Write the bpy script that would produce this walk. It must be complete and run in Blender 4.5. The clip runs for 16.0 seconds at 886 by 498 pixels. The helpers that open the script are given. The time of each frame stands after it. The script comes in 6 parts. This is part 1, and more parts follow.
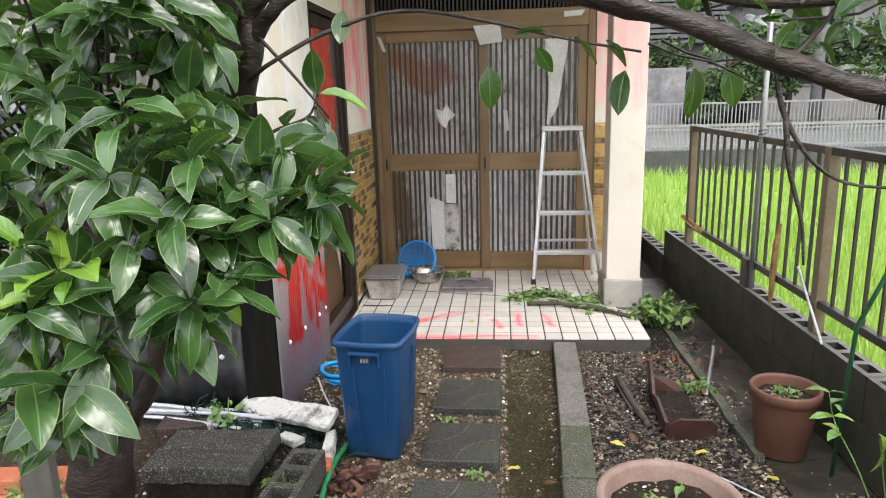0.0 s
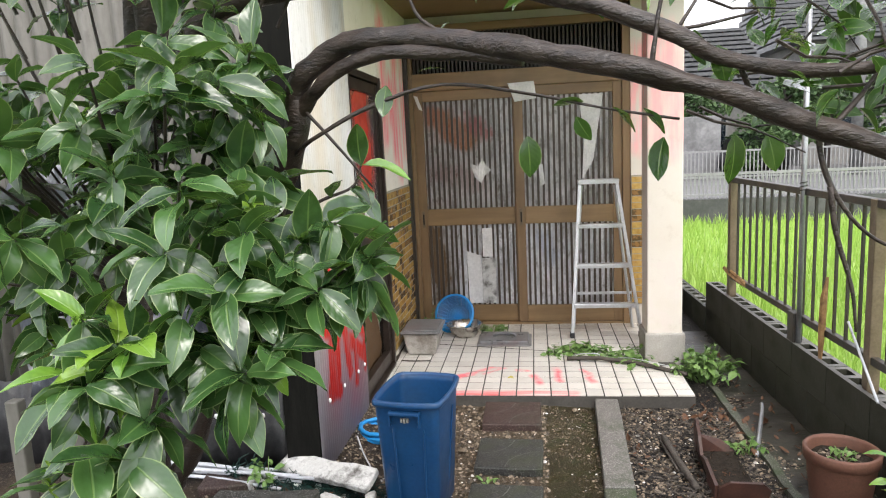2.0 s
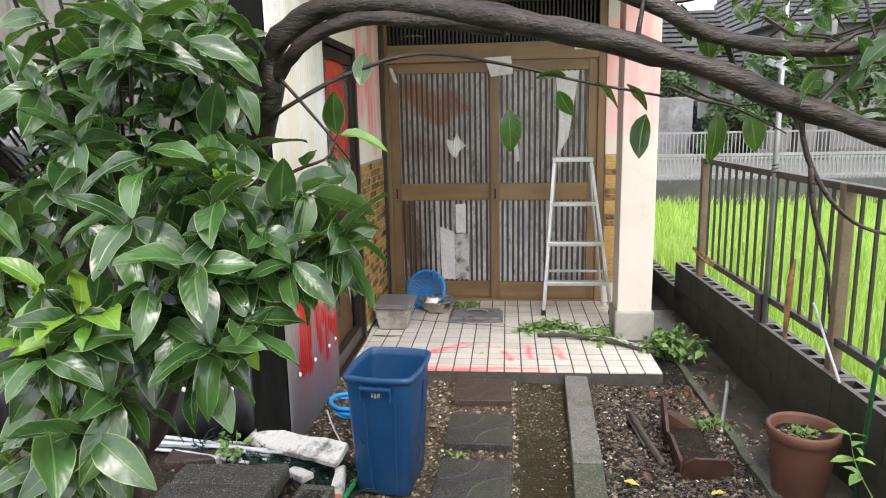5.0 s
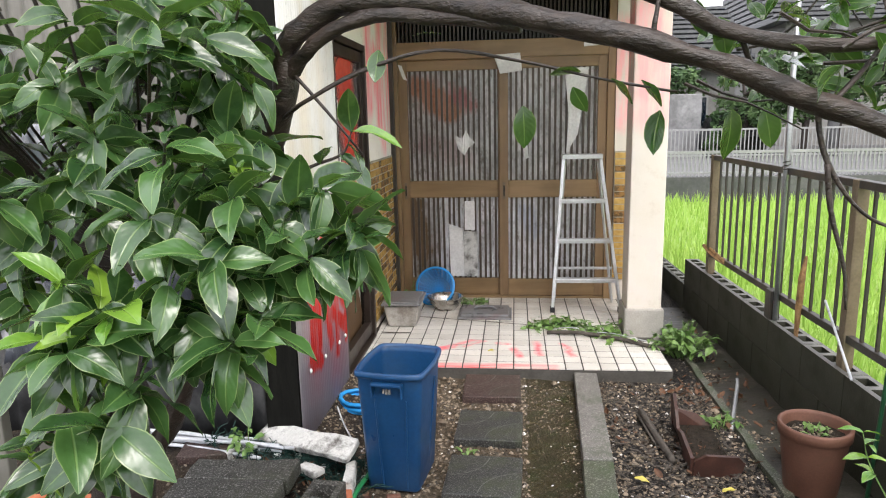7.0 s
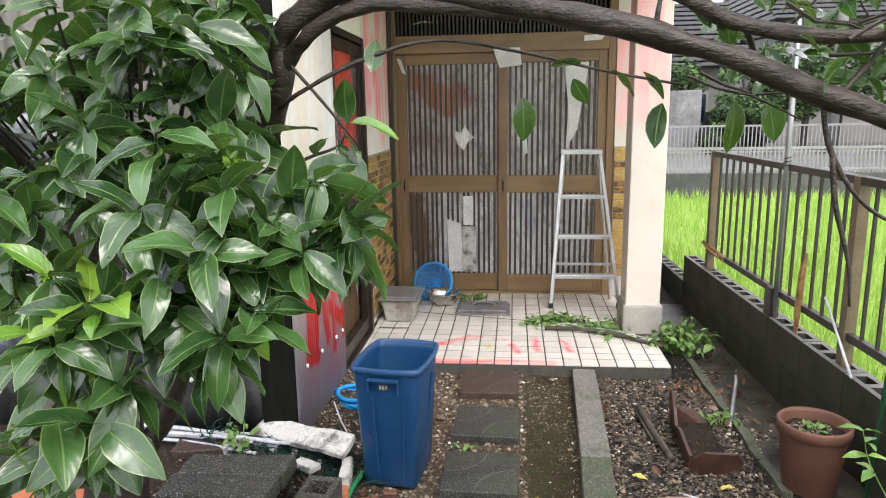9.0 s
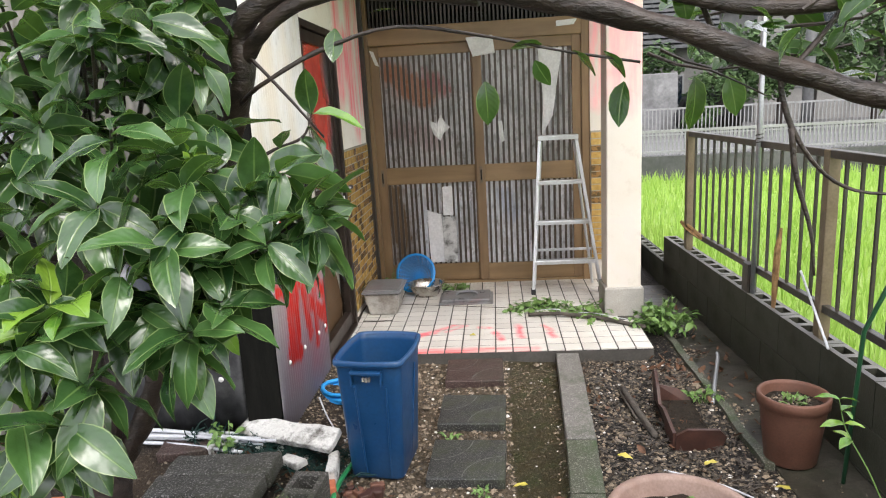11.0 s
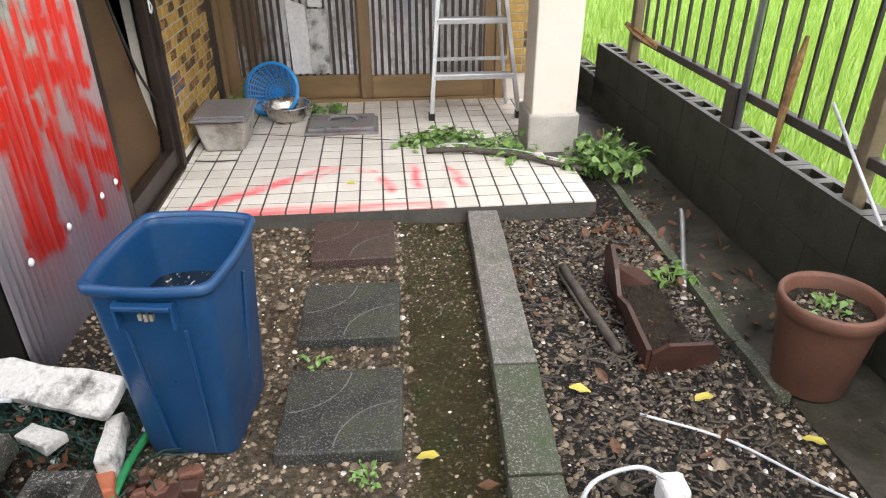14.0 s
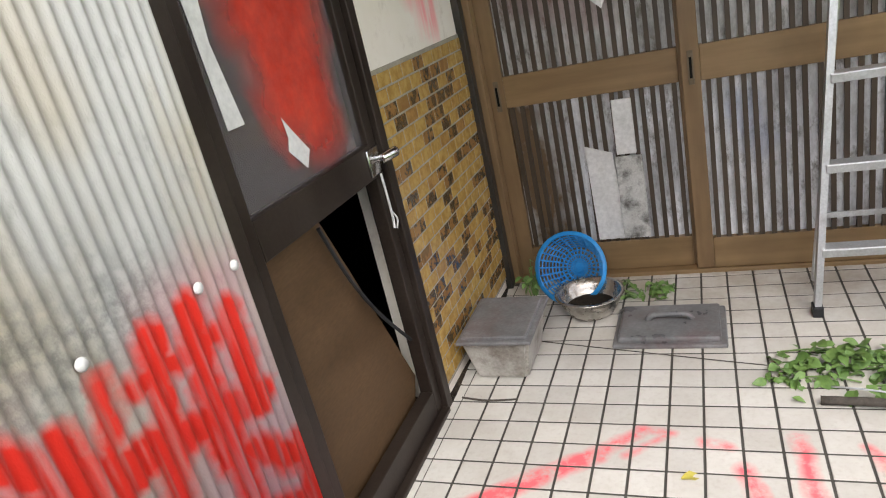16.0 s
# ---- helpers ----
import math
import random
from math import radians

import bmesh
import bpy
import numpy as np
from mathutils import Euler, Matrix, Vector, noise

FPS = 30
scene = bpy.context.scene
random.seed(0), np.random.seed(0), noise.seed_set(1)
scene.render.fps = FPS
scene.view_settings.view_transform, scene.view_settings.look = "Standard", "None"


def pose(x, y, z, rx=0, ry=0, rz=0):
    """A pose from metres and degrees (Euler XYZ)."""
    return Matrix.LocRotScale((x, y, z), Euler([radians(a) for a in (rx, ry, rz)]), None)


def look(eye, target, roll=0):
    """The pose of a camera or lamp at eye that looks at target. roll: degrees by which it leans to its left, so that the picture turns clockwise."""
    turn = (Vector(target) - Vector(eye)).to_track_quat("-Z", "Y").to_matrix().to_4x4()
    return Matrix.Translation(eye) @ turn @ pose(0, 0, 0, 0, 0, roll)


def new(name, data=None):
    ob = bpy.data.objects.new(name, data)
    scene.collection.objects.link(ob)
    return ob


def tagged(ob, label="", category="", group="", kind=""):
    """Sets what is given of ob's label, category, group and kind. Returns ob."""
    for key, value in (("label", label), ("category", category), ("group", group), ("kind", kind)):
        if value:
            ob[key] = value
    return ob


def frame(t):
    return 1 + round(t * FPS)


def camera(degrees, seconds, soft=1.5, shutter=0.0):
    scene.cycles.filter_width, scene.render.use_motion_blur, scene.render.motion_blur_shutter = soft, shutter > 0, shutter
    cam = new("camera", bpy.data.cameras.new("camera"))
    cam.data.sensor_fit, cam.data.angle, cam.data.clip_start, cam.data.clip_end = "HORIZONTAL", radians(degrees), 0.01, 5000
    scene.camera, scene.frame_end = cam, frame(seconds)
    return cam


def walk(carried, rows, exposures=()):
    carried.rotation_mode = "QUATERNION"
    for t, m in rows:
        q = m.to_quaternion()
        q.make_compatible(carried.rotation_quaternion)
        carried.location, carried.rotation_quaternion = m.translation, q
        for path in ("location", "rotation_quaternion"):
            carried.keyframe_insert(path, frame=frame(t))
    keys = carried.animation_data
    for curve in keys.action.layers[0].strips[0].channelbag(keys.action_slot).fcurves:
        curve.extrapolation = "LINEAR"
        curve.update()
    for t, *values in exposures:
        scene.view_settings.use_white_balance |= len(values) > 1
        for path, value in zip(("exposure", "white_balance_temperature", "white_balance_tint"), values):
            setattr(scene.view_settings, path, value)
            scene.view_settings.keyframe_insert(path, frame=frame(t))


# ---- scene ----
cam = camera(66.9, 16.0, soft=1.1)
PATH = [
    (0, (0.149, 0.478, 1.464), (-0.025, 2.419, 1.013), -1.6),
    (0.5, (0.14, 0.484, 1.471), (-0.076, 2.427, 1.048), -2.0),
    (1, (0.15, 0.478, 1.485), (-0.05, 2.431, 1.106), -2.8),
    (1.5, (0.141, 0.468, 1.481), (-0.099, 2.422, 1.128), -2.6),
    (2, (0.137, 0.469, 1.503), (-0.139, 2.427, 1.2), -2.7),
    (2.5, (0.134, 0.477, 1.499), (-0.1, 2.434, 1.164), -1.8),
    (3, (0.127, 0.488, 1.492), (-0.09, 2.444, 1.137), -1.8),
    (3.5, (0.123, 0.493, 1.495), (-0.072, 2.449, 1.126), -1.5),
    (4, (0.126, 0.494, 1.497), (-0.063, 2.451, 1.129), -1.4),
    (6.5, (0.111, 0.49, 1.495), (-0.088, 2.441, 1.102), -0.9),
    (7, (0.108, 0.487, 1.495), (-0.105, 2.438, 1.111), -1.3),
    (7.5, (0.105, 0.492, 1.493), (-0.112, 2.441, 1.1), -1.2),
    (8, (0.102, 0.498, 1.495), (-0.11, 2.447, 1.098), -1.0),
    (10.5, (0.124, 0.519, 1.474), (-0.069, 2.47, 1.077), -1.4),
    (11, (0.14, 0.512, 1.475), (-0.026, 2.46, 1.054), -3.2),
    (11.5, (0.181, 0.516, 1.424), (-0.087, 2.447, 0.979), -5.4),
    (12, (0.161, 0.574, 1.404), (-0.103, 2.489, 0.892), -3.2),
    (12.5, (0.045, 0.777, 1.408), (0.031, 2.685, 0.807), -2.8),
    (13, (0.082, 1.033, 1.401), (0.192, 2.921, 0.752), -6.0),
    (13.5, (0.154, 1.349, 1.336), (0.078, 3.169, 0.51), -5.5),
    (14, (0.125, 1.689, 1.252), (0.278, 3.433, 0.285), -0.2),
    (14.5, (-0.011, 2.014, 1.195), (-0.221, 3.721, 0.174), 1.2),
    (15, (0.107, 2.333, 1.221), (-0.441, 3.991, 0.246), -3.1),
    (15.5, (0.183, 2.624, 1.309), (-0.324, 4.324, 0.385), -9.6),
    (16, (0.072, 2.975, 1.397), (-0.684, 4.687, 0.691), -13.1),
]
walk(cam, [(t, look(eye, target, roll)) for t, eye, target, roll in PATH], ((0.0, 1.34), (10.5, 1.38), (13.0, 1.36), (14.0, 1.44), (14.5, 1.34), (15.0, 1.45), (16.0, 1.26)))

# world: overcast sky, soft weak sun
world = bpy.data.worlds.new("overcast_sky")
scene.world = world
world.use_nodes = True
wn, wl = world.node_tree.nodes, world.node_tree.links
wn.clear()
sky = wn.new("ShaderNodeTexSky")
sky.sky_type, sky.sun_disc, sky.sun_elevation, sky.sun_rotation = "NISHITA", False, radians(58), radians(150)
sky.dust_density, sky.air_density = 4.0, 1.0
b1, b2, add, wout = wn.new("ShaderNodeBackground"), wn.new("ShaderNodeBackground"), wn.new("ShaderNodeAddShader"), wn.new("ShaderNodeOutputWorld")
b1.inputs["Strength"].default_value = 0.05
b2.inputs["Color"].default_value, b2.inputs["Strength"].default_value = (0.985, 0.96, 1.0, 1), 0.85
wl.new(sky.outputs[0], b1.inputs[0])
wl.new(b1.outputs[0], add.inputs[0])
wl.new(b2.outputs[0], add.inputs[1])
wl.new(add.outputs[0], wout.inputs[0])
sun = new("sun", bpy.data.lights.new("sun", "SUN"))
sun.data.energy, sun.data.angle, sun.data.color = 1.0, radians(25), (1.0, 0.97, 0.93)
sun.matrix_basis = look((2, -3, 8), (0, 3, 0))

# ---------------------------------------------------------------- helpers
WORLD = {}


def put(ob, parent=None, m=None):
    m = m or Matrix()
    if parent:
        ob.parent = parent
        ob.matrix_parent_inverse = WORLD[parent.name].inverted()
    ob.matrix_basis = m
    WORLD[ob.name] = m
    return ob


def mesh_of(name, bm, material, smooth=False):
    me = bpy.data.meshes.new(name)
    bm.normal_update()
    bm.to_mesh(me)
    bm.free()
    me.materials.append(material)
    if smooth:
        me.polygons.foreach_set("use_smooth", [True] * len(me.polygons))
    return me


def part(name, bm, material, parent=None, label="", m=None, smooth=False):
    ob = put(new(name, mesh_of(name, bm, material, smooth)), parent, m)
    return tagged(ob, label) if label else ob


def piece(name, me, parent, m):
    return put(new(name, me), parent, m)


def thing(name, at, label, category, group="", kind=""):
    return tagged(put(new(name), None, Matrix.Translation(at)), label, category, group, kind)


def single(name, bm, material, label, category, kind="", smooth=False, group="", m=None):
    return tagged(part(name, bm, material, None, "", m, smooth), label, category, group, kind)


def box(bm, x0, y0, z0, x1, y1, z1, bevel=0.0, m=None):
    g = bmesh.ops.create_cube(bm, size=1)["verts"]
    for v in g:
        v.co = Vector(((x0 + x1) / 2 + v.co.x * (x1 - x0), (y0 + y1) / 2 + v.co.y * (y1 - y0), (z0 + z1) / 2 + v.co.z * (z1 - z0)))
    if bevel:
        es = list({e for v in g for e in v.link_edges})
        r = bmesh.ops.bevel(bm, geom=es, offset=bevel, segments=2, affect="EDGES", profile=0.5)
        g = list({v for f in r["faces"] for v in f.verts} | {v for v in g if v.is_valid})
    if m:
        bmesh.ops.transform(bm, matrix=m, verts=g)
    return g


def boxes(*rows, bevel=0.0, m=None):
    bm = bmesh.new()
    for r in rows:
        box(bm, *r, bevel=bevel, m=m)
    return bm


def tube(bm, pts, radii, sides=8, cap=True, wob=0.0):
    pts = [Vector(p) for p in pts]
    if not isinstance(radii, (list, tuple)):
        radii = [radii] * len(pts)
    rings, up = [], Vector((0.31, 0.2, 0.93)).normalized()
    for i, p in enumerate(pts):
        d = (pts[min(i + 1, len(pts) - 1)] - pts[max(i - 1, 0)]).normalized()
        a = d.cross(up)
        if a.length < 1e-3:
            a = d.cross(Vector((1, 0, 0)))
        a.normalize()
        b = d.cross(a)
        ring = []
        for k in range(sides):
            t = 2 * math.pi * k / sides
            r = radii[i] * (1 + wob * noise.noise(p * 14 + Vector((math.cos(t), math.sin(t), i * 0.3))))
            ring.append(bm.verts.new(p + (a * math.cos(t) + b * math.sin(t)) * r))
        rings.append(ring)
    for r0, r1 in zip(rings, rings[1:]):
        for k in range(sides):
            bm.faces.new((r0[k], r0[(k + 1) % sides], r1[(k + 1) % sides], r1[k]))
    if cap:
        bm.faces.new(rings[0][::-1])
        bm.faces.new(rings[-1])
    return rings


def spline(pts, n=6):
    """Smooth curve through pts."""
    pts = [Vector(p) for p in pts]
    ext = [pts[0] * 2 - pts[1]] + pts + [pts[-1] * 2 - pts[-2]]
    out = []
    for i in range(1, len(ext) - 2):
        p0, p1, p2, p3 = ext[i - 1:i + 3]
        for k in range(n):
            t = k / n
            out.append(0.5 * (2 * p1 + (p2 - p0) * t + (2 * p0 - 5 * p1 + 4 * p2 - p3) * t * t + (3 * p1 - p0 - 3 * p2 + p3) * t ** 3))
    return out + [pts[-1]]


def lathe(bm, profile, cx, cy, sides=40, wob=0.0):
    rings = []
    for r, z in profile:
        rings.append([bm.verts.new((cx + r * math.cos(2 * math.pi * k / sides) * (1 + wob * math.sin(k * 1.7)), cy + r * math.sin(2 * math.pi * k / sides), z)) for k in range(sides)])
    for a, b in zip(rings, rings[1:]):
        for k in range(sides):
            bm.faces.new((a[k], a[(k + 1) % sides], b[(k + 1) % sides], b[k]))
    return rings


def thicken(bm, thickness):
    """Give open faces a thickness."""
    bm.normal_update()
    bmesh.ops.solidify(bm, geom=bm.faces[:], thickness=thickness)
    bmesh.ops.recalc_face_normals(bm, faces=bm.faces[:])


def taper(radius0, radius1, n):
    return [radius0 + (radius1 - radius0) * i / (n - 1) for i in range(n)]


# ---------------------------------------------------------------- materials
class Nodes:
    def __init__(self, name):
        self.m = bpy.data.materials.new(name)
        self.m.use_nodes = True
        self.t = self.m.node_tree
        self.t.nodes.clear()
        self.out = self.n("ShaderNodeOutputMaterial")
        self.p = self.n("ShaderNodeBsdfPrincipled")
        self.l(self.p.outputs[0], self.out.inputs[0])
        self.co = self.n("ShaderNodeTexCoord").outputs["Object"]

    def n(self, kind, **kw):
        nd = self.t.nodes.new(kind)
        for k, v in kw.items():
            nd.inputs[k].default_value = v
        return nd

    def l(self, a, b):
        self.t.links.new(a, b)

    def put(self, socket, v):
        if hasattr(v, "is_output"):
            self.l(v, socket)
        else:
            socket.default_value = v

    def noise(self, scale, detail=5, rough=0.6, stretch=None):
        nd = self.n("ShaderNodeTexNoise", Scale=scale, Detail=detail, Roughness=rough)
        co = self.co
        if stretch:
            mp = self.n("ShaderNodeMapping")
            mp.inputs["Scale"].default_value = stretch
            self.l(co, mp.inputs[0])
            co = mp.outputs[0]
        self.l(co, nd.inputs["Vector"])
        return nd.outputs["Fac"]

    def ramp(self, v, lo, hi):
        nd = self.n("ShaderNodeMapRange", **{"From Min": lo, "From Max": hi})
        nd.clamp = True
        self.l(v, nd.inputs[0])
        return nd.outputs[0]

    def math(self, op, a, b=0.0, c=0.0):
        nd = self.n("ShaderNodeMath")
        nd.operation = op
        for s, v in zip(nd.inputs, (a, b, c)):
            self.put(s, v)
        return nd.outputs[0]

    def mix(self, f, a, b):
        nd = self.n("ShaderNodeMix")
        nd.data_type = "RGBA"
        self.put(nd.inputs[0], f)
        for s, v in ((nd.inputs[6], a), (nd.inputs[7], b)):
            self.put(s, (*v, 1) if isinstance(v, tuple) else v)
        return nd.outputs[2]

    def vec(self, op, a, b=None, scale=None):
        nd = self.n("ShaderNodeVectorMath")
        nd.operation = op
        self.put(nd.inputs[0], a)
        if b is not None:
            self.put(nd.inputs[1], b)
        if scale is not None:
            self.put(nd.inputs["Scale"], scale)
        return nd.outputs["Value"] if op in ("DOT_PRODUCT", "LENGTH") else nd.outputs["Vector"]

    def strokes(self, axes, rows, jitter=0.03, scale=12, soft=0.03):
        """A mask of sprayed strokes: rows of (u0, v0, u1, v1, half width) on the plane of the two axes."""
        keep = Vector([1.0 if i in axes else 0.0 for i in range(3)])
        nz = self.n("ShaderNodeTexNoise", Scale=scale, Detail=3)
        self.l(self.co, nz.inputs["Vector"])
        off = self.vec("SCALE", self.vec("SUBTRACT", nz.outputs["Color"], (0.5, 0.5, 0.5)), scale=jitter * 2)
        p = self.vec("MULTIPLY", self.vec("ADD", self.co, off), keep)
        total = None
        for u0, v0, u1, v1, w in rows:
            a, b = Vector((0, 0, 0)), Vector((0, 0, 0))
            a[axes[0]], a[axes[1]], b[axes[0]], b[axes[1]] = u0, v0, u1, v1
            ba = b - a
            pa = self.vec("SUBTRACT", p, a)
            h = self.math("DIVIDE", self.vec("DOT_PRODUCT", pa, ba), max(ba.length_squared, 1e-6))
            cl = self.n("ShaderNodeClamp")
            self.l(h, cl.inputs[0])
            d = self.vec("LENGTH", self.vec("SUBTRACT", pa, self.vec("SCALE", ba, scale=cl.outputs[0])))
            s = self.n("ShaderNodeMapRange", **{"From Min": w + soft / 2, "From Max": w - soft / 2})
            s.clamp = True
            self.l(d, s.inputs[0])
            total = s.outputs[0] if total is None else self.math("MAXIMUM", total, s.outputs[0])
        return total

    def bump(self, v, strength=0.3, dist=0.004):
        nd = self.n("ShaderNodeBump", Strength=strength, Distance=dist)
        self.l(v, nd.inputs["Height"])
        self.l(nd.outputs[0], self.p.inputs["Normal"])

    def done(self, color, rough=0.6, metal=0.0, **kw):
        self.put(self.p.inputs["Base Color"], (*color, 1) if isinstance(color, tuple) else color)
        self.put(self.p.inputs["Roughness"], rough)
        self.p.inputs["Metallic"].default_value = metal
        for k, v in kw.items():
            self.put(self.p.inputs[k], v)
        return self.m

    def random(self):
        return self.n("ShaderNodeObjectInfo").outputs["Random"]

    def island(self):
        return self.n("ShaderNodeNewGeometry").outputs["Random Per Island"]


def plain(name, c0, c1, scale=6.0, fine=60.0, rough=0.6, metal=0.0, bump=0.25, dist=0.003, dirt=None, dirt_amount=0.5, stretch=None, rand=0.0, r2=None, spec=0.4, grain=0.35, speck=None):
    """Two-scale mottled material: c0 to c1 by broad noise, fine grain, an optional dirt colour in patches."""
    k = Nodes(name)
    n1, n2 = k.noise(scale, 4, 0.6, stretch), k.noise(fine, 3, 0.6, stretch)
    c = k.mix(k.ramp(n1, 0.3, 0.7), c0, c1)
    c = k.mix(k.math("MULTIPLY", k.ramp(n2, 0.35, 0.72), grain), c, tuple(v * 0.5 for v in c0))
    if speck:
        c = k.mix(k.math("MULTIPLY", k.ramp(k.noise(170, 2, 0.5), 0.57, 0.63), 0.75), c, speck)
    if dirt:
        c = k.mix(k.math("MULTIPLY", k.ramp(k.noise(scale * 0.7 + 1.3, 8, 0.7), 0.48, 0.66), dirt_amount), c, dirt)
    if rand:
        hs = k.n("ShaderNodeHueSaturation")
        k.put(hs.inputs["Value"], k.math("ADD", 1 - rand / 2, k.math("MULTIPLY", k.random(), rand)))
        k.l(c, hs.inputs["Color"])
        c = hs.outputs[0]
    k.bump(k.math("ADD", n2, k.math("MULTIPLY", n1, 0.6)), bump, dist)
    r = k.math("ADD", rough - 0.1, k.math("MULTIPLY", k.ramp(n1, 0.3, 0.7), 0.2)) if r2 is None else k.math("ADD", rough, k.math("MULTIPLY", k.ramp(n1, 0.35, 0.65), r2 - rough))
    return k.done(c, r, metal, **{"Specular IOR Level": spec})


RED = (0.78, 0.035, 0.022)
M = {}
M["plinth"] = plain("bare_plinth_concrete", (0.30, 0.29, 0.26), (0.42, 0.40, 0.36), 6, 120, 0.7, bump=0.3, dirt=(0.2, 0.18, 0.15), dirt_amount=0.4)
M["concrete"] = plain("wet_concrete", (0.12, 0.115, 0.105), (0.22, 0.21, 0.19), 9, 120, 0.5, bump=0.6, dist=0.004, dirt=(0.05, 0.06, 0.035), dirt_amount=0.7, grain=0.8, speck=(0.36, 0.35, 0.32))
M["old_block"] = plain("old_rubble_concrete", (0.03, 0.03, 0.026), (0.075, 0.073, 0.064), 8, 90, 0.6, bump=0.9, dist=0.006, dirt=(0.03, 0.034, 0.018), dirt_amount=0.75, grain=0.7, spec=0.3, speck=(0.26, 0.255, 0.24))
M["slab"] = plain("dark_paving_concrete", (0.026, 0.027, 0.026), (0.055, 0.055, 0.05), 9, 150, 0.45, bump=0.7, dist=0.003, dirt=(0.05, 0.06, 0.03), dirt_amount=0.6, grain=0.75, spec=0.3, speck=(0.16, 0.16, 0.15))
M["slab_red"] = plain("reddish_paving_concrete", (0.045, 0.028, 0.025), (0.075, 0.05, 0.043), 9, 150, 0.45, bump=0.7, dist=0.003, dirt=(0.04, 0.045, 0.03), dirt_amount=0.5, grain=0.75, spec=0.3, speck=(0.17, 0.13, 0.115))
M["paint_line"] = plain("worn_white_line", (0.2, 0.2, 0.185), (0.07, 0.07, 0.065), 30, 200, 0.6)
M["moss"] = plain("mossy_concrete", (0.04, 0.048, 0.026), (0.11, 0.11, 0.085), 7, 120, 0.55, bump=0.6, dist=0.004, dirt=(0.03, 0.055, 0.015), dirt_amount=0.8, grain=0.7, speck=(0.24, 0.235, 0.2))
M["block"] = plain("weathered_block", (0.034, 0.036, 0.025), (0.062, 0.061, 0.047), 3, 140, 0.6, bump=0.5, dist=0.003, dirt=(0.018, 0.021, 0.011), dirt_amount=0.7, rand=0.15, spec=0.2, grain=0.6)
M["block_top"] = plain("paler_block_top", (0.10, 0.10, 0.088), (0.17, 0.168, 0.15), 8, 140, 0.6, bump=0.5, dirt=(0.05, 0.055, 0.035), dirt_amount=0.7)
M["grout"] = plain("dark_grout", (0.045, 0.042, 0.036), (0.085, 0.08, 0.07), 9, 90, 0.7)
M["joint"] = plain("pale_mortar", (0.24, 0.22, 0.17), (0.36, 0.33, 0.26), 9, 90, 0.8)
M["gutter"] = plain("wet_gutter_concrete", (0.022, 0.020, 0.015), (0.075, 0.068, 0.052), 4, 70, 0.35, bump=0.4, dist=0.004, dirt=(0.02, 0.024, 0.012), dirt_amount=0.8, r2=0.6, spec=0.35, grain=0.6)
M["alu"] = plain("dull_aluminium", (0.55, 0.56, 0.57), (0.7, 0.71, 0.72), 8, 120, 0.38, 0.75, bump=0.08, dirt=(0.3, 0.28, 0.24), dirt_amount=0.35)
M["bronze"] = plain("bronze_anodised", (0.028, 0.02, 0.016), (0.05, 0.038, 0.03), 5, 90, 0.4, 0.35, bump=0.08, spec=0.35)
# near-black for dark parts, and for shade painted into gaps
M["dark_gap"] = plain("near_black_and_gap_shade", (0.004, 0.004, 0.0035), (0.012, 0.012, 0.010), 5, 60, 0.8, stretch=(8, 8, 1), spec=0.08)
M["fence_dark"] = plain("dark_steel_paint", (0.028, 0.027, 0.024), (0.05, 0.047, 0.04), 8, 90, 0.4, 0.3, dirt=(0.11, 0.06, 0.03), dirt_amount=0.3)
M["fence_tan"] = plain("tan_steel_paint", (0.13, 0.10, 0.06), (0.19, 0.15, 0.10), 7, 90, 0.45, 0.2, dirt=(0.07, 0.05, 0.03), dirt_amount=0.5)
M["galv"] = plain("galvanised_pipe", (0.25, 0.26, 0.27), (0.38, 0.39, 0.4), 8, 90, 0.4, 0.6)
M["rust"] = plain("rusted_steel", (0.20, 0.10, 0.04), (0.36, 0.23, 0.10), 20, 120, 0.85, bump=0.6, dirt=(0.06, 0.03, 0.02), dirt_amount=0.7)
M["terracotta"] = plain("terracotta", (0.10, 0.043, 0.027), (0.16, 0.074, 0.048), 8, 120, 0.6, bump=0.3, dirt=(0.09, 0.05, 0.03), dirt_amount=0.6)
M["terracotta_dark"] = plain("wet_brown_clay", (0.035, 0.016, 0.012), (0.075, 0.032, 0.022), 9, 120, 0.5, bump=0.4, dirt=(0.03, 0.025, 0.02), dirt_amount=0.6)
M["terracotta_pale"] = plain("bleached_clay", (0.21, 0.14, 0.112), (0.32, 0.235, 0.195), 8, 120, 0.65, bump=0.35, dirt=(0.16, 0.09, 0.06), dirt_amount=0.55)
M["soil"] = plain("potting_soil", (0.018, 0.014, 0.010), (0.06, 0.048, 0.035), 40, 150, 0.85, bump=1.0, dist=0.02, spec=0.15)
M["blue"] = plain("blue_plastic", (0.006, 0.042, 0.12), (0.011, 0.062, 0.165), 5, 70, 0.36, bump=0.05, dirt=(0.03, 0.06, 0.10), dirt_amount=0.35)
M["blue_bright"] = plain("bright_blue_plastic", (0.015, 0.22, 0.58), (0.03, 0.32, 0.72), 9, 80, 0.35, bump=0.05)
M["steel"] = plain("stained_stainless", (0.5, 0.47, 0.42), (0.66, 0.64, 0.6), 12, 90, 0.28, 0.9, bump=0.08, dirt=(0.16, 0.11, 0.07), dirt_amount=0.5)
M["grey_plastic"] = plain("grimy_grey_plastic", (0.30, 0.28, 0.25), (0.47, 0.45, 0.41), 9, 90, 0.42, bump=0.15, dirt=(0.08, 0.055, 0.035), dirt_amount=0.7)
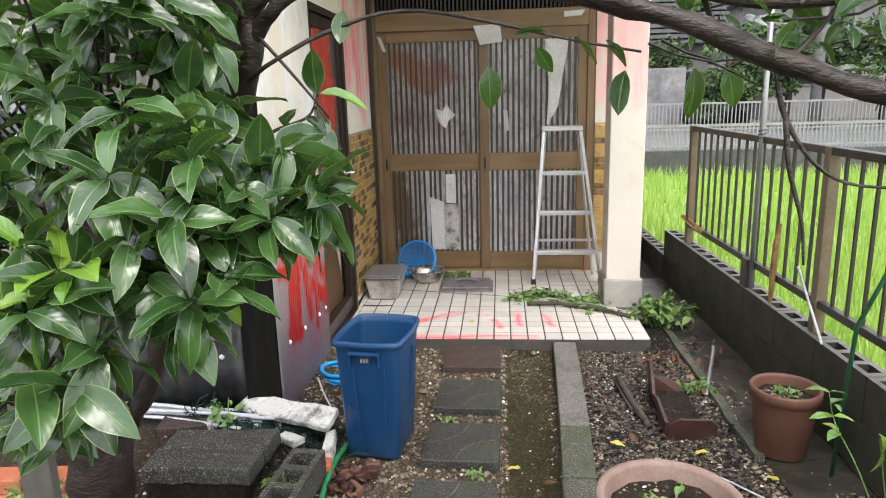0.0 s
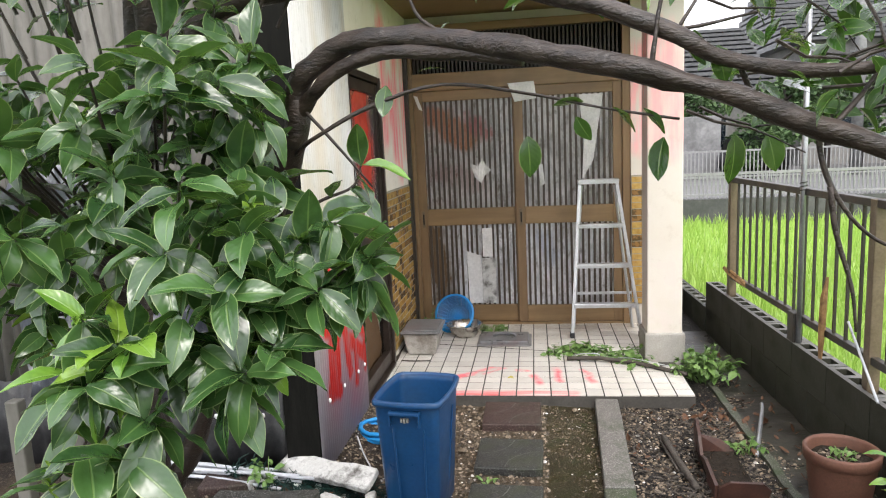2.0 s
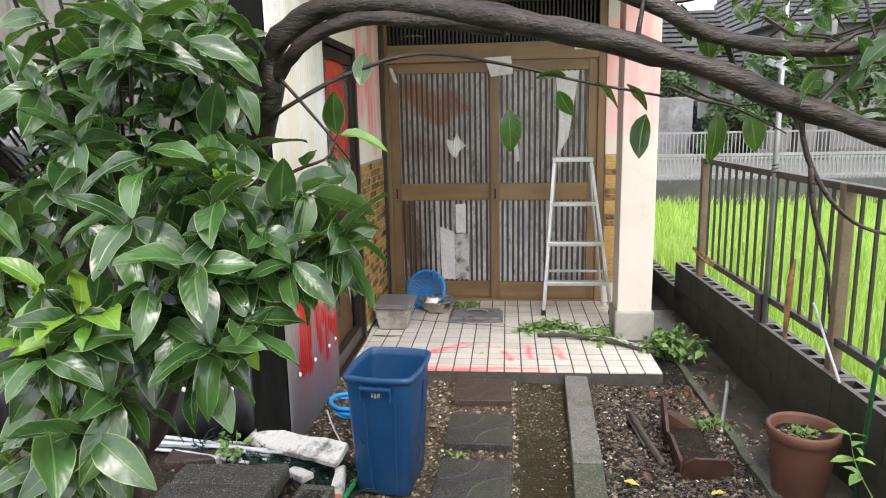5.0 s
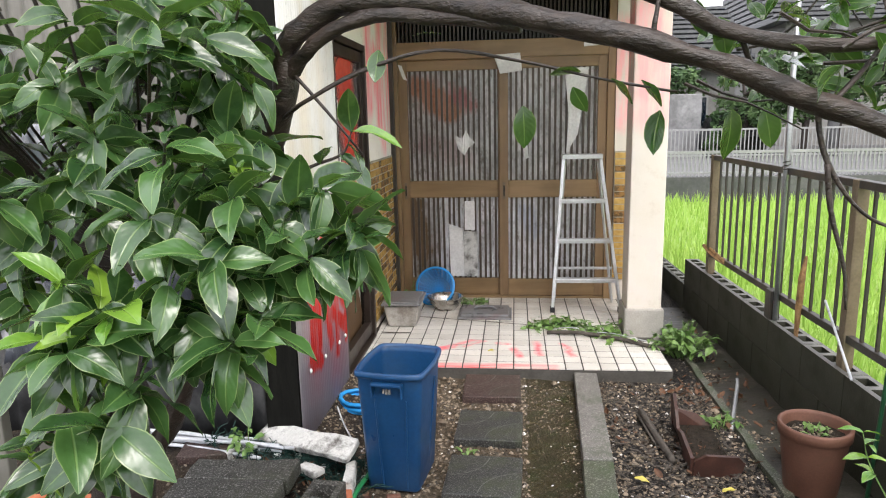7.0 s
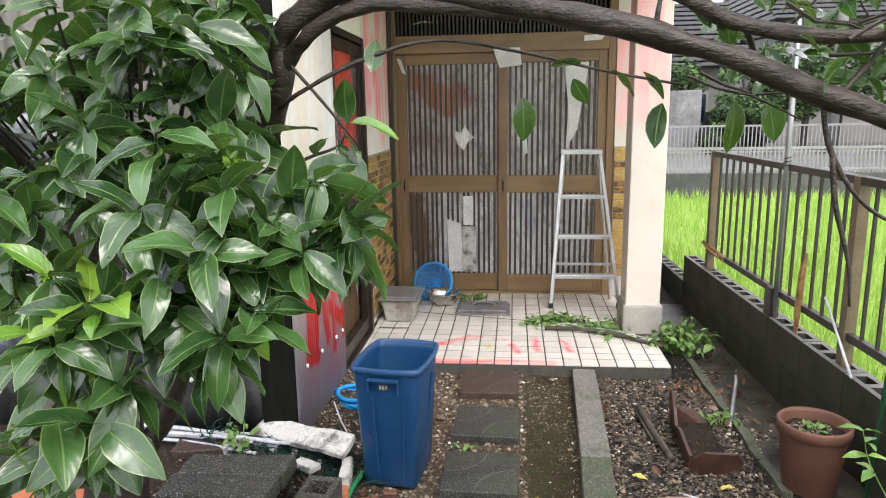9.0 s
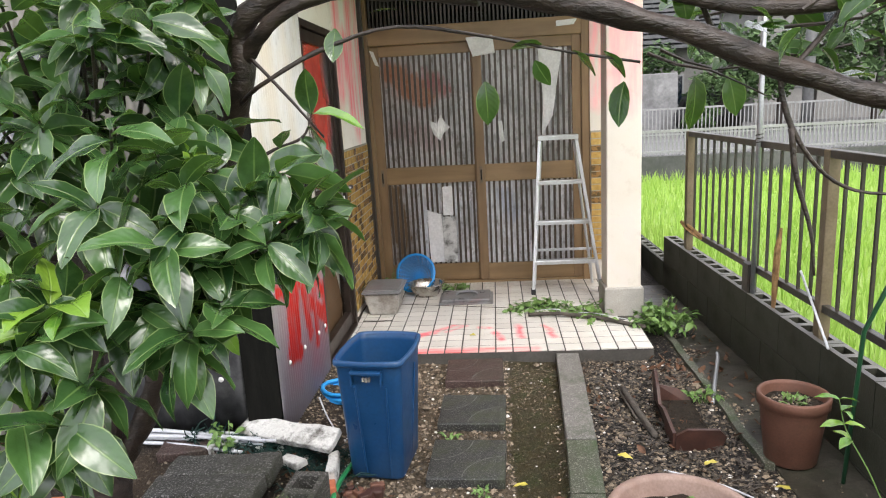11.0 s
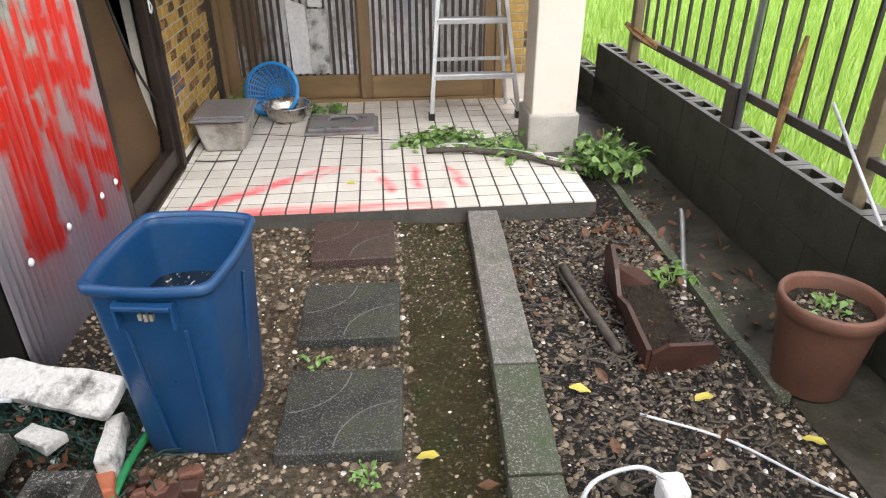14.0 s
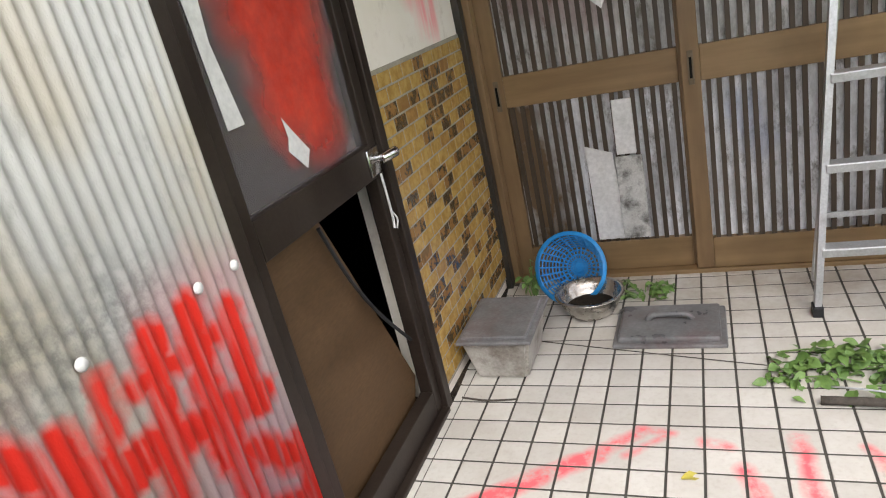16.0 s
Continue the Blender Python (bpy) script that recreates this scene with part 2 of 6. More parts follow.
M["lid"] = plain("dark_grey_lid_plastic", (0.12, 0.122, 0.125), (0.24, 0.24, 0.24), 7, 90, 0.35, bump=0.15, dirt=(0.12, 0.03, 0.025), dirt_amount=0.3)
M["white"] = plain("white_paper", (0.62, 0.62, 0.6), (0.78, 0.78, 0.76), 9, 60, 0.6)
M["foam"] = plain("dirty_polystyrene", (0.48, 0.48, 0.45), (0.66, 0.66, 0.63), 14, 120, 0.75, bump=0.7, dist=0.006, dirt=(0.05, 0.045, 0.035), dirt_amount=0.9)
M["pvc"] = plain("pale_pipe_plastic", (0.45, 0.47, 0.5), (0.6, 0.62, 0.64), 12, 60, 0.35)
M["net"] = plain("green_netting", (0.004, 0.025, 0.021), (0.008, 0.04, 0.03), 12, 60, 0.5, spec=0.25)
M["green_hose"] = plain("green_hose", (0.02, 0.17, 0.06), (0.03, 0.24, 0.09), 12, 60, 0.35)
M["green_pole"] = plain("green_garden_pole", (0.012, 0.06, 0.025), (0.02, 0.09, 0.04), 12, 60, 0.4)
M["ply"] = plain("brown_plywood", (0.075, 0.043, 0.02), (0.12, 0.072, 0.036), 3, 40, 0.6, bump=0.1, stretch=(1, 1, 4), dirt=(0.10, 0.06, 0.03), dirt_amount=0.4, spec=0.2)
M["bark"] = plain("dark_wet_bark", (0.008, 0.006, 0.005), (0.034, 0.022, 0.016), 30, 110, 0.45, bump=0.7, dist=0.006, stretch=(0.45, 1.3, 1.3), dirt=(0.062, 0.045, 0.035), dirt_amount=0.4, spec=0.45)
M["stick"] = plain("grey_dead_wood", (0.05, 0.045, 0.038), (0.11, 0.095, 0.08), 25, 110, 0.75, bump=0.7, dist=0.006, spec=0.2)
M["brick"] = plain("orange_brick", (0.36, 0.10, 0.045), (0.45, 0.16, 0.08), 12, 110, 0.7, bump=0.4, dirt=(0.16, 0.07, 0.04), dirt_amount=0.5)
M["ceiling"] = plain("stained_eave_board", (0.22, 0.15, 0.08), (0.3, 0.21, 0.12), 5, 70, 0.7, stretch=(1, 8, 1))
# near-black plaster: the unlit room's shade is put into the colour
M["interior"] = plain("interior_shade_plaster", (0.025, 0.022, 0.02), (0.05, 0.044, 0.038), 3, 40, 0.8, spec=0.1)
M["chrome"] = plain("chromed_lever", (0.6, 0.6, 0.6), (0.72, 0.72, 0.72), 10, 60, 0.18, 1.0, bump=0.02)
M["tarp"] = plain("torn_grey_tarpaulin", (0.018, 0.021, 0.030), (0.075, 0.082, 0.10), 5, 50, 0.4, bump=0.3, stretch=(2.2, 1, 0.6), dirt=(0.42, 0.42, 0.43), dirt_amount=0.8)
M["black_sheet"] = plain("black_rubber_sheet", (0.012, 0.0125, 0.013), (0.032, 0.033, 0.035), 6, 80, 0.5, dirt=(0.12, 0.12, 0.12), dirt_amount=0.35, spec=0.25)
M["asphalt"] = plain("pale_wet_asphalt", (0.10, 0.10, 0.10), (0.15, 0.15, 0.15), 2, 60, 0.6)
M["far_wall"] = plain("stained_retaining_wall", (0.05, 0.052, 0.052), (0.13, 0.13, 0.125), 1.5, 14, 0.8, dirt=(0.03, 0.035, 0.03), dirt_amount=0.6)
M["rail_white"] = plain("pale_guard_rail", (0.2, 0.205, 0.2), (0.3, 0.305, 0.3), 3, 30, 0.6)
M["render_far"] = plain("pale_house_render", (0.17, 0.168, 0.16), (0.26, 0.255, 0.24), 2, 20, 0.8)
M["grey_far"] = plain("grey_stained_render", (0.16, 0.16, 0.165), (0.3, 0.3, 0.3), 0.8, 12, 0.85, dirt=(0.07, 0.07, 0.07), dirt_amount=0.6)
M["roof"] = plain("grey_roof_tile", (0.06, 0.063, 0.068), (0.12, 0.123, 0.13), 4, 30, 0.5)
M["weed"] = plain("weed_leaf", (0.085, 0.17, 0.04), (0.19, 0.31, 0.085), 14, 60, 0.45, bump=0.15)
M["yellow_leaf"] = plain("fallen_yellow_leaf", (0.45, 0.38, 0.05), (0.5, 0.45, 0.12), 20, 60, 0.5)
M["dead_leaf"] = plain("fallen_brown_leaf", (0.07, 0.032, 0.014), (0.15, 0.07, 0.032), 25, 60, 0.6, rand=0.6)
M["far_leaf"] = plain("distant_foliage", (0.028, 0.065, 0.022), (0.10, 0.165, 0.055), 2, 15, 0.7)


def ground_material():
    k = Nodes("wet_yard_ground")
    sx = k.n("ShaderNodeSeparateXYZ")
    k.l(k.co, sx.inputs[0])
    n1, n2, n3 = k.noise(5, 6, 0.65), k.noise(45, 5, 0.7), k.noise(140, 3, 0.6)
    gravel = k.mix(k.ramp(n2, 0.35, 0.65), (0.034, 0.026, 0.016), (0.125, 0.095, 0.062))
    path = k.mix(k.ramp(n1, 0.35, 0.65), (0.030, 0.024, 0.008), (0.062, 0.050, 0.020))
    path = k.mix(k.math("MULTIPLY", k.ramp(k.noise(9, 6, 0.7), 0.48, 0.62), 0.8), path, (0.028, 0.036, 0.009))
    mulch = k.mix(k.ramp(n2, 0.4, 0.68), (0.006, 0.0055, 0.005), (0.034, 0.03, 0.026))
    mulch = k.mix(k.math("MULTIPLY", k.ramp(n1, 0.55, 0.65), 0.5), mulch, (0.09, 0.055, 0.03))
    wob = k.math("MULTIPLY", k.math("SUBTRACT", k.noise(6, 4), 0.5), 0.14)
    xx = k.math("ADD", sx.outputs[0], wob)
    c = k.mix(k.ramp(xx, 0.13, 0.17), gravel, path)
    c = k.mix(k.ramp(xx, 0.43, 0.46), c, mulch)
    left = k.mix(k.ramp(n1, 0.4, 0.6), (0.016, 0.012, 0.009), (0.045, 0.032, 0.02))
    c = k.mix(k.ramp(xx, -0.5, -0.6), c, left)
    c = k.mix(k.math("MULTIPLY", k.ramp(k.noise(95, 2, 0.5), 0.6, 0.66), 0.55), c, (0.20, 0.17, 0.125))
    k.bump(k.math("ADD", n2, k.math("MULTIPLY", n3, 0.5)), 1.0, 0.03)
    inpath = k.math("MULTIPLY", k.ramp(xx, 0.13, 0.17), k.ramp(xx, 0.46, 0.42))
    r = k.math("SUBTRACT", 0.72, k.math("MULTIPLY", inpath, k.ramp(n1, 0.62, 0.42)))
    return k.done(c, k.math("MAXIMUM", k.math("MULTIPLY", r, 0.95), 0.28), **{"Specular IOR Level": 0.25})


def plaster_material(name, rows, axes, pink=(0.85, 0.30, 0.32), amount=0.9, flake=False, tone=1.0):
    k = Nodes(name)
    n1, n2 = k.noise(3, 6, 0.65), k.noise(90, 3)
    c = k.mix(k.ramp(n1, 0.3, 0.75), tuple(v * tone for v in (0.74, 0.68, 0.58)), tuple(v * tone for v in (0.80, 0.76, 0.68)))
    c = k.mix(k.math("MULTIPLY", k.ramp(k.noise(7, 8, 0.75), 0.55, 0.72), 0.5), c, (0.45, 0.38, 0.30))
    if flake:
        f = k.ramp(k.noise(6, 3, 0.5), 0.57, 0.6)
        c = k.mix(k.math("MULTIPLY", f, 0.7), c, (0.62, 0.56, 0.5))
    m = k.strokes(axes, rows, 0.05, 9, 0.12)
    drip = k.ramp(k.noise(22, 3, 0.6, (1, 1, 0.12)), 0.3, 0.62)
    c = k.mix(k.math("MULTIPLY", k.math("MULTIPLY", m, drip), amount), c, pink)
    k.bump(k.math("ADD", n2, n1), 0.25, 0.003)
    return k.done(c, 0.75)


def panel_material():
    """Corrugated translucent sheet sprayed with red paint, in local y (along) and z (up)."""
    k = Nodes("sprayed_corrugated_sheet")
    n1 = k.noise(4, 6, 0.65, (1, 1, 0.4))
    c = k.mix(k.ramp(n1, 0.35, 0.65), (0.42, 0.42, 0.40), (0.57, 0.57, 0.55))
    st = k.ramp(k.noise(3.2, 5, 0.6, (1, 1, 0.35)), 0.5, 0.68)
    c = k.mix(k.math("MULTIPLY", st, 0.75), c, (0.42, 0.36, 0.25))
    c = k.mix(k.math("MULTIPLY", k.ramp(k.noise(26, 6, 0.75, (1, 1, 0.5)), 0.55, 0.7), 0.4), c, (0.16, 0.16, 0.14))
    sx = k.n("ShaderNodeSeparateXYZ")
    k.l(k.co, sx.inputs[0])
    streak = k.strokes((1, 2), [(3.42, 1.75, 3.46, 1.1, 0.09), (3.25, 1.4, 3.3, 1.15, 0.06), (3.7, 2.2, 3.72, 1.35, 0.035)], 0.06, 8, 0.12)
    c = k.mix(k.math("MULTIPLY", streak, 0.55), c, (0.46, 0.38, 0.25))
    grime = k.math("MULTIPLY", k.strokes((1, 2), [(3.2, 1.06, 3.72, 1.02, 0.09)], 0.08, 9, 0.14), k.ramp(k.noise(38, 5, 0.7), 0.4, 0.6))
    c = k.mix(k.math("MULTIPLY", grime, 0.6), c, (0.12, 0.125, 0.115))
    low = k.math("MULTIPLY", k.ramp(sx.outputs[2], 0.75, 0.35), 0.6)
    c = k.mix(low, c, (0.42, 0.36, 0.45))
    soft = k.strokes((1, 2), [(3.35, 0.85, 3.45, 0.35, 0.12), (3.85, 0.9, 3.85, 0.3, 0.13), (3.6, 0.6, 3.75, 0.25, 0.12)], 0.08, 9, 0.2)
    c = k.mix(k.math("MULTIPLY", soft, 0.45), c, (0.66, 0.16, 0.2))
    m = k.strokes((1, 2), [(3.400, 0.972, 3.591, 0.781, 0.038), (3.504, 0.904, 3.487, 0.732, 0.044), (3.325, 0.892, 3.567, 0.775, 0.044), (3.308, 0.796, 3.556, 0.686, 0.044), (3.253, 0.716, 3.397, 0.678, 0.035), (3.447, 0.734, 3.376, 0.386, 0.054), (3.515, 0.668, 3.472, 0.363, 0.041), (3.353, 0.409, 3.492, 0.350, 0.038), (3.352, 0.873, 3.323, 0.782, 0.032), (3.728, 0.964, 3.662, 0.681, 0.035), (3.918, 0.902, 3.909, 0.719, 0.038), (3.661, 0.909, 3.925, 0.879, 0.029), (3.610, 0.801, 3.930, 0.705, 0.041), (3.816, 0.732, 3.794, 0.293, 0.035), (3.826, 0.959, 3.780, 0.669, 0.038), (3.856, 0.627, 3.984, 0.494, 0.035), (3.983, 0.547, 3.977, 0.311, 0.032), (3.628, 0.622, 3.683, 0.389, 0.044), (3.648, 0.568, 3.938, 0.405, 0.044), (3.609, 0.944, 3.559, 0.784, 0.026)], 0.026, 22, 0.03)
    drip = k.ramp(k.noise(30, 3, 0.6, (1, 1, 0.08)), 0.28, 0.5)
    c = k.mix(k.math("MULTIPLY", m, k.math("ADD", 0.35, k.math("MULTIPLY", drip, 0.65))), c, RED)
    k.bump(k.noise(260, 2, 0.5, (1, 1, 0.6)), 0.35, 0.002)
    return k.done(c, 0.38)


def tile_material():
    k = Nodes("glazed_white_floor_tile")
    geo = k.n("ShaderNodeNewGeometry")
    k.co = geo.outputs["Position"]
    n1, n2 = k.noise(5, 6, 0.7), k.noise(70, 4, 0.7)
    c = k.mix(k.ramp(n1, 0.3, 0.7), (0.52, 0.495, 0.445), (0.63, 0.615, 0.57))
    c = k.mix(k.math("MULTIPLY", k.ramp(n2, 0.5, 0.75), 0.3), c, (0.36, 0.31, 0.25))
    sx = k.n("ShaderNodeSeparateXYZ")
    k.l(k.co, sx.inputs[0])
    back = k.math("MULTIPLY", k.ramp(sx.outputs[1], 5.05, 5.6), k.ramp(k.noise(9, 6, 0.7), 0.35, 0.6))
    c = k.mix(k.math("MULTIPLY", back, 0.55), c, (0.33, 0.27, 0.20))
    hs = k.n("ShaderNodeHueSaturation")
    k.put(hs.inputs["Value"], k.math("ADD", 0.9, k.math("MULTIPLY", k.random(), 0.15)))
    k.l(c, hs.inputs["Color"])
    c = hs.outputs[0]
    m = k.strokes((0, 1), [(-0.68, 4.27, -0.522, 4.39, 0.035), (-0.522, 4.39, -0.293, 4.557, 0.032), (-0.293, 4.557, -0.174, 4.675, 0.02), (-0.174, 4.68, -0.093, 4.664, 0.012), (-0.093, 4.66, -0.21, 4.56, 0.008),
                           (-0.003, 4.63, 0.067, 4.61, 0.014), (0.10, 4.52, 0.134, 4.39, 0.024), (0.243, 4.663, 0.259, 4.425, 0.020), (0.403, 4.633, 0.437, 4.56, 0.012), (0.437, 4.56, 0.451, 4.41, 0.02)], 0.016, 16, 0.03)
    m2 = k.strokes((0, 1), [(-0.45, 4.225, 0.33, 4.225, 0.035)], 0.01, 12, 0.03)
    band = k.ramp(k.noise(60, 2, 0.5, (0.04, 1.4, 1)), 0.3, 0.6)
    worn = k.ramp(k.noise(14, 5, 0.7), 0.3, 0.55)
    c = k.mix(k.math("MULTIPLY", k.math("MULTIPLY", m, worn), 0.9), c, (0.80, 0.10, 0.13))
    c = k.mix(k.math("MULTIPLY", k.math("MULTIPLY", m2, band), 0.85), c, (0.74, 0.10, 0.11))
    k.bump(n2, 0.1, 0.001)
    return k.done(c, k.math("ADD", 0.18, k.math("MULTIPLY", n1, 0.3)))


def brick_tile_material():
    k = Nodes("mustard_glazed_brick_tile")
    geo = k.n("ShaderNodeNewGeometry")
    k.co = geo.outputs["Position"]
    n1, n2 = k.noise(28, 4, 0.6), k.noise(130, 3)
    rnd = k.random()
    c = k.mix(k.ramp(n1, 0.35, 0.65), (0.34, 0.20, 0.05), (0.48, 0.32, 0.10))
    c = k.mix(k.ramp(rnd, 0.55, 0.62), c, k.mix(k.ramp(n1, 0.4, 0.6), (0.25, 0.13, 0.04), (0.37, 0.21, 0.065)))
    dark = k.math("MULTIPLY", k.ramp(rnd, 0.62, 0.64), k.ramp(n1, 0.44, 0.53))
    c = k.mix(k.math("MULTIPLY", dark, 0.85), c, (0.035, 0.025, 0.012))
    k.bump(n1, 0.3, 0.003)
    return k.done(c, 0.22, **{"Coat Weight": 0.3})


def wood_material(name, c0, c1, scale=(1, 1, 0.08)):
    k = Nodes(name)
    n1, n2 = k.noise(14, 6, 0.6, scale), k.noise(3, 4)
    c = k.mix(k.ramp(n1, 0.3, 0.7), c0, c1)
    c = k.mix(k.math("MULTIPLY", k.ramp(n2, 0.45, 0.7), 0.4), c, tuple(v * 0.6 for v in c0))
    k.bump(n1, 0.25, 0.002)
    return k.done(c, 0.45)


def leaf_material(name, dark, light, rib=0.4, gloss=0.2):
    """Leaf in local x (across) and y (along); pale midrib and edge, leaf-by-leaf tone."""
    k = Nodes(name)
    uv = k.n("ShaderNodeUVMap").outputs[0]
    sx = k.n("ShaderNodeSeparateXYZ")
    k.l(uv, sx.inputs[0])
    across = k.math("ABSOLUTE", k.math("SUBTRACT", sx.outputs[0], 0.5))
    n1 = k.noise(25, 4)
    rnd = k.math("POWER", k.math("FRACT", k.math("ADD", k.random(), k.island())), 1.3)
    c = k.mix(rnd, dark, light)
    c = k.mix(k.math("MULTIPLY", k.ramp(n1, 0.45, 0.7), 0.35), c, tuple(v * 1.5 for v in light))
    mid = k.ramp(across, 0.045, 0.01)
    c = k.mix(k.math("MULTIPLY", mid, rib), c, (0.24, 0.36, 0.10))
    edge = k.ramp(across, 0.455, 0.48)
    c = k.mix(k.math("MULTIPLY", edge, 0.5), c, (0.30, 0.40, 0.14))
    wave = k.math("SINE", k.math("ADD", k.math("MULTIPLY", sx.outputs[1], 46), k.math("MULTIPLY", across, -26)))
    k.bump(k.math("ADD", k.math("MULTIPLY", wave, 0.07), k.math("ADD", n1, k.math("MULTIPLY", mid, -0.8))), 0.35, 0.004)
    tr = k.n("ShaderNodeBsdfTranslucent")
    k.l(k.mix(0.5, c, (0.16, 0.30, 0.03)), tr.inputs[0])
    ms = k.n("ShaderNodeMixShader")
    ms.inputs[0].default_value = 0.22
    k.done(c, gloss, **{"Specular IOR Level": 0.7, "Coat Weight": 0.25, "Coat Roughness": 0.2})
    k.l(k.p.outputs[0], ms.inputs[1])
    k.l(tr.outputs[0], ms.inputs[2])
    k.l(ms.outputs[0], k.out.inputs[0])
    return k.m


def pane_material(name, c0, c1, spots):
    """Dirty figured glass backed by pale clutter."""
    k = Nodes(name)
    n1, n2 = k.noise(9, 7, 0.7, (1, 1, 0.35)), k.noise(2.6, 4, 0.6)
    c = k.mix(k.ramp(n1, 0.35, 0.62), c0, c1)
    c = k.mix(k.math("MULTIPLY", k.ramp(k.noise(17, 6, 0.75, (1, 1, 0.5)), 0.52, 0.66), 0.7), c, (0.10, 0.075, 0.05))
    for rows, col, amount in spots:
        c = k.mix(k.math("MULTIPLY", k.math("MULTIPLY", k.strokes((0, 2), rows, 0.06, 14, 0.06), k.ramp(n1, 0.2, 0.45)), amount), c, col)
    k.bump(n1, 0.2, 0.003)
    return k.done(c, 0.25)


def glass_material():
    k = Nodes("sprayed_door_glass")
    m = k.strokes((1, 2), [(4.42, 1.85, 4.45, 1.28, 0.16), (4.28, 1.75, 4.34, 1.45, 0.10), (4.55, 1.5, 4.5, 1.15, 0.09)], 0.07, 7, 0.12)
    n1 = k.noise(30, 4)
    tone = k.mix(k.ramp(k.noise(8, 5, 0.7), 0.35, 0.65), (0.50, 0.035, 0.02), (0.68, 0.07, 0.04))
    k.done(tone, 0.2)
    dirty = k.n("ShaderNodeBsdfPrincipled", Roughness=0.06)
    dirty.inputs["Base Color"].default_value = (0.75, 0.7, 0.7, 1)
    dirty.inputs["Transmission Weight"].default_value = 0.9
    ms = k.n("ShaderNodeMixShader")
    k.l(k.math("MULTIPLY", m, k.math("ADD", 0.6, k.math("MULTIPLY", n1, 0.5))), ms.inputs[0])
    k.l(dirty.outputs[0], ms.inputs[1])
    k.l(k.p.outputs[0], ms.inputs[2])
    k.l(ms.outputs[0], k.out.inputs[0])
    return k.m


def stone_material():
    k = Nodes("loose_gravel")
    r = k.island()
    c = k.mix(k.math("POWER", r, 1.2), (0.016, 0.013, 0.009), (0.32, 0.255, 0.18))
    c = k.mix(k.ramp(r, 0.95, 0.97), c, (0.58, 0.56, 0.52))
    c = k.mix(k.math("MULTIPLY", k.ramp(k.noise(60, 4), 0.4, 0.7), 0.4), c, (0.05, 0.04, 0.03))
    return k.done(c, 0.55, **{"Specular IOR Level": 0.3})


def grass_material():
    k = Nodes("young_rice")
    c = k.mix(k.island(), (0.27, 0.43, 0.07), (0.42, 0.58, 0.14))
    c = k.mix(k.math("MULTIPLY", k.ramp(k.noise(0.9, 4), 0.4, 0.65), 0.35), c, (0.22, 0.39, 0.08))
    tr = k.n("ShaderNodeBsdfTranslucent")
    k.l(c, tr.inputs[0])
    ms = k.n("ShaderNodeMixShader")
    ms.inputs[0].default_value = 0.4
    k.done(c, 0.5)
    k.l(k.p.outputs[0], ms.inputs[1])
    k.l(tr.outputs[0], ms.inputs[2])
    k.l(ms.outputs[0], k.out.inputs[0])
    return k.m


def water_material():
    k = Nodes("dark_standing_water")
    n1 = k.noise(40, 3)
    sp = k.ramp(k.noise(120, 2, 0.4, (1, 0.35, 1)), 0.66, 0.7)
    k.bump(n1, 0.08, 0.004)
    return k.done(k.mix(sp, (0.006, 0.012, 0.02), (0.4, 0.4, 0.36)), 0.05)


M["ground"] = ground_material()
M["panel"] = panel_material()
M["tile"] = tile_material()
M["brick_tile"] = brick_tile_material()
M["wood"] = wood_material("brown_door_wood", (0.145, 0.088, 0.04), (0.25, 0.16, 0.076))
M["wood_rail"] = wood_material("brown_door_wood_rail", (0.17, 0.105, 0.044), (0.27, 0.175, 0.082), (0.08, 1, 1))
M["slat"] = wood_material("dark_slat_wood", (0.035, 0.024, 0.015), (0.085, 0.058, 0.034))
M["plaster_left"] = plaster_material("cream_plaster_pink_spray", [(5.6, 2.2, 5.62, 1.5, 0.09), (4.95, 2.3, 4.95, 1.6, 0.10), (5.35, 2.2, 5.4, 1.35, 0.10), (5.15, 1.9, 5.3, 1.5, 0.12)], (1, 2), (0.88, 0.24, 0.27), 1.0)
M["plaster"] = plaster_material("cream_plaster", [(0.95, 1.75, 0.98, 1.48, 0.12), (0.9, 2.05, 0.95, 1.8, 0.13)], (0, 2), (0.86, 0.36, 0.37), 0.9, True, 0.8)
M["leaf"] = leaf_material("glossy_evergreen_leaf", (0.009, 0.032, 0.010), (0.055, 0.125, 0.034), 0.38, 0.27)
M["leaf_young"] = leaf_material("young_evergreen_leaf", (0.07, 0.18, 0.022), (0.19, 0.32, 0.035))
M["leaf_citrus"] = leaf_material("hanging_tree_leaf", (0.009, 0.034, 0.008), (0.036, 0.095, 0.016))
M["pane_up"] = pane_material("dirty_glass_upper", (0.30, 0.29, 0.28), (0.78, 0.77, 0.76), [([(-0.62, 1.72, -0.40, 1.55, 0.10)], (0.45, 0.14, 0.04), 0.8), ([(-0.35, 1.68, -0.25, 1.6, 0.06)], (0.42, 0.05, 0.05), 0.7), ([(-0.6, 1.3, -0.3, 1.2, 0.08)], (0.25, 0.06, 0.05), 0.4)])
M["pane_low"] = pane_material("dirty_glass_lower", (0.42, 0.42, 0.42), (0.9, 0.91, 0.93), [([(-0.70, 0.8, -0.6, 0.25, 0.09)], (0.16, 0.10, 0.045), 0.95), ([(0.2, 0.75, 0.25, 0.6, 0.06)], (0.4, 0.45, 0.6), 0.5)])
M["glass"] = glass_material()
M["stone"] = stone_material()
M["rice"] = grass_material()
M["water"] = water_material()
M["corr_grey"] = plain("weathered_corrugated_sheet", (0.075, 0.072, 0.063), (0.155, 0.15, 0.135), 3, 50, 0.5, stretch=(1, 1, 0.2), dirt=(0.05, 0.048, 0.04), dirt_amount=0.6, spec=0.2)

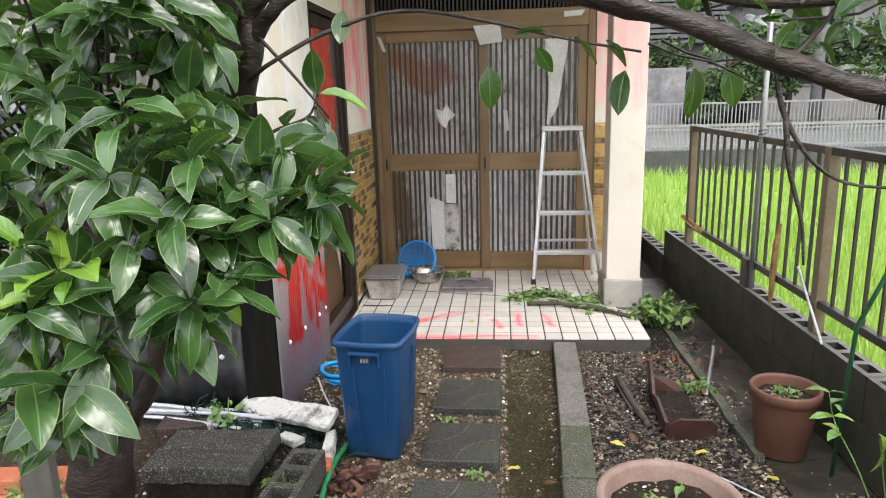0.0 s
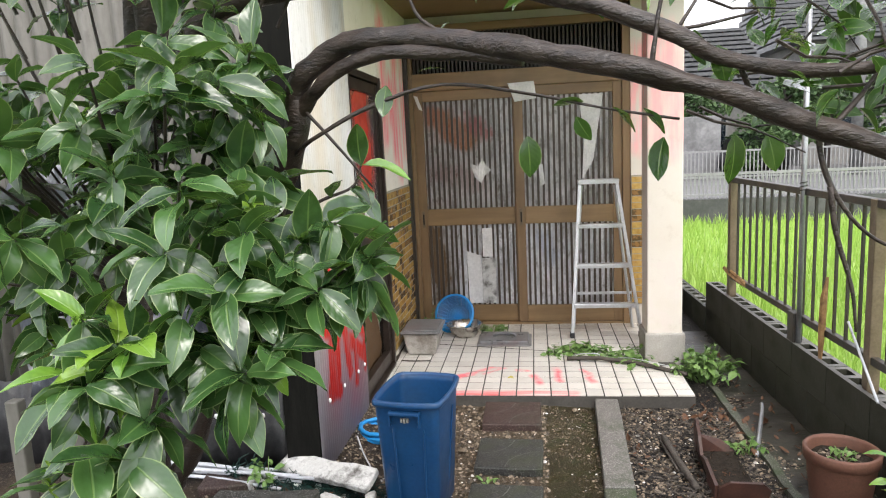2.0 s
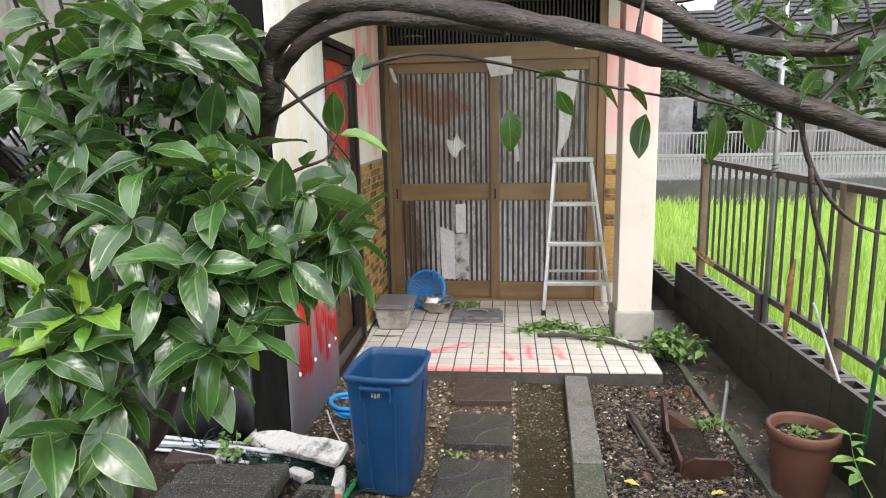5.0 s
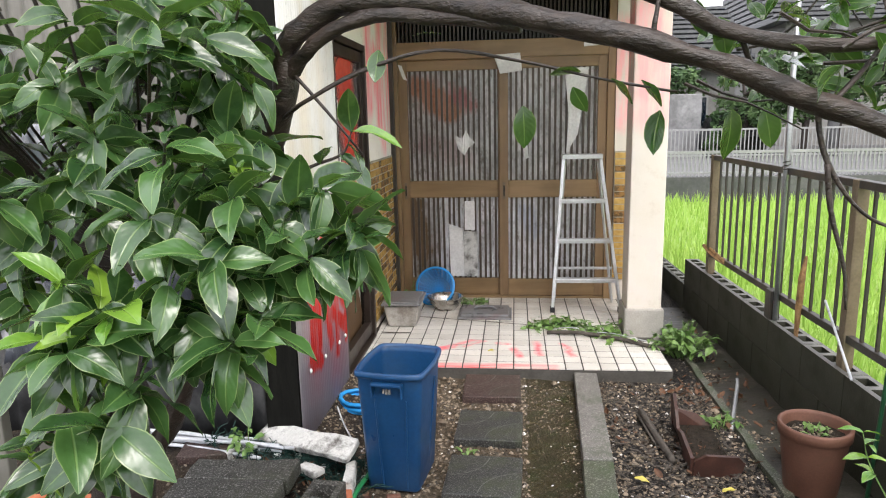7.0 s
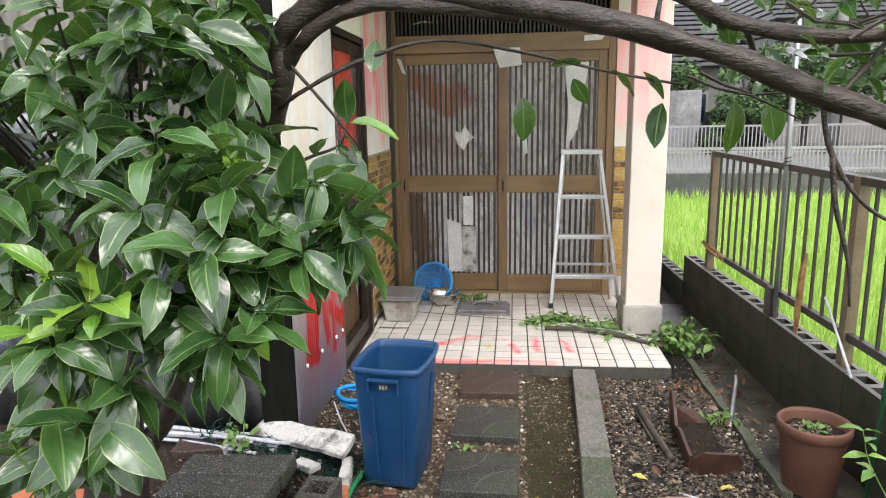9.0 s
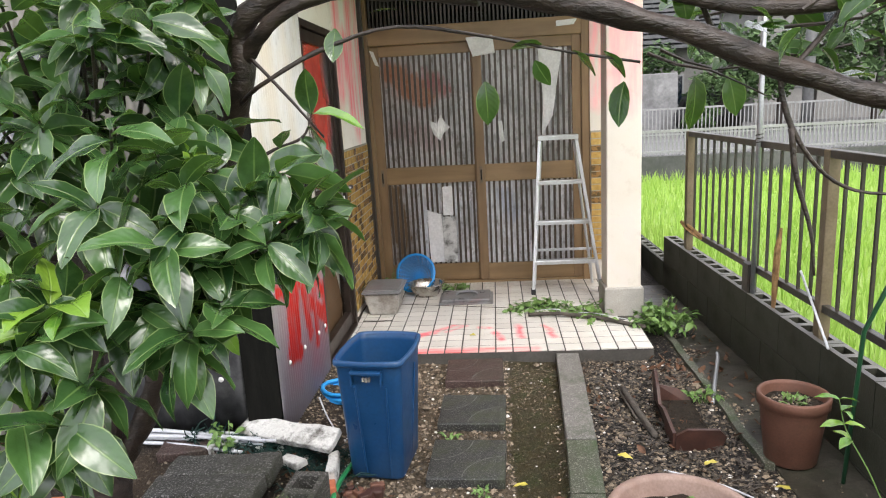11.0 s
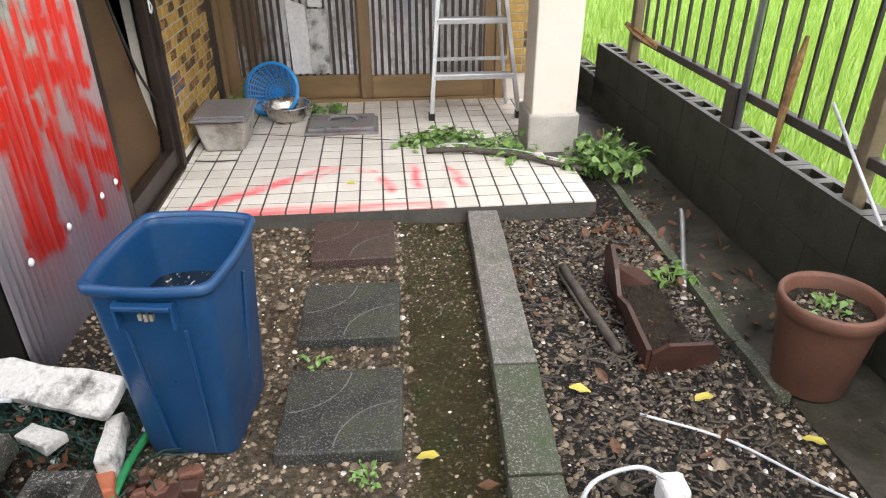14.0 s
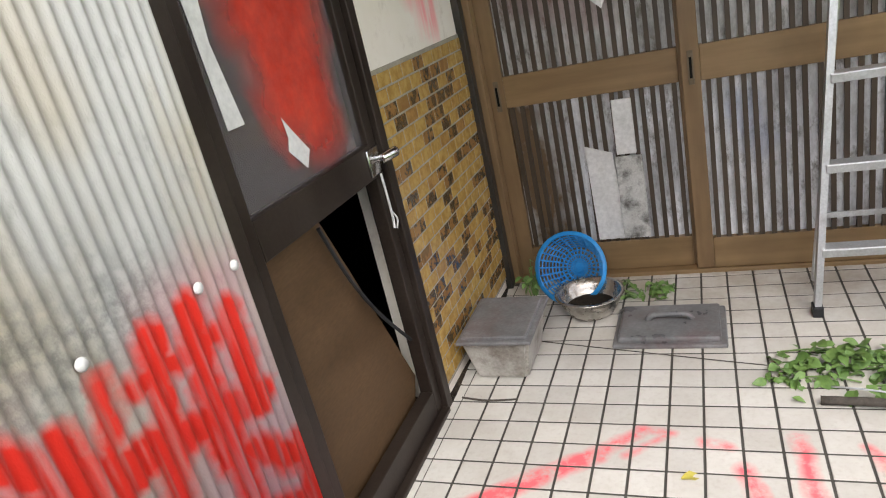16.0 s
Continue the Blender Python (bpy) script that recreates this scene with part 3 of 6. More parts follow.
# ---------------------------------------------------------------- large structure
def wall_x(y):
    """Yard face of the block wall, which runs slightly askew."""
    return 1.41 + (5.7 - y) * 0.035


def hills(x, y):
    """Height of the yard: rubble heap by the shed wall."""
    h = 0.10 * max(0, min(1, (-0.62 - x) / 0.3)) * max(0, min(1, (y - 2.6) / 0.4))
    return h + 0.012 * noise.noise(Vector((x * 3, y * 3, 0))) - 0.012


bm = bmesh.new()
nx, ny = 110, 120
grid = [[bm.verts.new((-5 + 6.55 * i / nx, -3 + 10 * j / ny, hills(-5 + 6.55 * i / nx, -3 + 10 * j / ny))) for j in range(ny + 1)] for i in range(nx + 1)]
for i in range(nx):
    for j in range(ny):
        bm.faces.new((grid[i][j], grid[i + 1][j], grid[i + 1][j + 1], grid[i][j + 1]))
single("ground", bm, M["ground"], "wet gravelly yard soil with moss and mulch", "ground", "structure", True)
single("field_ground", boxes((-150, -150, -0.6, 150, 300, -0.3)), M["weed"], "flat green farmland under the rice", "ground", "structure")

# porch slab with its floor tiles
porch = single("floor_porch", boxes((-0.85, 4.205, -0.05, 1.0, 5.82, 0.0585)), M["grout"], "porch floor of square white tiles, sprayed red", "floor", "structure")

# house walls on the left: side wall with the side door, front wall with the sliding door
X0 = -0.85
side = single("wall_side", boxes((X0 - 0.12, 3.2, 0, X0, 4.03, 2.7), (X0 - 0.12, 4.78, 0, X0, 5.95, 1.22), (X0 - 0.12, 4.78, 1.22, X0 + 0.004, 5.95, 2.7), (X0 - 0.12, 4.03, 1.93, X0 + 0.002, 4.78, 2.7)), M["plaster_left"], "cream plaster wall with pink spray above glazed brick tiles", "wall", "structure")
front = single("wall_front", boxes((0.86, 5.72, 0, 1.08, 5.95, 2.7), (-0.97, 5.86, 2.42, 1.08, 5.95, 2.7)), M["plaster"], "cream plaster front wall beside the sliding door", "wall", "structure")
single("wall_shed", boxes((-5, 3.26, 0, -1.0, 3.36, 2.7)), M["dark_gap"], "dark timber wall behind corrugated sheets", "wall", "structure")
# rooms behind the openings, their darkness painted in
single("wall_inner", boxes((-3.4, 3.36, 0, -3.3, 9, 2.7), (-3.3, 8.9, 0, 1.08, 9, 2.7), (1.0, 5.95, 0, 1.08, 8.9, 2.7), (-1.0, 5.95, 0, -0.92, 8.9, 2.7)), M["interior"], "interior walls of the house, coloured dark for room shade", "wall", "structure")
single("floor_inner", boxes((-3.3, 3.36, -0.02, -0.97, 8.9, 0.04), (-0.92, 5.82, -0.02, 1.0, 8.9, 0.04)), M["interior"], "interior floor of the house, coloured dark for room shade", "floor", "structure")
single("ceiling_house", boxes((-5, 3.2, 2.7, 1.1, 9, 2.85)), M["ceiling"], "underside of the house roof", "ceiling", "structure")
single("ceiling_porch", boxes((-0.85, 4.6, 2.5, 1.15, 5.86, 2.54), (-0.85, 4.62, 2.42, 1.15, 4.7, 2.5)), M["ceiling"], "stained timber porch ceiling", "ceiling", "structure")

# porch pillar
pillar = thing("pillar", (0.94, 4.92, 0.05), "cream plastered porch pillar with pink spray and flaking paint", "pillar", kind="structure")
part("shaft", boxes((0.832, 4.80, 0.22, 1.05, 5.02, 2.5), bevel=0.008), M["plaster"], pillar)
part("plinth", boxes((0.815, 4.783, 0.02, 1.067, 5.037, 0.25), bevel=0.012), M["plinth"], pillar, "bare grey concrete plinth")


def corrugated(x0, x1, z0, z1, pitch=0.032, depth=0.005, per=8, axis="y"):
    """Corrugated sheet: upright ribs along one axis."""
    bm = bmesh.new()
    n = int((x1 - x0) / pitch * per)
    prev = None
    for i in range(n + 1):
            u = x0 + (x1 - x0) * i / n
            d = depth * math.sin(2 * math.pi * u / pitch)
            a, b = [bm.verts.new((d, u, z) if axis == "y" else (u, d, z)) for z in (z0, z1)]
            if prev:
                bm.faces.new((prev[0], a, b, prev[1]))
            prev = (a, b)
    thicken(bm, 0.0015)
    return bm


sheet = thing("corrugated_panel", (-0.822, 3.58, 0.08), "pale corrugated plastic sheet sprayed with red paint, screwed to the wall", "panel")
part("sheet", corrugated(3.175, 3.995, 0.06, 2.6, 0.03, 0.004), M["panel"], sheet, m=Matrix.Translation((-0.826, 0, 0)), smooth=True)
screw = bmesh.new()
lathe(screw, [(0.0005, 0.008), (0.008, 0.007), (0.012, 0.003), (0.012, 0.0), (0.0005, 0.0)], 0, 0, 12)
screw_mesh = mesh_of("screw", screw, M["white"], True)
for y, z in ((3.97, 0.985), (3.86, 0.99), (3.59, 1.0), (3.33, 1.01), (3.93, 0.335), (3.80, 0.34), (3.54, 0.358), (3.30, 0.375)):
    piece("screw_cap", screw_mesh, sheet, pose(-0.819, y, z, 0, 90, 0))

post = single("corner_post", boxes((-0.99, 3.17, 0, -0.835, 3.25, 2.7), bevel=0.004), M["dark_gap"], "near-black timber corner post of the shed", "post", "structure")
shed_sheet = single("shed_cladding", corrugated(-5, -1.0, 0.1, 2.7, 0.076, 0.011, 8, "x"), M["corr_grey"], "weathered grey-brown corrugated shed cladding", "cladding", "structure", True, m=Matrix.Translation((0, 3.24, 0)))

# tarpaulin hanging in torn folds, black sheet below it
bm = bmesh.new()
random.seed(5)
cols = 46
prev = None
for i in range(cols + 1):
    x = -2.2 + 1.14 * i / cols
    top = 1.35 + 0.25 * math.sin(i * 0.13) - 0.006 * i
    low = 0.44 + 0.025 * noise.noise(Vector((i * 0.6, 0, 0)))
    row = []
    for j in range(15):
        z = low + (top - low) * j / 14
        d = 0.022 * math.sin(i * 0.55 + z * 2.3) + 0.045 * noise.noise(Vector((x * 7, z * 4, 2)))
        row.append(bm.verts.new((x + 0.02 * noise.noise(Vector((x * 5, z * 9, 4))), 3.16 - 0.02 + d, z)))
    if prev:
        for j in range(14):
            if noise.noise(Vector((x * 5.5, j * 0.33, 7))) > -0.38 or j > 11:
                bm.faces.new((prev[j], row[j], row[j + 1], prev[j + 1]))
    prev = row
bmesh.ops.delete(bm, geom=[v for v in bm.verts if not v.link_faces], context="VERTS")
thicken(bm, 0.002)
single("tarpaulin", bm, M["tarp"], "torn grey tarpaulin hanging in folds on the shed", "tarpaulin", smooth=True)
skirt = thing("rubber_skirt", (-1.6, 3.19, 0.08), "black sheet nailed along the foot of the shed", "sheet")
part("sheet", corrugated(-2.8, -1.0, 0.06, 0.50, 0.09, 0.006, 8, "x"), M["black_sheet"], skirt, m=Matrix.Translation((0, 3.205, 0)), smooth=True)
for x, z in ((-1.32, 0.34), (-1.10, 0.345), (-1.75, 0.35), (-1.98, 0.35)):
    piece("screw_cap", screw_mesh, skirt, pose(x, 3.195, z, 90, 0, 0))

# ---------------------------------------------------------------- side door, bronze aluminium, lower panel broken out
door = thing("side_door", (X0, 4.4, 0.06), "bronze aluminium side door with red-sprayed glass and a broken lower panel", "door")
part("jamb", boxes((X0 - 0.07, 4.0, 0.03, X0 + 0.022, 4.045, 1.95), bevel=0.003), M["bronze"], door)
part("jamb", boxes((X0 - 0.07, 4.75, 0.03, X0 + 0.022, 4.795, 1.95), bevel=0.003), M["bronze"], door)
part("head", boxes((X0 - 0.07, 4.045, 1.91, X0 + 0.02, 4.75, 1.95), bevel=0.003), M["bronze"], door)
part("threshold", boxes((X0 - 0.07, 4.045, 0.03, X0 + 0.03, 4.75, 0.075), bevel=0.004), M["bronze"], door)
part("stile", boxes((X0 - 0.04, 4.048, 0.08, X0 + 0.004, 4.10, 1.905), bevel=0.003), M["bronze"], door)
part("stile", boxes((X0 - 0.04, 4.70, 0.08, X0 + 0.004, 4.747, 1.905), bevel=0.003), M["bronze"], door)
part("rail", boxes((X0 - 0.04, 4.10, 0.93, X0 + 0.006, 4.70, 1.03), bevel=0.003), M["bronze"], door)
part("rail", boxes((X0 - 0.04, 4.10, 0.08, X0 + 0.004, 4.70, 0.17), bevel=0.003), M["bronze"], door)
part("rail", boxes((X0 - 0.04, 4.10, 1.84, X0 + 0.004, 4.70, 1.905), bevel=0.003), M["bronze"], door)
part("pane", boxes((X0 - 0.022, 4.10, 1.03, X0 - 0.016, 4.70, 1.84)), M["glass"], door, "glass pane sprayed red")
bm = boxes((X0 + 0.004, 4.66, 0.94, X0 + 0.014, 4.745, 1.02), bevel=0.003)
tube(bm, [(X0 + 0.01, 4.705, 0.985), (X0 + 0.045, 4.715, 0.987), (X0 + 0.06, 4.74, 0.99)], [0.012, 0.011, 0.014], 12)
tube(bm, spline([(X0 + 0.035, 4.70, 0.985), (X0 + 0.05, 4.72, 0.988), (X0 + 0.06, 4.75, 0.99)], 4), 0.016, 12)
part("door_knob", bm, M["chrome"], door, "chromed door knob", smooth=True)
bm = bmesh.new()
tube(bm, spline([(X0 + 0.02, 4.70, 0.94), (X0 + 0.022, 4.70, 0.87), (X0 + 0.02, 4.705, 0.80), (X0 + 0.025, 4.69, 0.77)], 5), 0.004, 6)
tube(bm, spline([(X0 + 0.02, 4.705, 0.82), (X0 + 0.026, 4.72, 0.79), (X0 + 0.02, 4.715, 0.76)], 5), 0.003, 6)
part("string", bm, M["white"], door, "white string hanging from the knob")
for rows in (((4.12, 1.62), (4.19, 1.60), (4.17, 1.40), (4.20, 1.22), (4.14, 1.22), (4.13, 1.45)), ((4.34, 1.20), (4.37, 1.16), (4.42, 1.10), (4.39, 1.06), (4.33, 1.12), (4.345, 1.15))):
    bm = bmesh.new()
    bm.faces.new([bm.verts.new((X0 - 0.013, y, z)) for y, z in rows])
    thicken(bm, 0.001)
    part("paper_scrap", bm, M["white"], door, "torn white paper stuck to the glass")
# plywood leaning inside the broken opening
bm = bmesh.new()
bm.faces.new([bm.verts.new((X0 - 0.055, y, z)) for y, z in ((4.06, 0.06), (4.62, 0.06), (4.72, 0.22), (4.42, 0.92), (4.06, 0.96))])
thicken(bm, 0.009)
single("plywood_board", bm, M["ply"], "brown plywood board leaning inside the broken door panel", "board")
bm = bmesh.new()
tube(bm, spline([(X0 - 0.03, 4.38, 0.90), (X0 - 0.025, 4.45, 0.72), (X0 - 0.03, 4.56, 0.55), (X0 - 0.02, 4.69, 0.38)], 6), 0.006, 6)
part("torn_strip", bm, M["black_sheet"], door, "torn black glazing strip")

# ---------------------------------------------------------------- front sliding door
YD = 5.76
frame_ob = thing("door_frame", (0.03, 5.8, 0.05), "brown timber door frame with a slatted transom", "door frame", kind="structure")
part("jamb", boxes((-0.846, YD - 0.03, 0.05, -0.79, YD + 0.11, 2.42), bevel=0.004), M["wood"], frame_ob)
part("jamb", boxes((0.80, YD - 0.03, 0.05, 0.86, YD + 0.11, 2.42), bevel=0.004), M["wood"], frame_ob)
part("lintel", boxes((-0.79, YD - 0.03, 1.93, 0.80, YD + 0.10, 2.06), bevel=0.004), M["wood_rail"], frame_ob)
part("top_rail", boxes((-0.79, YD - 0.03, 2.36, 0.80, YD + 0.10, 2.42), bevel=0.004), M["wood_rail"], frame_ob)
part("sill", boxes((-0.79, YD - 0.025, 0.05, 0.80, YD + 0.10, 0.078), bevel=0.004), M["wood_rail"], frame_ob)
# near-black sheet stands in for the shade behind the transom slats
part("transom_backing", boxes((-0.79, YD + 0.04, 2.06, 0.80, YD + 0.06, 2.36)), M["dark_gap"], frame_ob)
me = mesh_of("transom_slat", boxes((-0.007, -0.01, 2.06, 0.007, 0.01, 2.36)), M["fence_dark"])
for i in range(52):
    piece("transom_slat", me, frame_ob, pose(-0.77 + i * 0.0302, YD + 0.01, 0))
single("downpipe", boxes((-0.846, YD - 0.09, 0.06, -0.815, YD - 0.04, 2.42), bevel=0.004), M["fence_dark"], "dark metal guide rail beside the sliding door", "rail")

slat_up = mesh_of("slat", boxes((-0.009, -0.007, 1.0, 0.009, 0.007, 1.86)), M["slat"])
slat_lo = mesh_of("slat", boxes((-0.009, -0.007, 0.21, 0.009, 0.007, 0.88)), M["slat"])
random.seed(3)


def sliding_leaf(x0, x1, y, label):
    d = thing("sliding_door", ((x0 + x1) / 2, y, 0.078), label, "door", "sliding doors")
    s = 0.068
    part("stile", boxes((x0, y - 0.016, 0.08, x0 + s, y + 0.018, 1.93), bevel=0.003), M["wood"], d)
    part("stile", boxes((x1 - s, y - 0.016, 0.08, x1, y + 0.018, 1.93), bevel=0.003), M["wood"], d)
    for z0, z1 in ((0.08, 0.215), (0.87, 1.005), (1.85, 1.93)):
        part("rail", boxes((x0 + s, y - 0.015, z0, x1 - s, y + 0.016, z1), bevel=0.003), M["wood_rail"], d)
    part("pane", boxes((x0 + s, y + 0.012, 1.005, x1 - s, y + 0.015, 1.85)), M["pane_up"], d, "dirty figured glass pane, stained orange and red")
    part("pane", boxes((x0 + s, y + 0.012, 0.215, x1 - s, y + 0.015, 0.87)), M["pane_low"], d, "dirty figured glass pane, white clutter behind")
    n = int((x1 - x0 - 2 * s) / 0.0405)
    for i in range(n):
        x = x0 + s + (x1 - x0 - 2 * s) * (i + 0.5) / n
        piece("slat", slat_up, d, pose(x, y - 0.004, 0))
        piece("slat", slat_lo, d, pose(x, y - 0.004, 0, 0, random.uniform(-0.4, 0.4)))
    b = boxes((x0 + 0.024, y - 0.0195, 0.86, x0 + 0.046, y - 0.014, 0.99), bevel=0.002)
    h = part("recessed_pull", b, M["fence_tan"], d, "worn brass recessed pull")
    # dark strip paints the shade inside the pull's recess
    part("pull_slot", boxes((x0 + 0.03, y - 0.0205, 0.885, x0 + 0.04, y - 0.018, 0.965)), M["dark_gap"], h)
    return d


sliding_leaf(-0.79, 0.045, YD + 0.035, "brown slatted timber sliding door with stained glass panes")
sliding_leaf(-0.01, 0.80, YD, "brown slatted timber sliding door with white patches behind glass")


def scrap(name, rows, y, label, material="white", category="paper", thick=0.0015, curl=0.01):
    bm = bmesh.new()
    bm.faces.new([bm.verts.new((x, y - curl * math.sin(9 * x + 5 * z), z)) for x, z in rows])
    bmesh.ops.triangulate(bm, faces=bm.faces[:])
    bmesh.ops.subdivide_edges(bm, edges=bm.edges[:], cuts=2, use_grid_fill=True)
    for v in bm.verts:
        v.co.y += min(0.006, curl) * noise.noise(v.co * 18)
    thicken(bm, thick)
    return single(name, bm, M[material], label, category, smooth=False)


scrap("paper_note", ((-0.05, 1.95), (0.15, 1.96), (0.165, 1.83), (0.0, 1.81)), YD - 0.045, "white paper taped to the door lintel")
scrap("plastic_film", ((0.48, 1.84), (0.66, 1.84), (0.62, 1.6), (0.585, 1.35), (0.50, 1.20), (0.515, 1.5)), YD - 0.03, "torn white plastic film hanging on the sliding door", category="film")
scrap("foil_patch", ((-0.36, 1.36), (-0.30, 1.33), (-0.27, 1.40), (-0.24, 1.34), (-0.20, 1.30), (-0.25, 1.26), (-0.28, 1.20), (-0.33, 1.25)), YD + 0.008, "crumpled silver-white tape patch on the door", category="patch")
scrap("paper_scrap", ((0.17, 1.33), (0.20, 1.33), (0.215, 1.18), (0.18, 1.16)), YD - 0.024, "small white scrap stuck to the door slats")
scrap("paper_scrap", ((0.62, 2.03), (0.80, 2.04), (0.78, 2.0), (0.62, 1.99)), YD - 0.036, "white paper strip on the door lintel")
scrap("paper_scrap", ((-0.78, 1.90), (-0.75, 1.89), (-0.71, 1.78), (-0.74, 1.79)), YD - 0.036, "white paper strip on the door jamb")
scrap("white_board", ((-0.41, 0.23), (-0.28, 0.23), (-0.31, 0.62), (-0.42, 0.66)), YD + 0.019, "white board wedged against the broken door slats", category="board", thick=0.003, curl=0.0)
jug = thing("white_container", (-0.24, YD + 0.02, 0.22), "white plastic container wedged against the door slats", "container")
part("body", boxes((-0.30, YD + 0.012, 0.23, -0.19, YD + 0.024, 0.60), bevel=0.002), M["foam"], jug)
part("cap", boxes((-0.29, YD + 0.010, 0.61, -0.21, YD + 0.024, 0.84), bevel=0.003), M["white"], jug)

# ---------------------------------------------------------------- aluminium step ladder
ladder = thing("step_ladder", (0.63, 5.38, 0.06), "aluminium step ladder standing against the sliding door", "ladder")
LZ, FZ, LY0, LY1 = 1.2, 0.058, 5.35, 5.47
for xb, xt in ((0.385, 0.462), (0.878, 0.722)):
    bm = bmesh.new()
    rings = []
    for x, y, z in ((xb, LY0, FZ + 0.03), (xt, LY1, LZ)):
        rings.append([bm.verts.new((x + a, y + b, z)) for a, b in ((-0.011, -0.02), (0.011, -0.02), (0.011, 0.02), (-0.011, 0.02))])
    for k in range(4):
        bm.faces.new((rings[0][k], rings[0][(k + 1) % 4], rings[1][(k + 1) % 4], rings[1][k]))
    bm.faces.new(rings[0][::-1]), bm.faces.new(rings[1])
    leg = part("side_rail", bm, M["alu"], ladder)
    part("rubber_foot", boxes((xb - 0.017, LY0 - 0.026, 0.057, xb + 0.017, LY0 + 0.026, 0.10), bevel=0.004), M["black_sheet"], leg, "dark rubber foot")
for xb, xt in ((0.41, 0.475), (0.853, 0.71)):
    bm = bmesh.new()
    tube(bm, [(xb, 5.62, 0.062), (xt, 5.49, 1.17)], 0.011, 8)
    part("rear_leg", bm, M["alu"], ladder)
for z in (0.31, 0.60, 0.89):
    f = (z - FZ) / (LZ - FZ)
    xa, xb2, y = 0.385 + 0.077 * f, 0.878 - 0.156 * f, LY0 + (LY1 - LY0) * f
    part("tread", boxes((xa, y - 0.03, z - 0.022, xb2, y + 0.03, z + 0.002), (xa, y - 0.032, z - 0.028, xb2, y - 0.027, z), bevel=0.002), M["alu"], ladder)
part("top_cap", boxes((0.447, 5.43, 1.18, 0.738, 5.52, 1.215), bevel=0.005), M["alu"], ladder)
part("cross_bar", boxes((0.42, 5.585, 0.33, 0.845, 5.595, 0.35), bevel=0.001), M["alu"], ladder)

# ---------------------------------------------------------------- things on the porch
box_thing = thing("storage_box", (-0.69, 5.1, 0.06), "grimy grey plastic box with a dark lid", "box")
bm = bmesh.new()
g = box(bm, -0.805, 4.915, 0.056, -0.555, 5.23, 0.225)
for v in g:
    if v.co.z < 0.1:
        v.co.x += 0.03 if v.co.x < -0.7 else -0.03
        v.co.y += 0.03 if v.co.y < 5.05 else -0.03
bmesh.ops.bevel(bm, geom=bm.edges[:], offset=0.012, segments=3, affect="EDGES")
part("body", bm, M["grey_plastic"], box_thing)
bm = boxes((-0.818, 4.90, 0.222, -0.541, 5.245, 0.236), (-0.80, 4.92, 0.232, -0.56, 5.225, 0.248), bevel=0.005)
part("lid", bm, M["lid"], box_thing, "dark grey grimy lid")

lid = thing("plastic_tray", (-0.1, 5.28, 0.06), "dark grey plastic lid with a moulded handle lying on the tiles", "tray")
bm = boxes((-0.31, 5.13, 0.056, 0.085, 5.42, 0.075), (-0.29, 5.15, 0.068, 0.065, 5.40, 0.096), bevel=0.009)
part("plate", bm, M["lid"], lid)
bm = bmesh.new()
tube(bm, spline([(-0.19, 5.28, 0.094), (-0.17, 5.28, 0.115), (-0.11, 5.28, 0.119), (-0.05, 5.28, 0.115), (-0.03, 5.28, 0.094)], 5), 0.011, 8)
part("handle", bm, M["lid"], lid, smooth=True)

basin = thing("metal_bowl", (-0.43, 5.42, 0.06), "stained stainless steel bowl with a rolled rim", "bowl")
bm = bmesh.new()
lathe(bm, [(0.004, 0.062), (0.075, 0.060), (0.095, 0.075), (0.118, 0.115), (0.126, 0.152), (0.140, 0.154), (0.139, 0.158), (0.122, 0.157), (0.112, 0.115), (0.088, 0.08), (0.004, 0.07)], -0.42, 5.42, 40)
part("bowl", bm, M["steel"], basin, smooth=True)
bm = bmesh.new()
lathe(bm, [(0.003, 0.098), (0.1, 0.096)], -0.42, 5.42, 32)
part("residue", bm, M["soil"], basin, "dirty leaf residue in the bowl")

colander = thing("blue_basket", (-0.52, 5.6, 0.06), "bright blue plastic colander leaning on its rim", "basket")
CM = pose(-0.515, 5.57, 0.195, 66, 0, -8) @ Matrix.Scale(1.12, 4)
bm = bmesh.new()
lathe(bm, [(0.128, 0.0), (0.142, 0.0), (0.142, 0.006), (0.128, 0.008)], 0, 0, 40)
part("rim", bm, M["blue_bright"], colander, m=CM, smooth=True)
for j in range(7):
    r, z = 0.128 - 0.0075 * j, -0.018 * j
    bm = bmesh.new()
    tube(bm, [(r * math.cos(2 * math.pi * k / 32), r * math.sin(2 * math.pi * k / 32), z) for k in range(33)], 0.003, 5, False)
    part("hoop", bm, M["blue_bright"], colander, m=CM)
rib = bmesh.new()
tube(rib, [(0.132, 0, 0.002), (0.106, 0, -0.055), (0.082, 0, -0.108), (0.03, 0, -0.112), (0.0, 0, -0.112)], 0.0032, 5)
rib_mesh = mesh_of("rib", rib, M["blue_bright"])
for k in range(26):
    piece("rib", rib_mesh, colander, CM @ pose(0, 0, 0, 0, 0, k * 360 / 26))
bm = bmesh.new()
for r in (0.015, 0.032, 0.05, 0.068):
    tube(bm, [(r * math.cos(2 * math.pi * k / 24), r * math.sin(2 * math.pi * k / 24), -0.112) for k in range(25)], 0.004, 5, False)
part("base_rings", bm, M["blue_bright"], colander, m=CM)

# ---------------------------------------------------------------- blue bin
bin_thing = thing("waste_bin", (-0.345, 3.04, 0.0), "tall blue plastic waste bin holding rainwater", "bin")
BM_ = pose(-0.362, 3.055, 0.0, 0, 0, -7)


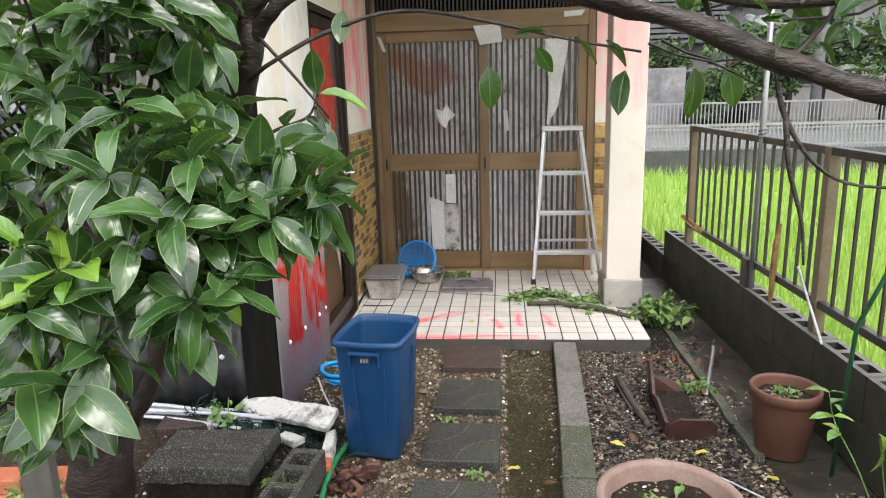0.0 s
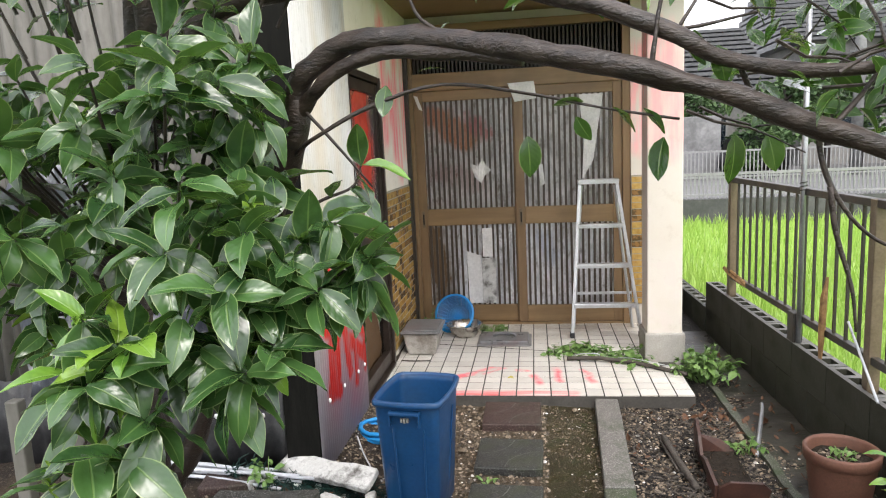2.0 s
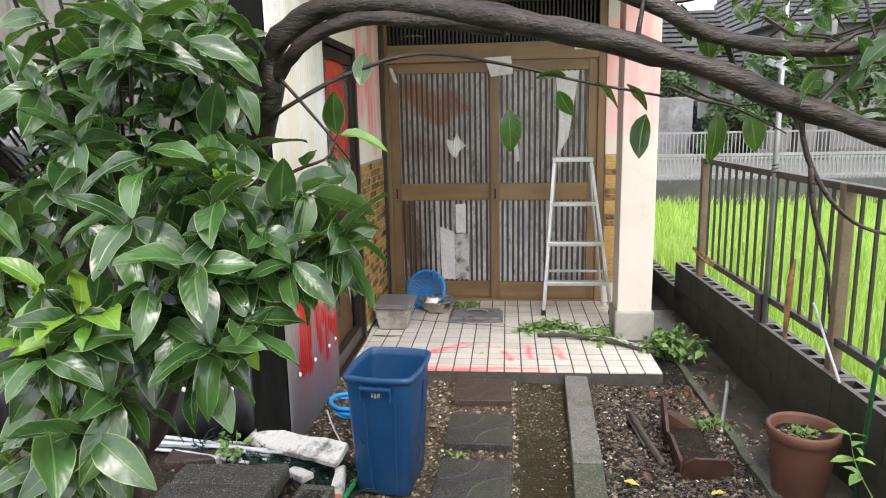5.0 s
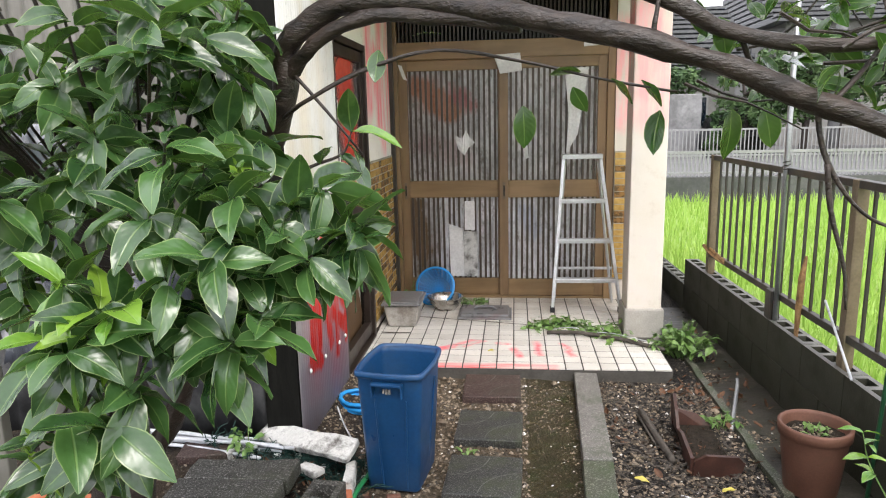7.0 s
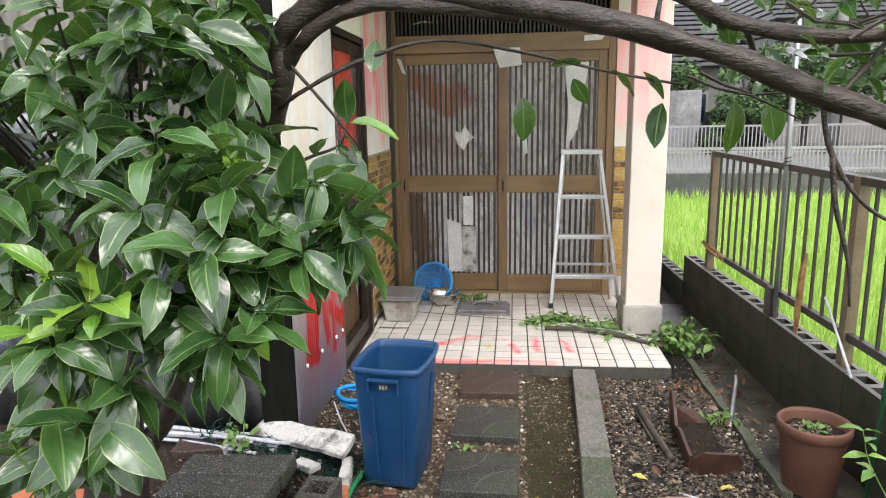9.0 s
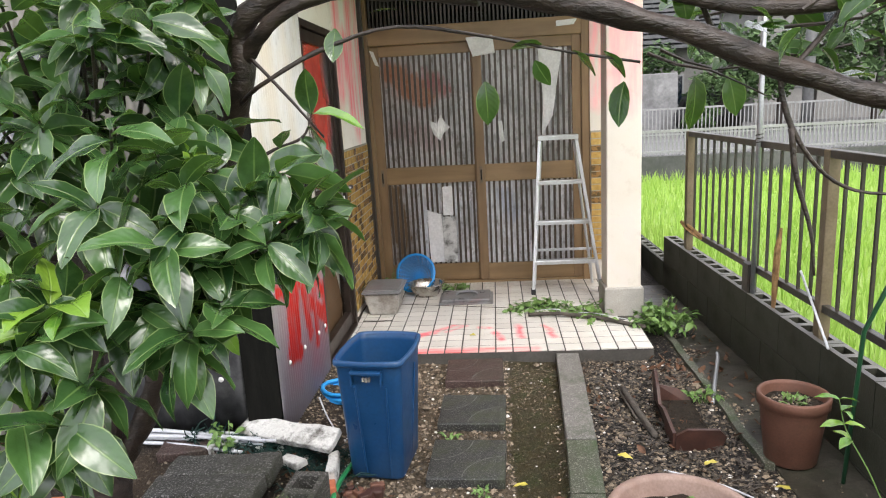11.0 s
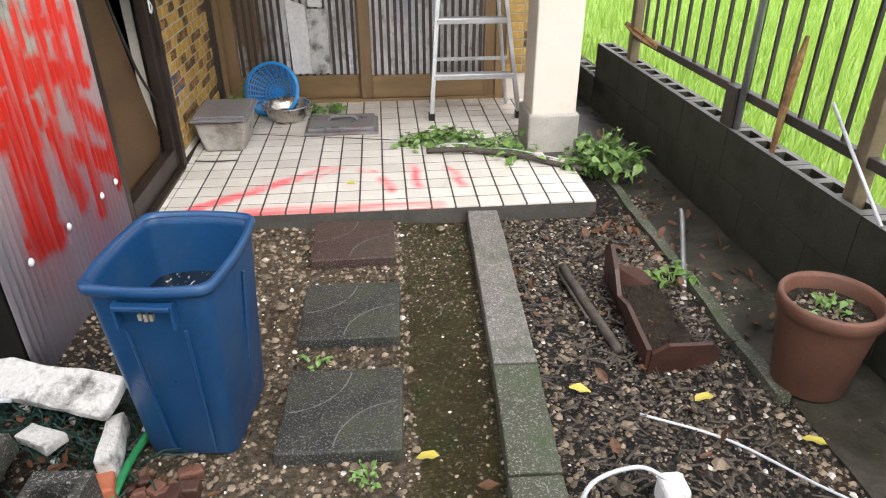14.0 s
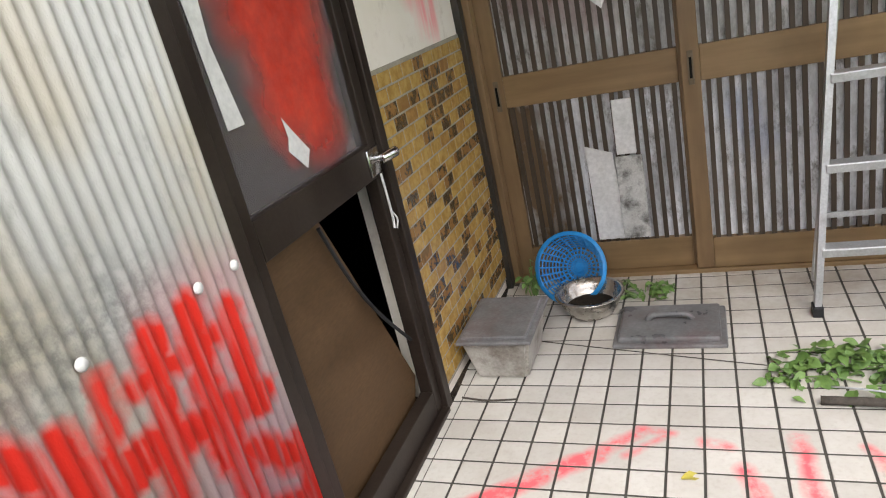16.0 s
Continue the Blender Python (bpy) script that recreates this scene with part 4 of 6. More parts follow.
def rounded(bm, hx, hy, r, z, n=5, bow=0.0, dx=0.0, dy=0.0):
    """Ring of a rounded rectangle whose sides bow outwards."""
    vs = []
    for cx, cy, a0 in ((hx - r, hy - r, 0), (-hx + r, hy - r, 90), (-hx + r, -hy + r, 180), (hx - r, -hy + r, 270)):
        arc = [(cx + r * math.cos(radians(a0 + 90 * k / n)), cy + r * math.sin(radians(a0 + 90 * k / n))) for k in range(n + 1)]
        if a0 in (0, 180):
            s = 1 if a0 == 0 else -1
            arc += [(s * (hx - r) * f, s * (hy + bow * (1 - f * f))) for f in (0.6, 0.2, -0.2, -0.6)]
        else:
            s = -1 if a0 == 90 else 1
            arc += [(s * (hx + bow * (1 - f * f)), (hy - r) * f * (1 if a0 == 90 else -1)) for f in (0.6, 0.2, -0.2, -0.6)]
        vs += [bm.verts.new((x + dx, y + dy, z)) for x, y in arc]
    return vs


def skin(bm, rings):
    for a, b in zip(rings, rings[1:]):
        for k in range(len(a)):
            bm.faces.new((a[k], a[(k + 1) % len(a)], b[(k + 1) % len(b)], b[k]))


bm = bmesh.new()
rs = []
for hx, hy, r, z in ((0.102, 0.13, 0.02, 0.0), (0.110, 0.138, 0.024, 0.012), (0.132, 0.164, 0.03, 0.50), (0.134, 0.166, 0.03, 0.53), (0.130, 0.162, 0.03, 0.53), (0.127, 0.159, 0.028, 0.5), (0.104, 0.13, 0.022, 0.02)):
    f = z / 0.53
    rs.append(rounded(bm, hx, hy, r, z, 5, 0.010 * f, -0.012 * (1 - f), 0.03 * (1 - f)))
skin(bm, rs)
bm.faces.new(rs[0][::-1]), bm.faces.new(rs[-1])
part("body", bm, M["blue"], bin_thing, m=BM_, smooth=True)
bm = bmesh.new()
rs = [rounded(bm, hx, hy, 0.033, z, 5, 0.010) for hx, hy, z in ((0.133, 0.166, 0.512), (0.141, 0.174, 0.511), (0.143, 0.176, 0.520), (0.142, 0.175, 0.530), (0.137, 0.170, 0.536), (0.131, 0.164, 0.535), (0.127, 0.160, 0.526))]
skin(bm, rs)
part("rim", bm, M["blue"], bin_thing, m=BM_, smooth=True)
bm = bmesh.new()
box(bm, -0.06, -0.198, 0.488, 0.06, -0.176, 0.500, 0.003)
box(bm, -0.063, -0.192, 0.44, -0.056, -0.165, 0.500, 0.002)
box(bm, 0.056, -0.192, 0.44, 0.063, -0.165, 0.500, 0.002)
part("grip", bm, M["blue"], bin_thing, "moulded grip under the rim", m=BM_)
bm = bmesh.new()
for x in (-0.014, -0.002, 0.010):
    box(bm, x - 0.004, -0.1785, 0.452 + abs(x) * 0.2, x + 0.003, -0.165, 0.470)
part("moulded_mark", bm, M["grey_plastic"], bin_thing, "small worn grey mark", m=BM_)
for x in (-0.05, 0.075):
    bm = bmesh.new()
    tube(bm, [(x, -0.176, 0.43), (x * 0.8 - 0.01, -0.112, 0.02)], 0.004, 6)
    part("rib", bm, M["blue"], bin_thing, m=BM_)
bm = bmesh.new()
tube(bm, [(0.142, 0.02, 0.46), (0.096, 0.04, 0.03)], 0.004, 6)
part("rib", bm, M["blue"], bin_thing, m=BM_)
bm = bmesh.new()
bm.faces.new(rounded(bm, 0.118, 0.148, 0.045, 0.37, 5, 0.012, -0.004, 0.008))
part("water", bm, M["water"], bin_thing, "dark rainwater with floating debris", m=BM_)

# ---------------------------------------------------------------- stepping slabs and kerb strip
slab_rows = ((-0.018, 4.015, 0.5, "slab_red"), (-0.015, 3.525, -1.5, "slab"), (-0.022, 3.06, -2, "slab"), (-0.035, 2.60, -1, "slab"), (-0.05, 2.13, -2, "slab"))
for x, y, a, mt in slab_rows:
    st = thing("stepping_slab", (x, y, -0.01), ("reddish" if mt == "slab_red" else "dark grey") + " square concrete stepping slab with worn white arcs", "paving slab", "stepping slabs")
    sm = pose(x, y, 0, 0, 0, a)
    bm = bmesh.new()
    box(bm, -0.158, -0.158, -0.03, 0.158, 0.158, 0.028, 0.006)
    part("slab", bm, M[mt], st, m=sm)
    for cx, cy, a0 in ((-0.155, 0.155, 275), (0.155, -0.155, 95)):
        bm = bmesh.new()
        pts = [(cx + 0.17 * math.cos(radians(a0 + 8 * k)), cy + 0.17 * math.sin(radians(a0 + 8 * k))) for k in range(11)]
        for (xa, ya), (xb3, yb) in zip(pts, pts[1:]):
            d = Vector((ya - yb, xb3 - xa, 0)).normalized() * 0.0022
            bm.faces.new([bm.verts.new((p[0] + s * d.x, p[1] + s * d.y, 0.0285)) for p, s in (((xa, ya), 1), ((xb3, yb), 1), ((xb3, yb), -1), ((xa, ya), -1))][::-1])
        part("arc_line", bm, M["paint_line"], st, "worn white arc", m=sm)

for x0, y0, x1, y1, mt in ((0.508, 4.185, 0.463, 3.185, "concrete"), (0.460, 3.175, 0.435, 2.78, "moss"), (0.433, 2.77, 0.39, 1.9, "moss")):
    d = Vector((x1 - x0, y1 - y0, 0))
    bm = bmesh.new()
    L = d.length / 2
    box(bm, -0.064, -L, -0.05, 0.064, L, 0.045, 0.006)
    bmesh.ops.subdivide_edges(bm, edges=[e for e in bm.edges if e.calc_length() > 0.2], cuts=10)
    for v in bm.verts:
        v.co += Vector((0.004, 0.003, 0.003)) * noise.noise(v.co * 9 + Vector((y0, 0, 0)))
    single("kerb_block", bm, M[mt], "long concrete edging block" + (" green with moss" if mt == "moss" else " with pebbly worn faces"), "kerb", group="edging blocks", m=pose((x0 + x1) / 2, (y0 + y1) / 2, 0, 0, 0, math.degrees(math.atan2(-d.x, d.y)) + 180))

# drain channel along the wall, with its raised edge
for name, dims, mt, label, category in (("drain_edge", (1.16, 3.0, -0.04, 1.20, 5.6, 0.012), "moss", "narrow worn concrete edge of the wall drain", "kerb"), ("drain_channel", (1.205, 1.0, -0.04, 1.50, 5.7, -0.006), "gutter", "wet muddy concrete gutter along the block wall", "gutter")):
    bm = bmesh.new()
    box(bm, *dims)
    bmesh.ops.subdivide_edges(bm, edges=[e for e in bm.edges if e.calc_length() > 1], cuts=90)
    for v in bm.verts:
        v.co.x += 0.012 * noise.noise(Vector((0, v.co.y * 5, v.co.z)))
        v.co.z += 0.010 * noise.noise(v.co * 6)
    single(name, bm, M[mt], label, category, "structure", m=pose(0.03, 0, 0, 0, 0, 0.6))

# ---------------------------------------------------------------- block wall and fence
WM = Matrix.Translation((1.41, 5.7, 0)) @ Matrix.Rotation(math.atan(0.035), 4, "Z")
wall = tagged(put(new("block_wall"), None, WM), "low dark weathered hollow-block wall along the yard", "wall", kind="structure")
# local frame: x outward from the yard face, -y along the wall towards the street
def hollow_block(L, w, h, holes=3):
    bm = bmesh.new()
    xs = [0, 0.024, w - 0.024, w]
    ys = [0]
    web = 0.035
    hl = (L - web * (holes + 1)) / holes
    for i in range(holes):
        ys += [ys[-1] + web, ys[-1] + web + hl]
    ys.append(L)
    for i in range(3):
        for j in range(len(ys) - 1):
            if i == 1 and j % 2 == 1:
                continue
            a, b, c, d = xs[i], xs[i + 1], ys[j], ys[j + 1]
            box(bm, a, c, 0, b, d, h)
    bmesh.ops.remove_doubles(bm, verts=bm.verts[:], dist=1e-5)
    seen, dup = {}, []
    for f in bm.faces:
        key = tuple(round(v, 4) for v in f.calc_center_median())
        if key in seen:
            dup += [f, seen[key]]
        seen[key] = f
    bmesh.ops.delete(bm, geom=list(set(dup)), context="FACES")
    return bm


def paler_top(me):
    """The exposed upper faces of a coping block take a paler material."""
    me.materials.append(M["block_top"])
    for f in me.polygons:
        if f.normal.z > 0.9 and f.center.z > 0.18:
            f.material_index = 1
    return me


hb = paler_top(mesh_of("block", hollow_block(0.39, 0.10, 0.19), M["block"]))
solid = mesh_of("block", boxes((0, 0, 0, 0.10, 0.39, 0.19), bevel=0.003), M["block"])
joint_bm = boxes((0.004, -5.5, -0.25, 0.096, 0.0, 0.188), (0.004, -5.5, 0.1, 0.02, 0.0, 0.385), (0.082, -5.5, 0.1, 0.096, 0.0, 0.385), (0.004, 0.0, -0.25, 0.096, 3.0, -0.0), (0.004, 0.0, -0.1, 0.02, 3.0, 0.19), (0.082, 0.0, -0.1, 0.096, 3.0, 0.19))
part("mortar", joint_bm, M["block"], wall, m=WM)
for course in range(3):
    z = -0.195 + course * 0.197
    for i in range(14):
        y = -0.395 - i * 0.395 + (0.0 if course % 2 == 0 else -0.0)
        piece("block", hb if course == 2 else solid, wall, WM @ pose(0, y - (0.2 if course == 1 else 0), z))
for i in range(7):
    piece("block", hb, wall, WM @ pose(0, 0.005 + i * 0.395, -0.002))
    piece("block", solid, wall, WM @ pose(0, 0.005 + i * 0.395, -0.197))

fence = tagged(put(new("metal_fence"), None, WM), "brown steel bar fence with rusted joints on the block wall", "fence")
FX = 0.055
post_mesh = mesh_of("post", boxes((-0.025, -0.025, 0.30, 0.025, 0.025, 1.205), bevel=0.004), M["fence_tan"])
bar_mesh = mesh_of("bar", boxes((-0.0062, -0.0062, 0.53, 0.0062, 0.0062, 1.17)), M["fence_dark"])
posts = (-0.42, -2.26, -4.1, -5.9)
for y in posts:
    piece("post", post_mesh, fence, WM @ pose(FX, y, 0))
for y0, y1 in zip(posts, posts[1:]):
    part("top_rail", boxes((FX - 0.022, y1, 1.17, FX + 0.022, y0, 1.205), bevel=0.004), M["fence_dark"], fence, m=WM)
    part("bottom_rail", boxes((FX - 0.017, y1, 0.50, FX + 0.017, y0, 0.535), bevel=0.004), M["fence_dark"], fence, m=WM)
    n = 15
    for i in range(n):
        piece("bar", bar_mesh, fence, WM @ pose(FX, y0 + (y1 - y0) * (i + 1) / (n + 1), 0))
bm = bmesh.new()
tube(bm, [(FX - 0.03, -0.42 + 0.08, 0.56), (FX - 0.02, -0.44, 0.545), (FX - 0.012, -0.60, 0.53), (FX - 0.01, -0.75, 0.52)], [0.008, 0.02, 0.017, 0.012], 8, wob=1.4)
part("rusted_joint", bm, M["rust"], fence, "flaking rusted joint", m=WM)
bm = bmesh.new()
tube(bm, [(FX - 0.03, -1.85, 0.38), (FX - 0.025, -1.86, 0.55), (FX - 0.03, -1.88, 0.70), (FX - 0.02, -1.88, 0.80)], [0.008, 0.015, 0.014, 0.006], 8, wob=1.6)
part("rusted_stay", bm, M["rust"], fence, "rusted broken stay", m=WM)
bm = boxes((FX - 0.05, -1.58, 0.38, FX - 0.0, -1.50, 0.545), bevel=0.004)
part("bracket", bm, M["fence_dark"], fence, m=WM)
pole = thing("steel_pole", WM @ Vector((FX - 0.03, -1.59, 0.385)), "galvanised steel pole tied to the fence", "pole")
bm = bmesh.new()
tube(bm, [(1.41 + FX + 0.03, 4.11, 0.36), (1.41 + FX + 0.028, 4.11, 2.3)], 0.0135, 12)
part("tube", bm, M["galv"], pole, smooth=True)
bm = bmesh.new()
tube(bm, [(1.495 + 0.018 * math.cos(k), 4.11 + 0.018 * math.sin(k), 1.185 + 0.003 * k) for k in range(20)], 0.003, 5)
part("tie_wire", bm, M["fence_dark"], pole)
bm = bmesh.new()
tube(bm, [(1.53, 3.64, 0.63), (1.47, 3.22, 0.41)], 0.0055, 8)
single("white_rod", bm, M["pvc"], "white plastic rod leaning on the fence", "rod", smooth=True)
bm = bmesh.new()
tube(bm, [(1.38, 2.86, 0.02), (1.40, 2.84, 0.62), (1.50, 2.55, 1.35)], 0.008, 8)
single("garden_stake", bm, M["green_pole"], "dark green plant stake leaning on the wall", "stake", smooth=True)

# ---------------------------------------------------------------- leaves
def leaf_mesh(name, length, width, fold, droop, wave, material, rows=6, seed=0):
    """A leaf from its stalk along +y, folded on the midrib, drooping at the tip, wavy at the edge."""
    bm = bmesh.new()
    uv = bm.loops.layers.uv.new("leaf")
    line = []
    for i in range(rows + 1):
        t = i / rows
        w = width / 2 * max(0.0, math.sin(math.pi * min(1, t ** 0.92 * 0.97 + 0.02))) ** 0.85 * 1.04
        w = max(w, 0.0006)
        z = -droop * t * t * length
        y = length * (t - 0.15 * droop * t * t)
        wv = wave * math.sin(t * 11 + seed) * width
        line.append([bm.verts.new((-w, y, z + fold * w + wv)), bm.verts.new((-w * 0.5, y, z + fold * w * 0.62)), bm.verts.new((0, y, z)), bm.verts.new((w * 0.5, y, z + fold * w * 0.62)), bm.verts.new((w, y, z + fold * w - wv))])
    for i in range(rows):
        for j in range(4):
            f = bm.faces.new((line[i][j], line[i][j + 1], line[i + 1][j + 1], line[i + 1][j]))
            for lp, (u, v) in zip(f.loops, ((j, i), (j + 1, i), (j + 1, i + 1), (j, i + 1))):
                lp[uv].uv = (u / 4, v / rows)
    return mesh_of(name, bm, material, True)


LEAVES = [leaf_mesh("leaf", L, W, fo, dr, wa, M["leaf"], 8, sd) for L, W, fo, dr, wa, sd in ((0.125, 0.054, 0.3, 0.3, 0.07, 0), (0.115, 0.052, 0.22, 0.5, 0.08, 1), (0.132, 0.056, 0.4, 0.2, 0.06, 2), (0.102, 0.045, 0.25, 0.6, 0.09, 3))]
YOUNG = [leaf_mesh("leaf", 0.10, 0.040, 0.4, 0.35, 0.06, M["leaf_young"], 6, 4), leaf_mesh("leaf", 0.115, 0.05, 0.3, 0.5, 0.05, M["leaf_young"], 6, 5)]
CITRUS = [leaf_mesh("leaf", 0.085, 0.048, 0.15, 0.2, 0.03, M["leaf_citrus"], 6, 6), leaf_mesh("leaf", 0.07, 0.036, 0.3, 0.35, 0.03, M["leaf_citrus"], 6, 7)]
SPRING = [leaf_mesh("leaf", 0.065, 0.032, 0.3, 0.4, 0.04, M["leaf_young"], 6, 4)]
WEED = [leaf_mesh("leaf", 0.07, 0.042, 0.3, 0.5, 0.05, M["weed"], 4, 8), leaf_mesh("leaf", 0.05, 0.03, 0.3, 0.4, 0.05, M["weed"], 4, 9)]
FALLEN = [leaf_mesh("leaf", 0.07, 0.035, 0.3, 0.2, 0.08, M["yellow_leaf"], 4, 2), leaf_mesh("leaf", 0.055, 0.03, 0.4, -0.3, 0.1, M["dead_leaf"], 4, 3)]


def aim(at, direction, roll=0.0, scale=1.0):
    """Pose of a leaf at a place, its length along direction."""
    d = Vector(direction).normalized()
    x = d.cross(Vector((0, 0, 1)))
    if x.length < 1e-3:
        x = Vector((1, 0, 0))
    x.normalize()
    z = x.cross(d)
    m = Matrix((x, d, z)).transposed().to_4x4()
    return Matrix.Translation(at) @ m @ Matrix.Rotation(roll, 4, "Y") @ Matrix.Scale(scale, 4)


def joined(name, rows, parent, label=""):
    """Many leaves as one mesh: rows of (mesh, pose)."""
    verts, faces, uvs, mats, slots = [], [], [], [], {}
    me = bpy.data.meshes.new(name)
    for src, m in rows:
        base = len(verts)
        mt = src.materials[0]
        if mt.name not in slots:
            slots[mt.name] = len(slots)
            me.materials.append(mt)
        verts += [m @ v.co for v in src.vertices]
        layer = src.uv_layers[0].data
        for p in src.polygons:
            faces.append([base + i for i in p.vertices])
            mats.append(slots[mt.name])
            uvs += [c for li in p.loop_indices for c in layer[li].uv]
    me.from_pydata(verts, [], faces)
    me.uv_layers.new(name="leaf").data.foreach_set("uv", uvs)
    me.polygons.foreach_set("material_index", mats)
    me.polygons.foreach_set("use_smooth", [True] * len(faces))
    ob = put(new(name, me), parent)
    return tagged(ob, label, kind="stuff")


# ---------------------------------------------------------------- the evergreen tree
random.seed(21)
tree = thing("evergreen_tree", (-1.12, 2.3, 0.0), "dark-barked evergreen tree with whorls of large glossy wet leaves", "tree")
bm = bmesh.new()
p = spline([(-1.14, 2.28, -0.02), (-1.11, 2.28, 0.3), (-1.07, 2.26, 0.62), (-1.05, 2.22, 1.0), (-0.98, 2.14, 1.4), (-0.80, 2.05, 1.75), (-0.72, 2.0, 2.3)], 5)
tube(bm, p, taper(0.102, 0.042, len(p)), 14, wob=0.35)
part("trunk", bm, M["bark"], tree, smooth=True)
limbs = [
    ([(-1.07, 2.27, 0.45), (-0.96, 2.26, 0.55), (-0.83, 2.22, 0.78), (-0.70, 2.15, 1.1), (-0.52, 2.08, 1.35), (-0.41, 1.98, 1.53), (-0.375, 1.95, 1.66), (-0.23, 1.92, 1.735), (-0.03, 1.88, 1.715), (0.15, 1.80, 1.672), (0.35, 1.75, 1.615), (0.50, 1.73, 1.56), (0.64, 1.71, 1.50), (0.80, 1.68, 1.44), (1.05, 1.6, 1.38)], 0.033, 0.017),
    ([(-0.52, 2.08, 1.35), (-0.44, 2.0, 1.52), (-0.33, 1.93, 1.64), (-0.20, 1.90, 1.70), (-0.03, 1.87, 1.69), (0.12, 1.82, 1.66)], 0.019, 0.013),
    ([(-0.90, 2.1, 1.5), (-0.72, 2.02, 1.66), (-0.63, 2.0, 1.80), (-0.42, 1.98, 1.86), (0.02, 1.92, 1.83), (0.24, 1.80, 1.755), (0.40, 1.77, 1.68), (0.49, 1.76, 1.63), (0.66, 1.72, 1.60), (0.9, 1.7, 1.62)], 0.027, 0.010),
    ([(-0.80, 2.05, 1.7), (-0.75, 2.0, 1.9), (-0.73, 1.95, 2.3)], 0.03, 0.02),
    ([(-1.02, 2.2, 1.2), (-1.15, 2.0, 1.5), (-1.3, 1.9, 1.9)], 0.03, 0.015),
    ([(-0.70, 2.15, 1.1), (-0.60, 1.95, 1.15), (-0.45, 1.75, 1.25), (-0.3, 1.65, 1.3)], 0.018, 0.007),
    ([(-1.05, 2.22, 0.9), (-0.85, 1.9, 1.0), (-0.65, 1.6, 1.02), (-0.55, 1.45, 1.02)], 0.02, 0.007),
]
for pts, r0, r1 in limbs:
    bm = bmesh.new()
    p = spline(pts, 6)
    tube(bm, p, taper(r0, r1, len(p)), 10, wob=0.4)
    part("limb", bm, M["bark"], tree, smooth=True)
twigs = [
    [(-0.41, 1.98, 1.50), (-0.34, 1.9, 1.53), (-0.21, 1.9, 1.593), (-0.05, 1.9, 1.631), (0.12, 1.9, 1.604), (0.27, 1.9, 1.567), (0.43, 1.9, 1.535)],
    [(0.62, 1.71, 1.50), (0.628, 1.72, 1.462), (0.648, 1.72, 1.402), (0.697, 1.72, 1.331), (0.76, 1.72, 1.29), (0.85, 1.70, 1.28)],
    [(0.648, 1.72, 1.402), (0.66, 1.72, 1.32), (0.69, 1.72, 1.22), (0.70, 1.72, 1.14)],
    [(0.24, 1.80, 1.755), (0.33, 1.82, 1.72), (0.42, 1.82, 1.70), (0.55, 1.82, 1.72)],
    [(0.5, 1.76, 1.63), (0.56, 1.8, 1.55), (0.7, 1.85, 1.53), (0.85, 1.85, 1.55)],
    [(-0.03, 1.88, 1.72), (-0.1, 1.9, 1.78), (-0.12, 1.92, 1.88)],
    [(0.35, 1.75, 1.62), (0.37, 1.76, 1.75), (0.42, 1.78, 1.88)],
    [(0.64, 1.71, 1.5), (0.72, 1.75, 1.58), (0.8, 1.78, 1.7)],
    [(-0.375, 1.95, 1.60), (-0.30, 1.93, 1.52), (-0.22, 1.93, 1.42)],
]
for pts in twigs:
    bm = bmesh.new()
    p = spline(pts, 4)
    tube(bm, p, taper(0.0055, 0.0025, len(p)), 6, wob=0.5)
    part("twig", bm, M["bark"], tree, smooth=True)

CROWN = (  # centre, radii, whorls, share of pale young whorls
    ((-0.50, 1.54, 1.34), (0.25, 0.18, 0.23), 31, 0.12),
    ((-0.58, 1.42, 1.10), (0.13, 0.12, 0.16), 15, 0.45),
    ((-0.27, 1.62, 1.31), (0.10, 0.10, 0.13), 12, 0.15),
    ((-0.19, 1.62, 1.27), (0.05, 0.05, 0.05), 4, 0.0),
    ((-0.36, 1.52, 1.18), (0.09, 0.08, 0.09), 7, 0.1),
    ((-0.60, 1.75, 1.64), (0.32, 0.18, 0.16), 26, 0.05),
    ((-0.44, 1.78, 1.52), (0.11, 0.12, 0.15), 8, 0.0),
    ((-0.95, 1.80, 1.40), (0.30, 0.22, 0.36), 40, 0.05),
    ((-0.70, 1.95, 1.95), (0.45, 0.30, 0.20), 24, 0.0),
)
HEART = Vector((-0.85, 2.1, 1.15))
rows, twig_bm, buds = [], bmesh.new(), []
